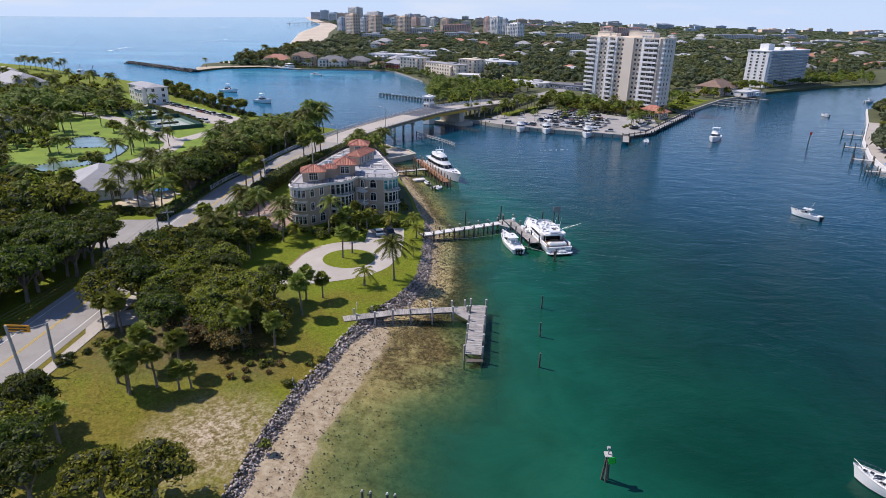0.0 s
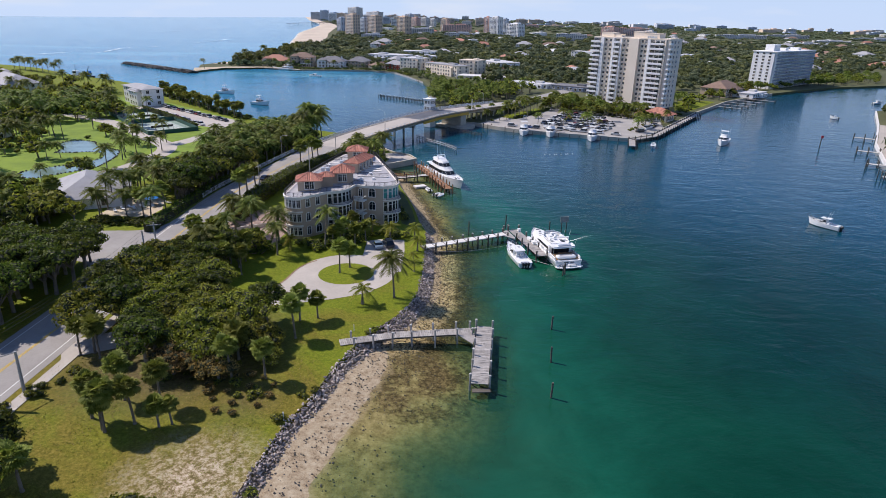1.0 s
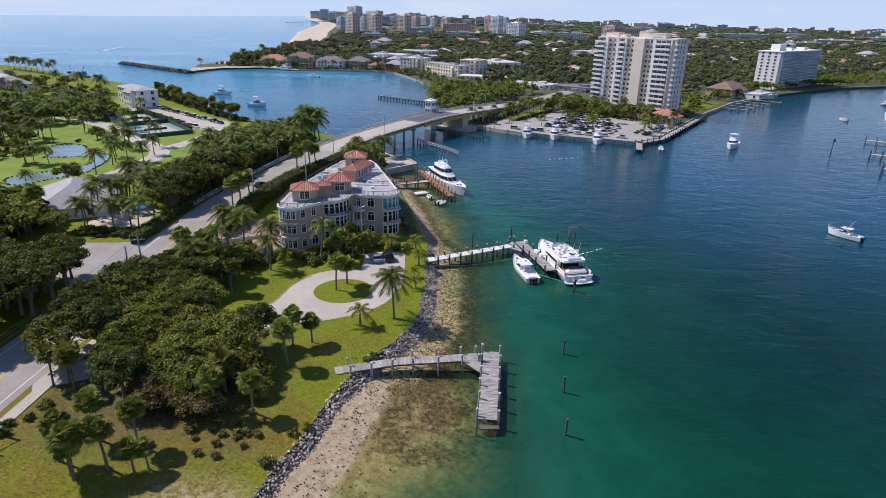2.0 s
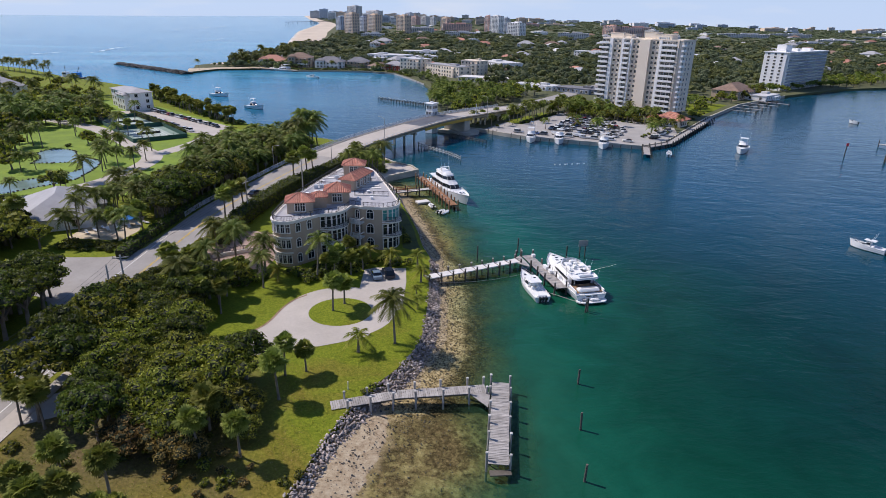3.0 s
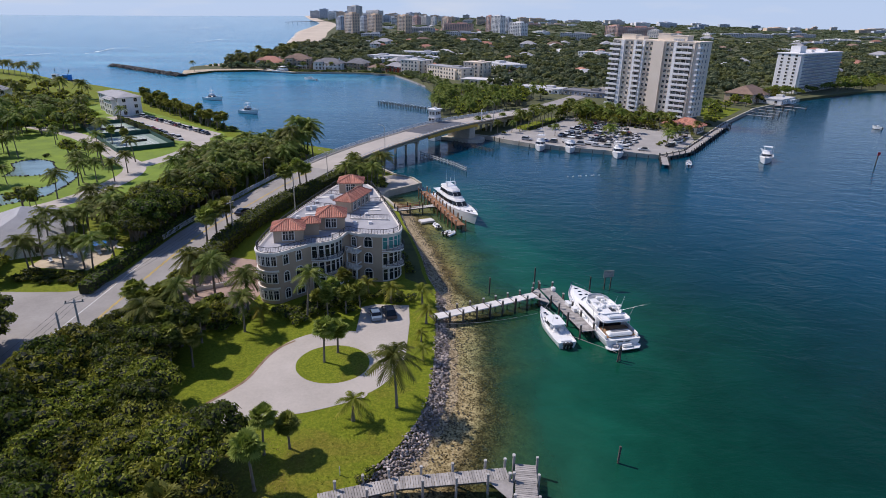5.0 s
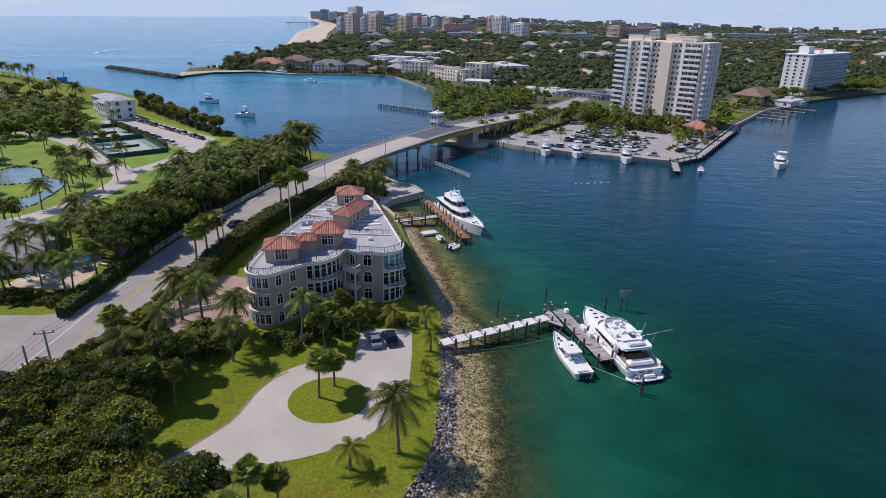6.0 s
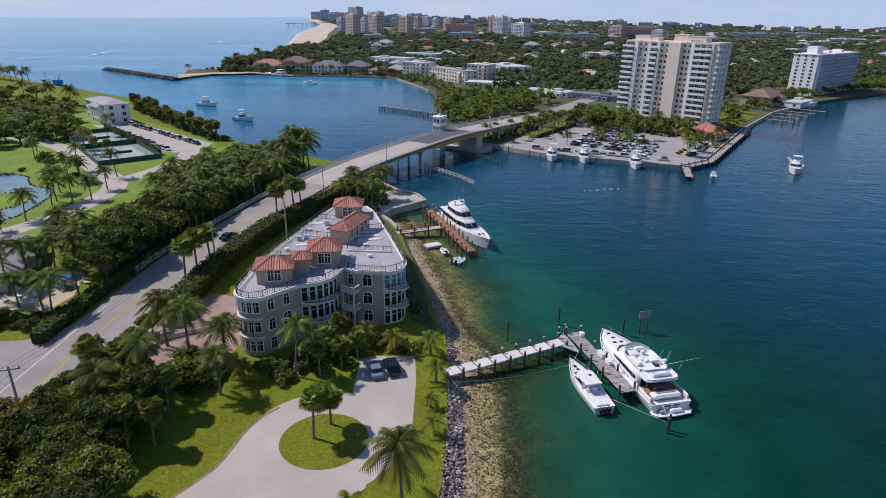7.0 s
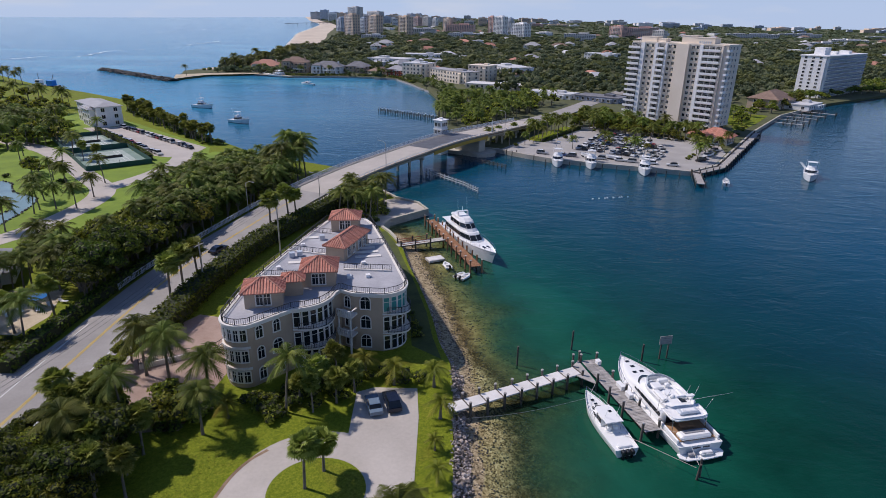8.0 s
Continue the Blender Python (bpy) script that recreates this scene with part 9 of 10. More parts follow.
park_row((30.0, 295), (76, 277.5), 14, 68, (1, 4, 7, 10, 12))
park_row((90, 287), (103, 306), 7, -55, (2,))
for x, y in ((47, 290), (56, 287), (68, 283)):
    tr = thing("boat_on_trailer", pose(x, y, LAND + 0.5, 0, 0, 60), "white boat stored on a trailer", "boat", "stored boats")
    hull_mesh(6.0, 2.2, 0.9, "gel", tr)


def restaurant():
    t = thing("restaurant", pose(111.0, 326.5, LAND, 0, 0, -42), "low waterside pavilion with a red tiled hip roof", "pavilion")
    bm = bmesh.new()
    box(bm, (0, 0, 1.7), (13, 9.5, 3.4))
    wall = part("wall", bm, M["cream"], t)
    w = window_meshes(1.7, 1.9, False)
    for k in (-4.6, -2.3, 0, 2.3, 4.6):
        put_window(wall, w, k, -4.75, 0.7, 0, -1)
    for k in (-2.5, 0, 2.5):
        put_window(wall, w, 6.5, k, 0.7, 1, 0)
    tiled_roof("roof", 13, 9.5, 3.4, 3.2, t, 0.6, 1.2)
    bm = bmesh.new()
    box(bm, (-9.5, 2, 1.4), (6, 7, 2.8))
    wing = part("wing", bm, M["cream"], t)
    part("roof", hip_roof(bmesh.new(), 6, 7, 2.8, 1.6, 0.6), M["terracotta"], wing).matrix_basis = pose(-9.5, 2, 0)


restaurant()
tagged(plate("lawn_marina", [(26, 326), (34, 319), (58, 356), (50, 362)], LAND + 0.06, M["lawn"]), "strip of lawn by the marina", "lawn")
hedge(41, [(33.5, 320.5), (45, 338), (56.5, 356)], 1.4, 1.3, "clipped hedge beside the marina lawn")
rng = np.random.default_rng(44)
plant([coco_a, coco_b, sabal_a], [(28 + 2.4 * i, 322 + 3.6 * i) for i in range(10)], rng, 0.8, 1.05)
plant([coco_a, coco_b, sabal_a, green_b], spread_out(rng, [(50, 350), (66, 346), (88, 330), (103, 322), (108, 338), (88, 362), (82, 378), (68, 392), (58, 370)], 5.0), rng, 0.75, 1.05)
plant([bush_b, young, green_b], spread_out(rng, [(60, 352), (86, 334), (100, 324), (104, 336), (84, 368), (70, 384)], 4.6), rng, 0.6, 0.9)
plant([young, sabal_b, bush_b], spread_out(rng, [(50, 315), (80, 295), (86, 305), (58, 325)], 10.0), rng, 0.8, 1.2)
plant([coco_a, sabal_a, bush_b], [(88, 293), (91, 297), (93.5, 301), (97, 306), (86, 290), (102, 311), (104, 314), (120, 330), (124, 336)], rng, 0.75, 0.95)
plant([green_b, bush_b, bush_a], spread_out(rng, [(118, 326), (136, 356), (150, 374), (142, 380), (128, 350)], 4.5), rng, 0.5, 0.8)
GREEN = [(140, 362), (158, 386), (176, 412), (160, 424), (138, 392)]
tagged(plate("lawn_tower", GREEN, LAND + 0.05, M["lawn"]), "lawn beside the tower", "lawn")
plant([coco_a, sabal_a, green_b], spread_out(rng, [(172, 408), (186, 422), (240, 476), (232, 490), (200, 460), (176, 436)], 9), rng, 0.8, 1.1)
plant([coco_a, coco_b, date_a], [(18, 309), (25, 313.5), (33, 320), (41, 327), (49, 334), (10, 312), (14, 322), (22, 334), (30, 342), (40, 350), (44, 306), (56, 300), (66, 293), (88, 286), (95, 296), (104, 306), (112, 316), (62, 318), (72, 312), (80, 320)], rng, 0.7, 1.0)
plant([bush_b, bush_a, young], [(21, 311), (29, 317), (37, 323.5), (45, 330.5), (12, 317), (18, 328), (26, 338), (36, 347), (92, 291), (100, 301), (108, 311), (59, 316), (68, 314)], rng, 0.7, 1.1)
plant_stuff("bank_trees", "trees and palms along the far bank", "trees", [light_tree, coco_a, light_tree], spread_out(rng, [(128, 362), (150, 384), (168, 412), (150, 420), (128, 392)], 7.5) + spread_out(rng, [(196, 440), (244, 484), (320, 540), (390, 572), (440, 650), (400, 640), (300, 565), (206, 470)], 9.0), rng, 0.6, 1.0)
PALM_PARK = [(-14, 372), (-16, 414), (-16, 452), (4, 462), (40, 470), (62, 452), (50, 430), (34, 398), (22, 372), (8, 346), (-4, 352)]
plant_stuff("bridge_palms", "grove of tall palms beyond the bridge", "palms", [coco_b, light_tree, coco_a, light_tree, date_a], spread_out(rng, PALM_PARK, 6.6), rng, 0.75, 1.2)


# ---- the far shore and the town ----
def villa(name, m, w, d, floors, wall, roof, label, hip=True, group="houses across the inlet", plain=False, pitch=0.26):
    t = thing(name, m, label, "house", group)
    h = floors * 3.1
    bm = bmesh.new()
    box(bm, (0, 0, h / 2), (w, d, h))
    box(bm, (w * 0.18, -d / 2 - 1.0, h * 0.42), (w * 0.4, 2.2, h * 0.84))
    body = part("wall", bm, M[wall], t)
    win = window_meshes(1.5, 1.6, False)
    if plain:
        bm = bmesh.new()
        for f in range(floors):
            for k in range(int(w / 4)):
                box(bm, (-w / 2 + w * (k + 0.5) / int(w / 4), 0, f * 3.1 + 1.6), (1.5, d + 0.1, 1.5))
            for k in (-0.25, 0.25):
                box(bm, (0, d * k, f * 3.1 + 1.6), (w + 0.1, 1.5, 1.5))
        part("window_glass", bm, M["dullglass"], body)
    for f in range(0 if plain else floors):
        for k in range(max(2, int(w / 3.6))):
            x = -w / 2 + w * (k + 0.5) / max(2, int(w / 3.6))
            y = -d / 2 - (2.1 if abs(x - w * 0.18) < w * 0.2 else 0)
            put_window(body, win, x, y, f * 3.1 + 0.8, 0, -1)
        for k in (-0.25, 0.25):
            put_window(body, win, -w / 2, d * k, f * 3.1 + 0.8, -1, 0)
            put_window(body, win, w / 2, d * k, f * 3.1 + 0.8, 1, 0)
    if hip and floors > 1 and not plain and "by the water" in label:
        # a taller wing, a colonnade with a balcony, and a chimney
        bm = bmesh.new()
        box(bm, (-w * 0.3, -d * 0.36, h / 2 + 0.6), (w * 0.3, d * 0.5, h + 1.2))
        wing = part("wing", bm, M[wall], t)
        part("roof", hip_roof(bmesh.new(), w * 0.3, d * 0.5, h + 1.2, 2.4, 0.6), M[roof], wing).matrix_basis = pose(-w * 0.3, -d * 0.36, 0)
        for f in range(floors):
            for k in (-0.36, -0.24):
                put_window(wing, win, w * k, -d * 0.61 - 0.02, f * 3.1 + 1.0, 0, -1)
        bm = bmesh.new()
        box(bm, (w * 0.18, -d / 2 - 3.0, 3.0), (w * 0.44, 2.6, 0.3))
        balcony = part("balcony", bm, M["white"], t, "white balcony on columns")
        for k in np.linspace(-0.02, 0.38, 6):
            part("column", rod(bmesh.new(), (w * k, -d / 2 - 4.1, 0), (w * k, -d / 2 - 4.1, 3.0), 0.22), M["white"], balcony)
        bm = bmesh.new()
        box(bm, (w * 0.18, -d / 2 - 4.2, 3.7), (w * 0.44, 0.12, 0.9))
        part("balustrade", bm, M["white"], balcony)
        bm = bmesh.new()
        box(bm, (w * 0.34, d * 0.1, h + 2.2), (1.3, 1.0, 4.4))
        part("chimney", bm, M[wall], t)
    if hip:
        part("roof", hip_roof(bmesh.new(), w, d, h, min(w, d) * pitch, 0.7), M[roof], t)
        bm = bmesh.new()
        hip_roof(bm, w * 0.4, 3.0, h * 0.86, 1.2, 0.5)
        part("porch_roof", bm, M[roof], t).matrix_basis = pose(w * 0.18, -d / 2 - 0.8, 0)
    else:
        bm = bmesh.new()
        box(bm, (0, 0, h + 0.2), (w + 0.6, d + 0.6, 0.5))
        box(bm, (w * 0.2, 0, h + 1.1), (w * 0.2, d * 0.3, 1.4))
        part("roof", bm, M[roof], t)
    return t


# glass of far buildings, with the haze mixed into its grey
M["dullglass"] = paint("hazy_window_bands", (0.13, 0.15, 0.18), 0.35)
M["slate"] = worn("dark_slate_roof", (0.13, 0.13, 0.14), (0.24, 0.24, 0.25), 0.3, 0.8, fine=2.0)
M["brownroof"] = worn("brown_shingle_roof", (0.17, 0.11, 0.08), (0.29, 0.20, 0.15), 0.3, 0.85, fine=2.0)
M["paleroof"] = worn("white_flat_roof", (0.5, 0.5, 0.5), (0.64, 0.64, 0.63), 0.2, 0.7, fine=2.0)
villa("villa", pose(-186.3, 652.1, LAND, 0, 0, 6), 26, 18, 2, "cream", "terracotta", "cream villa with a terracotta roof by the water")
villa("villa", pose(-156.9, 647.6, LAND, 0, 0, 4), 24, 18, 3, "stucco", "brownroof", "beige villa with a brown hip roof by the water")
villa("villa", pose(-125.5, 643.1, LAND, 0, 0, -4), 28, 18, 2, "white", "slate", "white villa with a dark slate roof by the water")
villa("villa", pose(-99.0, 652.8, LAND, 0, 0, 0), 22, 16, 2, "stucco", "slate", "low house with a broad grey roof")
villa("boathouse", pose(-58.8, 623.8, LAND, 0, 0, -6), 16, 12, 2, "redwood", "greyroof", "red-brown boathouse with a pale roof")
villa("condominium", pose(-37.7, 611.4, LAND, 0, 0, -30), 24, 18, 4, "creamlight", "paleroof", "cream four-storey condominium with dark balconies", False)
villa("condominium", pose(-6.7, 580.5, LAND, 0, 0, -52), 50, 14, 3, "creamlight", "greyroof", "long cream three-storey condominium", False)
villa("condominium", pose(18.0, 598.4, LAND, 0, 0, -30), 20, 16, 4, "creamlight", "creamlight", "cream block behind the condominium", False)
villa("shop", pose(27.2, 535.3, LAND, 0, 0, -20), 46, 18, 1, "creamlight", "palecon", "low cream building with a flat roof", False)
villa("shop", pose(62, 486, LAND, 0, 0, -36), 34, 14, 1, "white", "paleroof", "low shop with a white roof", False)
villa("shop", pose(92, 468, LAND, 0, 0, -36), 30, 16, 1, "bluegrey", "slate", "low blue-grey shop with a dark flat roof", False)
villa("shop", pose(120, 440, LAND, 0, 0, 56), 26, 14, 1, "white", "greyroof", "low shop with a grey roof", False)
villa("clubhouse", pose(196, 452, LAND, 0, 0, 46), 30, 18, 2, "stucco", "brownroof", "house with a broad brown roof behind the tower")
villa("boatyard_shed", pose(215, 448, LAND, 0, 0, 44), 24, 14, 1, "white", "paleroof", "long white shed by the boat docks", False)
for a, b in (((-170.6, 617.3), (-103.5, 620.4)), ((-73.2, 613.9), (-51.0, 601.4)), ((-37.3, 568.7), (-29.4, 553.4)), ((-25.4, 548.2), (-13.4, 537.9)), ((-19.6, 527.9), (-31.9, 521.9))):
    d = thing("private_dock", Matrix(), "low pale private dock on piles", "dock", "private docks")
    bm = bmesh.new()
    clean_line(bm, [a, b], 0.9, 2.4, 0.25)
    part("deck", bm, M["palewood"], d)
    n = int(np.hypot(b[0] - a[0], b[1] - a[1]) / 5) + 2
    for i in range(n):
        x, y = off(a, b, i / (n - 1), 1.4)
        shared("timber_post", pile_mesh(0.2, 4.9, "darkwood"), pose(x, y, -2.5), d)

far_quay = thing("seawall", Matrix(), "weathered timber seawall along the villas across the inlet", "seawall", kind="structure")
bm = bmesh.new()
clean_line(bm, [(-189.5, 621), (-148, 603), (-115, 611), (-79, 609), (-56.5, 596), (-39.5, 553), (-24.5, 509), (-17.5, 470), (-16.3, 414), (-12, 374)], -2.0, 0.5, 3.35)
part("wall", bm, M["greywood"], far_quay)
rng = np.random.default_rng(76)
plant_stuff("quay_shrubs", "hedges and shrubs along the far seawall", "shrubs", [bush_a, bush_b, bush_a], [(np.interp(s, [0, 0.25, 0.45, 0.62, 0.75, 1], [-186, -148, -115, -79, -57, -40]) + rng.uniform(-1, 3), np.interp(s, [0, 0.25, 0.45, 0.62, 0.75, 1], [626, 609, 617, 616, 602, 560]) + rng.uniform(-1, 5)) for s in np.linspace(0, 1, 90)], rng, 0.8, 1.6)
rng = np.random.default_rng(77)
houses = [villa("house", pose(120, 620, LAND, 0, 0, 20), 20, 14, 1, "white", "paleroof", "suburban house with a white roof among trees", group="suburban houses", plain=True),
          villa("house", pose(210, 640, LAND, 0, 0, -10), 22, 14, 1, "cream", "terracotta", "suburban house with a terracotta roof among trees", group="suburban houses", plain=True),
          villa("house", pose(50, 640, LAND, 0, 0, -30), 24, 16, 1, "cream", "brownroof", "suburban house with a brown roof among trees", group="suburban houses", plain=True),
          villa("house", pose(-60, 690, LAND, 0, 0, 40), 22, 16, 2, "white", "greyroof", "suburban house with a grey roof among trees", group="suburban houses", plain=True),
          villa("house", pose(-40, 760, LAND, 0, 0, 10), 36, 20, 2, "white", "paleroof", "low apartment house with a white flat roof", False, group="suburban houses", plain=True)]
for _ in range(125):
    y = 640 + 1900 * rng.random() ** 1.35
    x = rng.uniform(-0.12 * y - 10, 0.72 * y)
    if inside(x, y, SOUTH) and not (x < -90 and y < 720):
        copy_thing(houses[int(rng.integers(5))], pose(x, y, LAND + float(rise(x, y)), 0, 0, rng.uniform(0, 360)) @ Matrix.Scale(rng.uniform(0.8, 1.3), 4))


def block(v, f, c, size):
    """Adds a plain box to vertex and face lists."""
    k, (x, y, z), (a, b, d) = len(v), c, (size[0] / 2, size[1] / 2, size[2] / 2)
    v += [(x + i * a, y + j * b, z + q * d) for q in (-1, 1) for i, j in ((-1, -1), (1, -1), (1, 1), (-1, 1))]
    f += [(k, k + 3, k + 2, k + 1), (k + 4, k + 5, k + 6, k + 7)] + [(k + i, k + (i + 1) % 4, k + 4 + (i + 1) % 4, k + 4 + i) for i in range(4)]


def high_rise(x, y, wide, h, wall, label, turn=-48, fine=True):
    """A far block, set on the plain: rows of windows between piers on each face, slabs, a parapet and roof houses."""
    t = thing("high_rise", pose(x, y, LAND + float(rise(x, y)) - 0.2, 0, 0, turn), label, "apartment building", "distant towers")
    w, d = wide * 0.88, wide * 0.52 if wide < 60 else 26.0
    if turn > -40:
        w, d = wide * 0.96, min(wide * 0.4, 22.0)
    v, f = [], []
    block(v, f, (0, 0, h / 2), (w, d, h))
    for sx in (-1, 1):
        block(v, f, (sx * w * 0.5, 0, h / 2), (1.2, d + 1.2, h + 0.6))
    body = raw("wall", v, f, M[wall], t)
    k = max(3, int(h / 3.1))
    v, f = [], []
    cols, side = (max(3, int(w / 5.0)), max(2, int(d / 5.0))) if fine else (2, 1)
    for i in range(k):
        z = h * (i + 0.55) / k
        for j in range(cols):
            block(v, f, (-w / 2 + w * (j + 0.5) / cols, 0, z), (w / cols * 0.55, d + 0.5, h / k * 0.52))
        for j in range(side):
            block(v, f, (0, -d / 2 + d * (j + 0.5) / side, z), (w + 1.5, d / side * 0.5, h / k * 0.52))
    raw("windows_rest", v, f, M["dullglass"], body)["kind"] = "stuff"
    if h > 24:
        v, f = [], []
        for i in range(1, k):
            block(v, f, (0, -d / 2 - 0.7, h * i / k), (w * 0.5, 1.4, 0.5))
        raw("balconies_rest", v, f, M["white"], body)["kind"] = "stuff"
    v, f = [], []
    block(v, f, (w * 0.12, 0, h + 1.6), (w * 0.34, d * 0.55, 3.2))
    block(v, f, (-w * 0.25, 0, h + 0.8), (w * 0.2, d * 0.4, 1.6))
    raw("roof_house", v, f, M[wall], body)


M["tan"] = worn("tan_stucco", (0.66, 0.50, 0.36), (0.78, 0.63, 0.48), 0.05, 0.9, fine=1.0, relief=0)
M["pinkwall"] = worn("pink_stucco", (0.64, 0.40, 0.33), (0.76, 0.52, 0.43), 0.05, 0.9, fine=1.0, relief=0)
M["bluewall"] = worn("pale_blue_grey_wall", (0.42, 0.48, 0.56), (0.55, 0.60, 0.67), 0.05, 0.9, fine=1.0, relief=0)
TAN, PALE, PINK = "tan distant apartment tower with rows of windows", "pale grey distant apartment tower", "pink distant apartment block"
for x, y, wide, h, wall, label in ((-245, 1520, 37, 49, "tan", TAN), (-240, 1671, 24, 40, "bluewall", PALE), (-206, 1633, 38, 46, "tan", TAN), (-134, 1664, 39, 45, "tan", TAN),
                                   (-342, 1905, 27, 36, "bluewall", PALE), (-364, 2320, 63, 67, "palecon", PALE), (-332, 2627, 92, 52, "palecon", PALE), (-221, 3064, 41, 43, "bluewall", PALE),
                                   (-153, 2439, 39, 35, "pinkwall", PINK), (-121, 2517, 39, 35, "palecon", PALE), (-92, 2631, 25, 31, "white", PALE), (-31, 1976, 29, 39, "tan", TAN),
                                   (92, 1843, 19, 47, "pinkwall", PINK), (114, 1798, 37, 48, "white", "white distant tower with striped balconies"), (150, 1926, 18, 43, "bluewall", PALE),
                                   (150, 1594, 45, 35, "white", "white distant apartment block"), (441, 1829, 46, 30, "pinkwall", PINK), (512, 1687, 34, 24, "palecon", PALE)):
    high_rise(x, y, wide, h, wall, label)
for x, y, wide, h, wall, label in ((6, 1948, 88, 23, "pinkwall", PINK), (504, 1831, 96, 28, "pinkwall", PINK), (-174, 1348, 47, 12, "paleroof", "long low white building"), (-89, 1714, 60, 16, "paleroof", "long low white building"),
                                   (12, 1578, 75, 11, "paleroof", "long low white building"), (281, 1537, 73, 16, "palecon", "long low grey building"), (340, 2827, 54, 14, "pinkwall", PINK), (504, 3362, 30, 26, "palecon", PALE),
                                   (601, 2326, 120, 14, "palecon", "long low grey building"), (943, 2118, 160, 12, "paleroof", "long low white building"), (1200, 2317, 140, 12, "paleroof", "long low white building"),
                                   (1452, 2212, 160, 10, "paleroof", "long low white building"), (820, 1500, 60, 9, "paleroof", "long low white building"), (1010, 1720, 90, 10, "palecon", "long low grey building")):
    high_rise(x, y, wide, h, wall, label, -14)
WALLS = ("palecon", "bluewall", "white", "tan")
skyline = {k: ([], []) for k in WALLS + ("dullglass",)}
far_blocks = [(-846, 3869, 58, 41), (-726, 3542, 45, 53), (-648, 3362, 41, 39), (-645, 3583, 53, 39)]
for i in range(60):
    y = rng.uniform(2500, 4500)
    far_blocks.append((np.interp(y, [1789, 2694, 3505, 4900], [-426, -563, -785, -1150]) + 150 + abs(rng.normal()) * 300, y, rng.uniform(25, 60), rng.uniform(14, 40)))
for i in range(60):
    y = rng.uniform(3000, 4700)
    far_blocks.append((rng.uniform(-0.05, 0.68) * y, y, rng.uniform(25, 100), rng.uniform(8, 26)))
for i, (x, y, wide, h) in enumerate(far_blocks):
    z = LAND + float(rise(x, y))
    v, f = skyline[WALLS[i % 4]]
    block(v, f, (x, y, z + h / 2), (wide, wide * 0.5, h))
    block(v, f, (x + wide * 0.1, y, z + h + 1.5), (wide * 0.3, wide * 0.3, 3.0))
    v, f = skyline["dullglass"]
    for k in range(int(h / 5)):
        block(v, f, (x, y, z + 5 * k + 3.0), (wide * 0.9, wide * 0.5 + 0.6, 1.8))
for k, (v, f) in skyline.items():
    tagged(raw("skyline_blocks", v, f, M[k]), "faint distant blocks along the skyline", "buildings", kind="stuff")


# the long fishing pier on the ocean beach
ocean_pier = thing("fishing_pier", Matrix(), "long dark fishing pier on the ocean beach", "pier")
pa, pb = np.array((-700.0, 2640.0)), np.array((-545.0, 2935.0))
pz = [float(rise(*p)) for p in (pa, pb)]
raw("deck", [(*(p + np.array((dx, 0))), z + h) for p, z in ((pa, pz[0]), (pb, pz[1])) for dx in (-4, 4) for h in (5.0, 6.4)],
    [(0, 1, 3, 2), (4, 6, 7, 5), (1, 5, 7, 3), (0, 2, 6, 4), (0, 4, 5, 1), (2, 3, 7, 6)], M["darkwood"], ocean_pier)
for i in range(12):
    p = pa + (pb - pa) * (i + 0.5) / 12
    part("timber_post", rod(bmesh.new(), (*p, float(rise(*p)) - 2), (*p, float(rise(*p)) + 5.2), 0.8, n=6), M["darkwood"], ocean_pier)


# far woods
def far_tree(seed, leaf, n=6, per=9, size=0.85):
    rg = np.random.default_rng(seed)
    t = new("wood_clump")
    blobs = [(rg.normal() * 2.0, rg.normal() * 2.0, 3.2 + rg.uniform(-0.9, 1.6), rg.uniform(1.5, 2.4)) for _ in range(n)]
    v, f = leaf_cloud(rg, blobs, per, size, 0.7)
    raw("leaves", v, f, leaf, t)
    bm = core_mesh(bmesh.new(), rg, blobs, 0.95)
    part("inner", bm, leaf, t)
    return t


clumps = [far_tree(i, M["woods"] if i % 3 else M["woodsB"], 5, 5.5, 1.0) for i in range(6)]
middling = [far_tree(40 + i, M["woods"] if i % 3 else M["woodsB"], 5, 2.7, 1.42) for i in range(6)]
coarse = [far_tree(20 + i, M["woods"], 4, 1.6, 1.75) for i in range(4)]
bpy.context.view_layer.update()


def wood_places(y0, y1, gap, wide=0.80):
    out, y = [], y0
    while y < y1:
        x = max(-1000, -0.30 * y - 60)
        while x < wide * y + 40:
            p = (x + rng.uniform(-0.45, 0.45) * gap, y + rng.uniform(-0.45, 0.45) * gap)
            if inside(*p, SOUTH_WOOD) and rng.random() < 0.93:
                out.append(p)
            x += gap
        y += gap * 0.9
    return out


SOUTH_WOOD = [(-190, 668), (-150, 660), (-100, 655), (-40, 650), (20, 640), (40, 560), (30, 500), (66, 500), (100, 492), (135, 470), (150, 440), (190, 476), (250, 530), (330, 590), (400, 640), (520, 760), (800, 1010), (1500, 1400), (4900, 2450), (4900, 4850),
              (-1050, 4850), (-730, 3505), (-500, 2694), (-400, 2290), (-325, 1789), (-240, 1300), (-222, 1067), (-222, 900), (-215, 760)]
NEARW, MIDW, FARW = wood_places(470, 820, 13.0), wood_places(820, 1600, 27), wood_places(1600, 4800, 84)
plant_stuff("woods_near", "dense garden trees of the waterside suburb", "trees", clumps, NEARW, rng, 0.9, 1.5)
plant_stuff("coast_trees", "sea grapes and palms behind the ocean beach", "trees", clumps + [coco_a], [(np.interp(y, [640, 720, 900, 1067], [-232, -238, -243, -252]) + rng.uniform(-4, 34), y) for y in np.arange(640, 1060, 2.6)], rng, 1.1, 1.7)
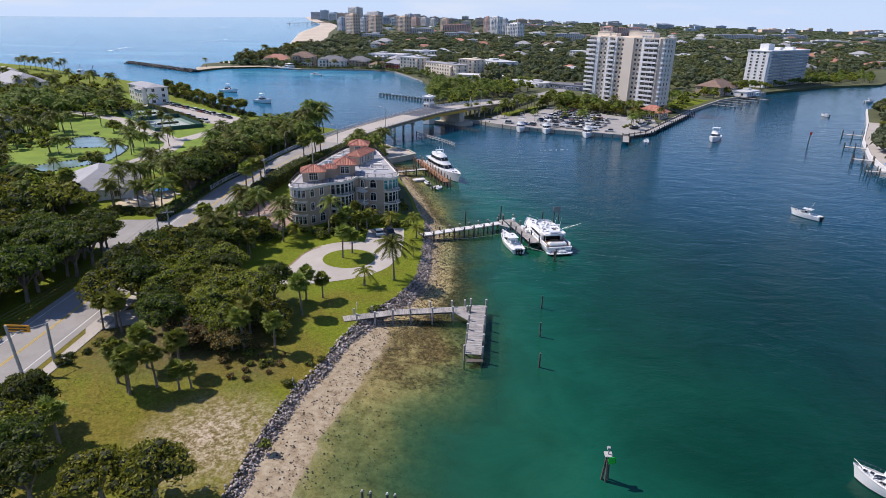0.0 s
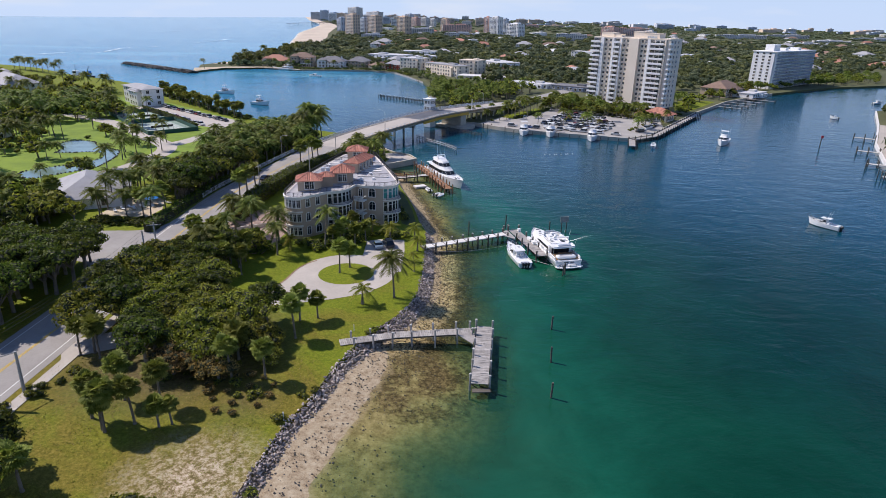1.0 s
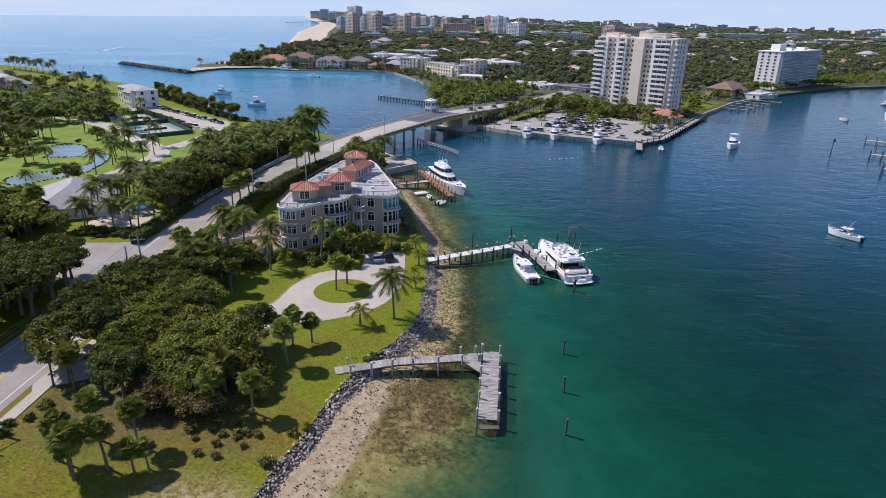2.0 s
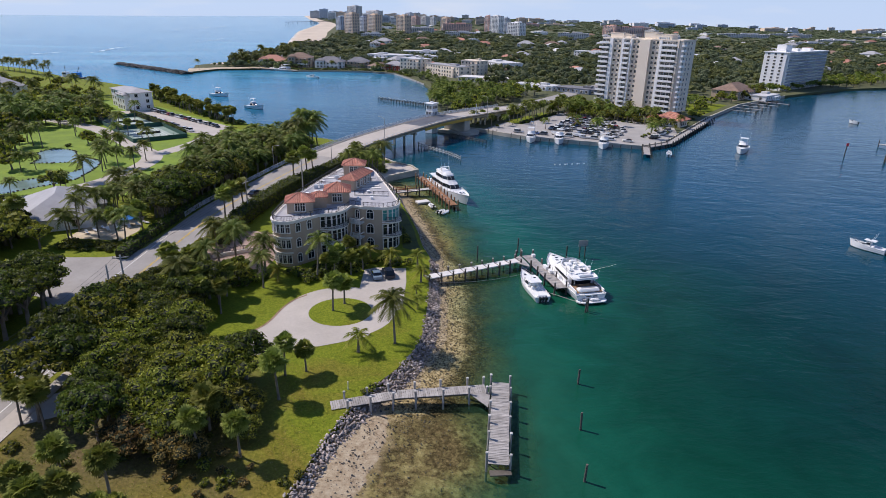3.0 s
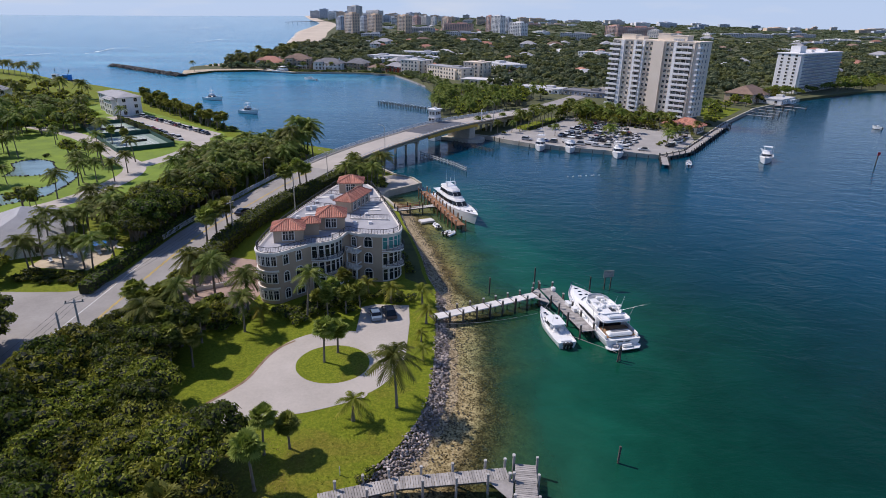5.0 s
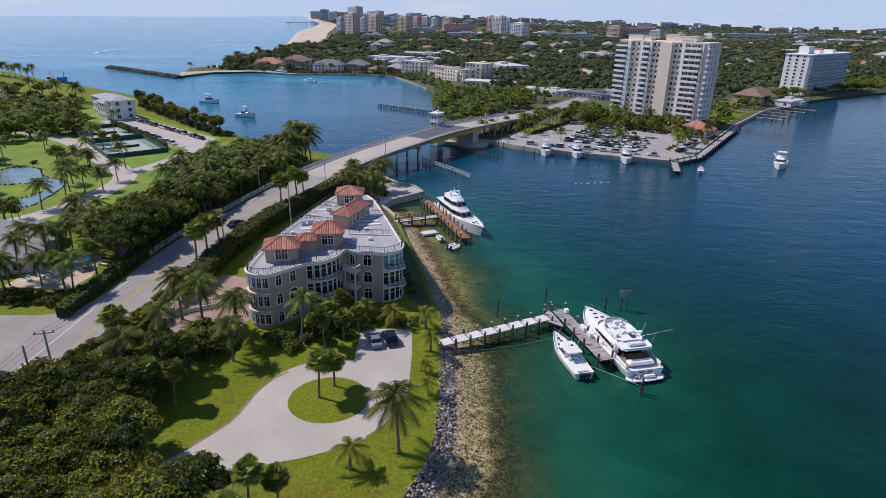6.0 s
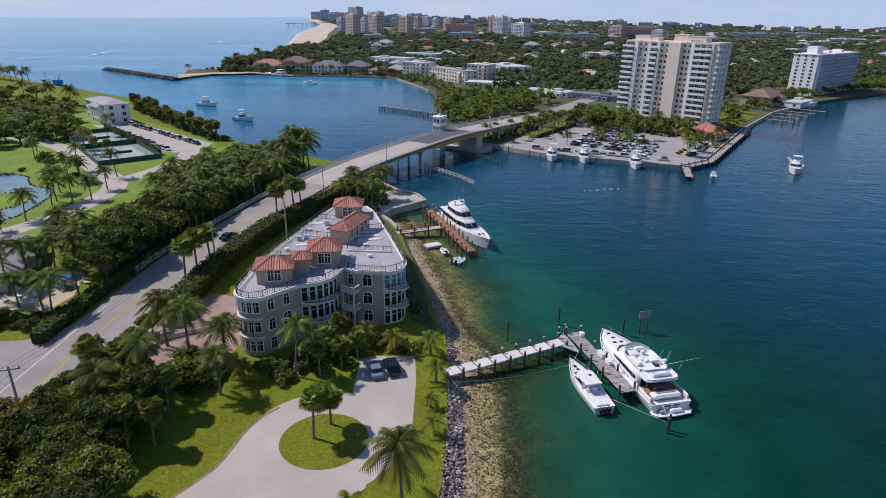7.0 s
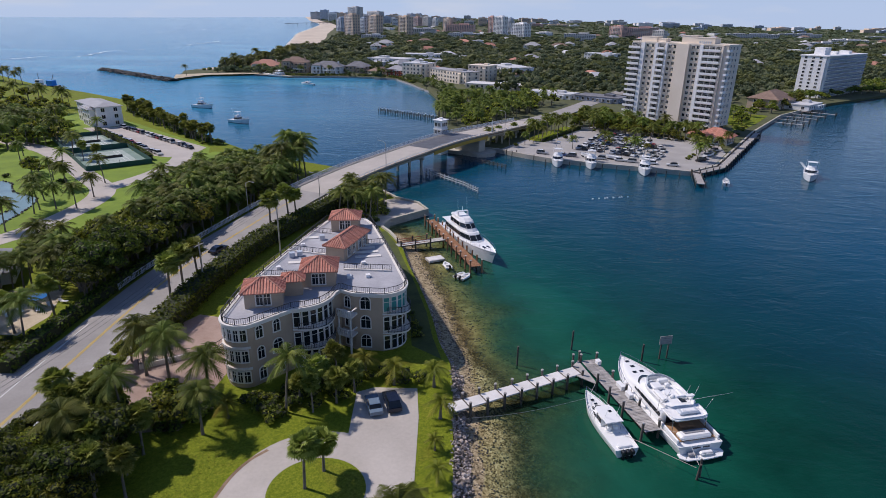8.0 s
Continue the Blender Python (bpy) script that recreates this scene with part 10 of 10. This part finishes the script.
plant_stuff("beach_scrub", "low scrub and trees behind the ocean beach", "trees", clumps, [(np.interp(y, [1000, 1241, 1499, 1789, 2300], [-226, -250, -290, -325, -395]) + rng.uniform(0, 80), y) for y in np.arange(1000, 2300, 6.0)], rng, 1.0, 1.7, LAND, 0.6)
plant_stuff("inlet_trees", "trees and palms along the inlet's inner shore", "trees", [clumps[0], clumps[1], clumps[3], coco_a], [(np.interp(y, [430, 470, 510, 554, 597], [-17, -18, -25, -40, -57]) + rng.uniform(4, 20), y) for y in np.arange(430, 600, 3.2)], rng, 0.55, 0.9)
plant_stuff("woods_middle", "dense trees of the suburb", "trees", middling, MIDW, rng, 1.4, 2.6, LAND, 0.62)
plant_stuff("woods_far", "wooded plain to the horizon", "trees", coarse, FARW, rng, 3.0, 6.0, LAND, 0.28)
plant_stuff("spit_trees", "dark trees and palms on the spit", "trees", clumps + [coco_a], [(-232 + 62 * i / 34 + rng.uniform(-3, 3), 634 + rng.uniform(-6, 14)) for i in range(44)], rng, 0.6, 1.0)
plant_stuff("shore_trees", "trees between the waterside villas", "trees", clumps + [coco_a, sabal_a], [(rng.uniform(-205, -70), rng.uniform(616, 662)) for _ in range(40)] + [(rng.uniform(-80, -56), rng.uniform(600, 650)) for _ in range(14)], rng, 0.6, 1.0)
plant_stuff("islet_trees", "palms and bushes on the low bank", "trees", [clumps[0], clumps[1], clumps[2], sabal_b], spread_out(rng, [(151, 130), (158, 180), (168, 222), (178, 242), (196, 270), (232, 324), (266, 376), (300, 410), (310, 400), (250, 320), (205, 250), (180, 180), (172, 130)], 8.0), rng, 0.9, 1.4)
tagged(plate("terrace_islet", [(163.5, 214), (171.5, 234), (191.5, 270), (228.5, 325), (236, 320), (200, 264), (181, 228), (172, 208)], LAND + 0.04, M["concrete"]), "pale paved yards behind the seawall", "terrace")
islet_wall = thing("seawall", Matrix(), "white seawall of the waterside yards", "seawall", kind="structure")
bm = bmesh.new()
clean_line(bm, [(157.8, 195), (162.8, 214), (170.8, 234), (190.8, 270), (227.8, 325), (262.8, 381)], -2.0, 0.7, 3.8)
part("wall", bm, M["palecon"], islet_wall)
for a, b in (((167, 226), (161, 229)), ((160, 206), (153, 208)), ((180, 251), (173, 255)), ((199, 283), (192, 288))):
    d = thing("private_dock", Matrix(), "low pale private dock on piles", "dock", "private docks")
    bm = bmesh.new()
    clean_line(bm, [a, b], 0.9, 2.2, 0.25)
    part("deck", bm, M["palewood"], d)
    for i in range(3):
        for q in (-1.3, 1.3):
            x, y = off(a, b, i / 2, q)
            shared("timber_post", pile_mesh(0.2, 5.4, "darkwood"), pose(x, y, -2.5), d)
for stern, bow in (((168.5, 221), (163.5, 212)), ((163.5, 203), (156.0, 199.5))):
    m, L = heading(stern, bow)
    lb = thing("covered_boat", m, "moored boat under a blue canvas cover", "boat", "covered boats")
    hull_mesh(L, 2.8, 1.1, "gel", lb)
    bm = bmesh.new()
    hip_roof(bm, 2.5, L * 0.8, 1.1, 0.8, 0.0)
    part("cover", bm, M["blue"], lb, "blue canvas cover")
villa("house", pose(188, 232, LAND, 0, 0, 58), 18, 12, 1, "cream", "terracotta", "low house with a red tiled roof behind the yards", group="houses across the inlet")
copy_thing(coco_b, pose(-238, 590, LAND, 0, 0, 0))
for c in clumps + middling + coarse:
    for o in list(c.children_recursive):
        bpy.data.objects.remove(o)
    bpy.data.objects.remove(c)

# ---- the park and the club beside the road ----
club_a = smooth_line([(-260, 345, 1.5), (-230, 325, 1.5), (-193, 302, 1.5), (-161, 282, 1.5), (-126, 247, 1.5), (-110, 228, 1.5), (-107.5, 205, 1.5), (-112, 186, 1.5), (-124, 168, 1.5)], 3)
tagged(ribbon("road_club", club_a, 3.6, 3.6, 0.035, M["concrete"]), "pale club road", "road", kind="structure")
club_b = smooth_line([(-112, 231, 1.5), (-106, 250, 1.5), (-105.5, 270, 1.5), (-112, 288, 1.5), (-124, 303, 1.5)], 3)
tagged(ribbon("road_club_b", club_b, 3.6, 3.6, 0.045, M["concrete"]), "pale club road to the car park", "road", kind="structure")
tagged(plate("pavement_club", [(-105, 287), (-112, 276), (-118, 278), (-168, 324), (-178, 333), (-160, 341), (-105, 295)], LAND + 0.05, M["concrete"]), "pale club car park", "car park")
park_row((-110.6, 292.5), (-161.3, 336.5), 22, 40, (4, 13))
park_row((-117.6, 280.5), (-166, 326.5), 21, 40, (3,))
POND = [(-145.5, 214.9), (-148, 223), (-154.5, 232), (-152, 238), (-144.4, 236.8), (-135.3, 226.4), (-125.7, 221.2), (-121.5, 212.6), (-119.5, 202.9), (-119.2, 194.1), (-124, 186), (-130, 178), (-138, 184), (-135.3, 191), (-128.9, 197.7), (-125.6, 203.2), (-124.8, 208.8), (-127, 213), (-132.1, 217.8), (-139.4, 216)]
tagged(plate("water_pond", [tuple(p) for p in smooth_line(POND + [POND[0]], 2)[:-1]], LAND + 0.034, M["pond"]), "winding greenish pond", "pond")
rng = np.random.default_rng(3)
pond_edge = smooth_line(POND + [POND[0]], 1.2)
join_rocks("pond_rim", "low dark stones round the pond", [pose(p[0] + rng.uniform(-.3, .3), p[1] + rng.uniform(-.3, .3), LAND + 0.2, 0, 0, rng.uniform(0, 360)) @ Matrix.Scale(rng.uniform(0.4, 0.8), 4) for p in pond_edge], rock_meshes(M["stone"], 4, 9), M["darkrock"], "stones")
for poly in ([(-136, 238), (-124, 232), (-117, 226), (-114, 210), (-118, 196), (-121, 210), (-124, 224)], [(-170, 262), (-150, 262), (-134, 246), (-150, 246), (-166, 244)], [(-152, 214), (-140, 213), (-132, 216), (-127, 211), (-128, 202), (-137, 193), (-152, 190), (-166, 202)], [(-120, 222), (-116, 208), (-115, 196), (-118, 190), (-118, 204), (-121, 214)], [(-170, 240), (-158, 250), (-146, 248), (-136, 232), (-146, 240), (-157, 236), (-152, 222), (-166, 222)]):
    tagged(plate("lawn_park", [tuple(p) for p in smooth_line(poly + [poly[0]], 2)[:-1]], LAND + 0.012 + 0.003 * abs(poly[0][1] % 5), M["green_lawn"]), "bright watered lawn", "lawn")
tagged(plate("lawn_club", [(-250, 200), (-180, 196), (-130, 172), (-108, 178), (-100, 200), (-100, 284), (-104, 296), (-160, 348), (-200, 380), (-250, 345)], LAND + 0.006, M["green_lawn"]), "bright watered club lawn", "lawn")
tagged(plate("lawn_verge", [(-107, 179), (-103, 196), (-102.6, 212), (-102, 250), (-103.5, 272), (-99, 288), (-84, 282), (-76, 252), (-84, 246), (-84, 200), (-88, 184), (-98, 176)], LAND + 0.02, M["green_lawn"]), "bright watered verge", "lawn")
tagged(plate("lawn_court", [(-118, 250), (-114, 262), (-118, 276), (-130, 290), (-150, 312), (-168, 296), (-140, 266)], LAND + 0.02, M["green_lawn"]), "bright lawn round the courts", "lawn")


def tennis(cx, cy, rz):
    t = thing("tennis_court", pose(cx, cy, LAND + 0.05, 0, 0, rz), "green tennis court with a high green fence", "tennis court", "tennis courts")
    bm = bmesh.new()
    box(bm, (0, 0, 0), (34, 21, 0.06))
    ground_ = part("surface", bm, M["court"], t)
    bm = bmesh.new()
    box(bm, (0, 0, 0.05), (26, 15, 0.03))
    inner_ = part("playing_area", bm, M["courtin"], ground_)
    bm = bmesh.new()
    for y in (-5.5, -4.1, 4.1, 5.5):
        box(bm, (0, y, 0.075), (24, 0.16, 0.02))
    for x in (-12, -6.4, 6.4, 12):
        box(bm, (x, 0, 0.075), (0.16, 11, 0.02))
    part("line", bm, M["linewhite"], inner_)
    bm = bmesh.new()
    box(bm, (0, 0, 0.5), (0.06, 9.5, 0.95))
    part("net", bm, M["black"], t)
    for a, b in (((-17, -10.5), (17, -10.5)), ((17, -10.5), (17, 10.5)), ((17, 10.5), (-17, 10.5)), ((-17, 10.5), (-17, -10.5))):
        bm = bmesh.new()
        clean_line(bm, [a, b], 0, 0.06, 1.7)
        part("windscreen", bm, M["screen"], t)
        for s in np.linspace(0, 1, 5)[:-1]:
            x, y = a[0] + (b[0] - a[0]) * s, a[1] + (b[1] - a[1]) * s
            part("fence_post", rod(bmesh.new(), (x, y, 0), (x, y, 2.6), 0.05, n=5), M["iron"], t)


M["courtin"] = worn("grey_green_court", (0.27, 0.34, 0.29), (0.40, 0.46, 0.41), 0.2, 0.9)
tennis(-132.4, 272.4, 131)
tennis(-155.8, 299.4, 131)
hedge(51, [(-116, 271), (-121, 277), (-142, 300), (-166, 324)], 1.6, 2.2, "clipped dark hedge round the courts")
villa("apartment_house", pose(-178.2, 349.6, LAND, 0, 0, -44.7), 31, 11, 3, "white", "greyroof", "white three-storey house with a pale roof", group="club houses", pitch=0.13)
villa("club_house", pose(-285.4, 393.6, LAND, 0, 0, -40), 46, 20, 2, "white", "greyroof", "large white club house with a grey roof", group="club houses")
villa("club_house", pose(-344.3, 466.5, LAND, 0, 0, -40), 40, 18, 1, "white", "greyroof", "white house with a grey roof behind palms", group="club houses")
villa("club_house", pose(-196.2, 242.1, LAND, 0, 0, -35), 32, 16, 2, "white", "greyroof", "white house with a deep porch and grey roof", group="club houses")
villa("club_house", pose(-182.5, 210.4, LAND, 0, 0, -35), 22, 12, 1, "white", "greyroof", "low white house with a grey roof", group="club houses")
villa("bungalow", pose(-100.5, 159, LAND, 0, 0, 118), 24, 16, 1, "white", "greyroof", "bungalow with a broad pale grey hip roof", group="club houses")
villa("bungalow", pose(-128, 128, LAND, 0, 0, 100), 18, 12, 1, "white", "greyroof", "bungalow with a grey roof among trees", group="club houses")
# beach patio under the palms
tagged(plate("patio", [(-90, 144), (-77, 143), (-76, 150), (-80, 161), (-90, 160)], LAND + 0.03, M["sand"]), "sandy patio under palms", "patio")
umb = thing("parasol", pose(-80.3, 153.6, LAND, 0, 0, 0), "open blue parasol on the sandy patio", "parasol")
bm = bmesh.new()
rod(bm, (0, 0, 0), (0, 0, 2.3), 0.04)
part("pole", bm, M["steel"], umb)
bm = bmesh.new()
bmesh.ops.create_cone(bm, segments=8, radius1=1.8, radius2=0.05, depth=0.7, matrix=pose(0, 0, 2.35))
part("canopy", bm, M["blue"], umb)
for k in range(9):
    ch = thing("sun_lounger", pose(-87 + 1.3 * k, 147 + 0.8 * k + (k % 3), LAND + 0.03, 0, 0, 40 + 20 * (k % 3)), "white sun lounger on the sand", "sun lounger", "sun loungers")
    bm = bmesh.new()
    box(bm, (0, 0, 0.35), (0.65, 1.3, 0.08))
    seat = part("seat", bm, M["white"], ch)
    bm = bmesh.new()
    box(bm, (0, 0.85, 0.55), (0.65, 0.7, 0.08), rx=40)
    part("backrest", bm, M["white"], ch)
    for x in (-0.28, 0.28):
        for y in (-0.55, 0.55):
            bm = bmesh.new()
            box(bm, (x, y, 0.16), (0.05, 0.05, 0.32))
            part("leg", bm, M["white"], ch)


# ---- poles, lamps and wires ----
def utility_pole(x, y, z, h, rz, arm=True, label="grey utility pole with cross arm and wires"):
    t = thing("utility_pole", pose(x, y, z, 0, 0, rz), label, "utility pole", "utility poles")
    part("pole", rod(bmesh.new(), (0, 0, -0.2), (0, 0, h), 0.19, 0.13), M["polegrey"], t)
    if arm:
        bm = bmesh.new()
        box(bm, (0, 0, h - 0.5), (2.6, 0.14, 0.16))
        cross = part("cross_arm", bm, M["polegrey"], t)
        for dx in (-1.1, 0, 1.1):
            part("insulator", rod(bmesh.new(), (dx, 0, h - 0.45), (dx, 0, h - 0.15), 0.07, n=6), M["iron"], cross)


M["polegrey"] = worn("grey_concrete_pole", (0.30, 0.29, 0.27), (0.46, 0.45, 0.43), 0.5, 0.85)
POLES = [(-53.4, 162.7, 1.7, 9.5, 70), (-57.9, 110.0, 1.5, 10.1, 20), (-42.7, 178.3, 1.5, 12.0, 70), (-58.8, 107.0, 1.5, 9.4, 0)]
for i, (x, y, z, h, rz) in enumerate(POLES):
    utility_pole(x, y, z, h, rz, i < 2, "grey utility pole with cross arm and wires" if i < 2 else "plain grey utility pole")
for a, b in (((-53.4, 162.7, 10.6), (-57.9, 110.0, 11.2)), ((-57.9, 110.0, 11.2), (-59.2, 61.7, 10.8)), ((-53.4, 162.7, 10.6), (-44.4, 209.5, 12.5))):
    for k in (-0.9, 0, 0.9):
        wr = thing("power_line", Matrix(), "thin dark overhead wire between poles", "wire", "overhead wires")
        across = Vector((a[1] - b[1], b[0] - a[0], 0)).normalized() * 0.02
        v, f = [], []
        for i in range(13):
            s = i / 12
            c = Vector((a[0] + (b[0] - a[0]) * s + k, a[1] + (b[1] - a[1]) * s, a[2] + (b[2] - a[2]) * s - 1.1 * 4 * s * (1 - s)))
            v += [c - across, c - Vector((0, 0, 0.02)), c + across, c + Vector((0, 0, 0.02))]
        for i in range(12):
            f += [(4 * i + j, 4 * i + (j + 1) % 4, 4 * i + 4 + (j + 1) % 4, 4 * i + 4 + j) for j in range(4)]
        raw("wire", v, f, M["iron"], wr)
for x, y, z, rz in ((-40.4, 208.9, 4.6, 150), (-26.7, 243.7, 6.6, 145), (-59.7, 208.7, 2.4, -30), (15.9, 310.1, 7.2, 140)):
    lamp = thing("street_lamp", pose(x, y, z, 0, 0, rz), "tall grey street lamp with a curved arm", "street lamp", "street lamps")
    part("pole", rod(bmesh.new(), (0, 0, -1), (0, 0, 8.2), 0.11, 0.08), M["polegrey"], lamp)
    bm = bmesh.new()
    rod(bm, (0, 0, 8.1), (1.3, 0, 8.7), 0.06)
    rod(bm, (1.3, 0, 8.7), (2.6, 0, 8.8), 0.05)
    arm = part("arm", bm, M["polegrey"], lamp)
    bm = bmesh.new()
    box(bm, (2.8, 0, 8.78), (0.8, 0.3, 0.14), bevel=0.04)
    part("lamp_head", bm, M["polegrey"], arm)
# the overhead sign at the road
gantry = thing("road_sign", pose(-57.8, 65.0, LAND, 0, 0, 60), "two leaning grey posts carrying an orange road sign", "road sign")
for dy, h in ((-2.2, 8.0), (2.2, 6.2)):
    part("post", rod(bmesh.new(), (dy, 0, -0.2), (dy * 1.15, 0.4, h), 0.24, 0.18), M["polegrey"], gantry)
bm = bmesh.new()
box(bm, (-0.9, 1.2, 6.6), (3.6, 0.12, 1.15), -60, bevel=0.03)
panel = part("panel", bm, M["orange"], gantry, "orange sign panel")
bm = bmesh.new()
for z in (6.85, 6.4):
    box(bm, (-0.96, 1.13, z), (2.7, 0.03, 0.18), -60)
part("text_bar", bm, M["black"], panel)
bm = bmesh.new()
rod(bm, (-2.4, 0.4, 6.6), (2.5, 0.4, 6.1), 0.08)
part("cross_bar", bm, M["polegrey"], gantry)
mark = thing("marker_post", pose(-19.9, 62.5, LAND, 0, 0, 0), "slim white marker post on the bank", "post", "marker posts")
part("post", rod(bmesh.new(), (0, 0, 0), (0, 0, 1.3), 0.06), M["white"], mark)
copy_thing(mark, pose(-14.6, 86.5, LAND))
buoys = thing("buoy_line", Matrix(), "short line of small white buoys", "buoys", kind="stuff")
bm = bmesh.new()
for i in range(8):
    bmesh.ops.create_icosphere(bm, subdivisions=1, radius=0.35, matrix=pose(38 + i * 1.6 + (i % 3) * 0.4, 236.5 + i * 0.45, 0.1))
part("buoy", bm, M["foam"], buoys)

# the patterns that the plants and parked cars were copied from
for kind in (green_a, green_b, green_c, grape_a, grape_b, sabal_a, sabal_b, coco_a, coco_b, date_a, young, bush_a, bush_b, fine_a, fine_b, fine_c, fine_d, light_tree, parked, wagon):
    for o in list(kind.children_recursive):
        bpy.data.objects.remove(o)
    bpy.data.objects.remove(kind)
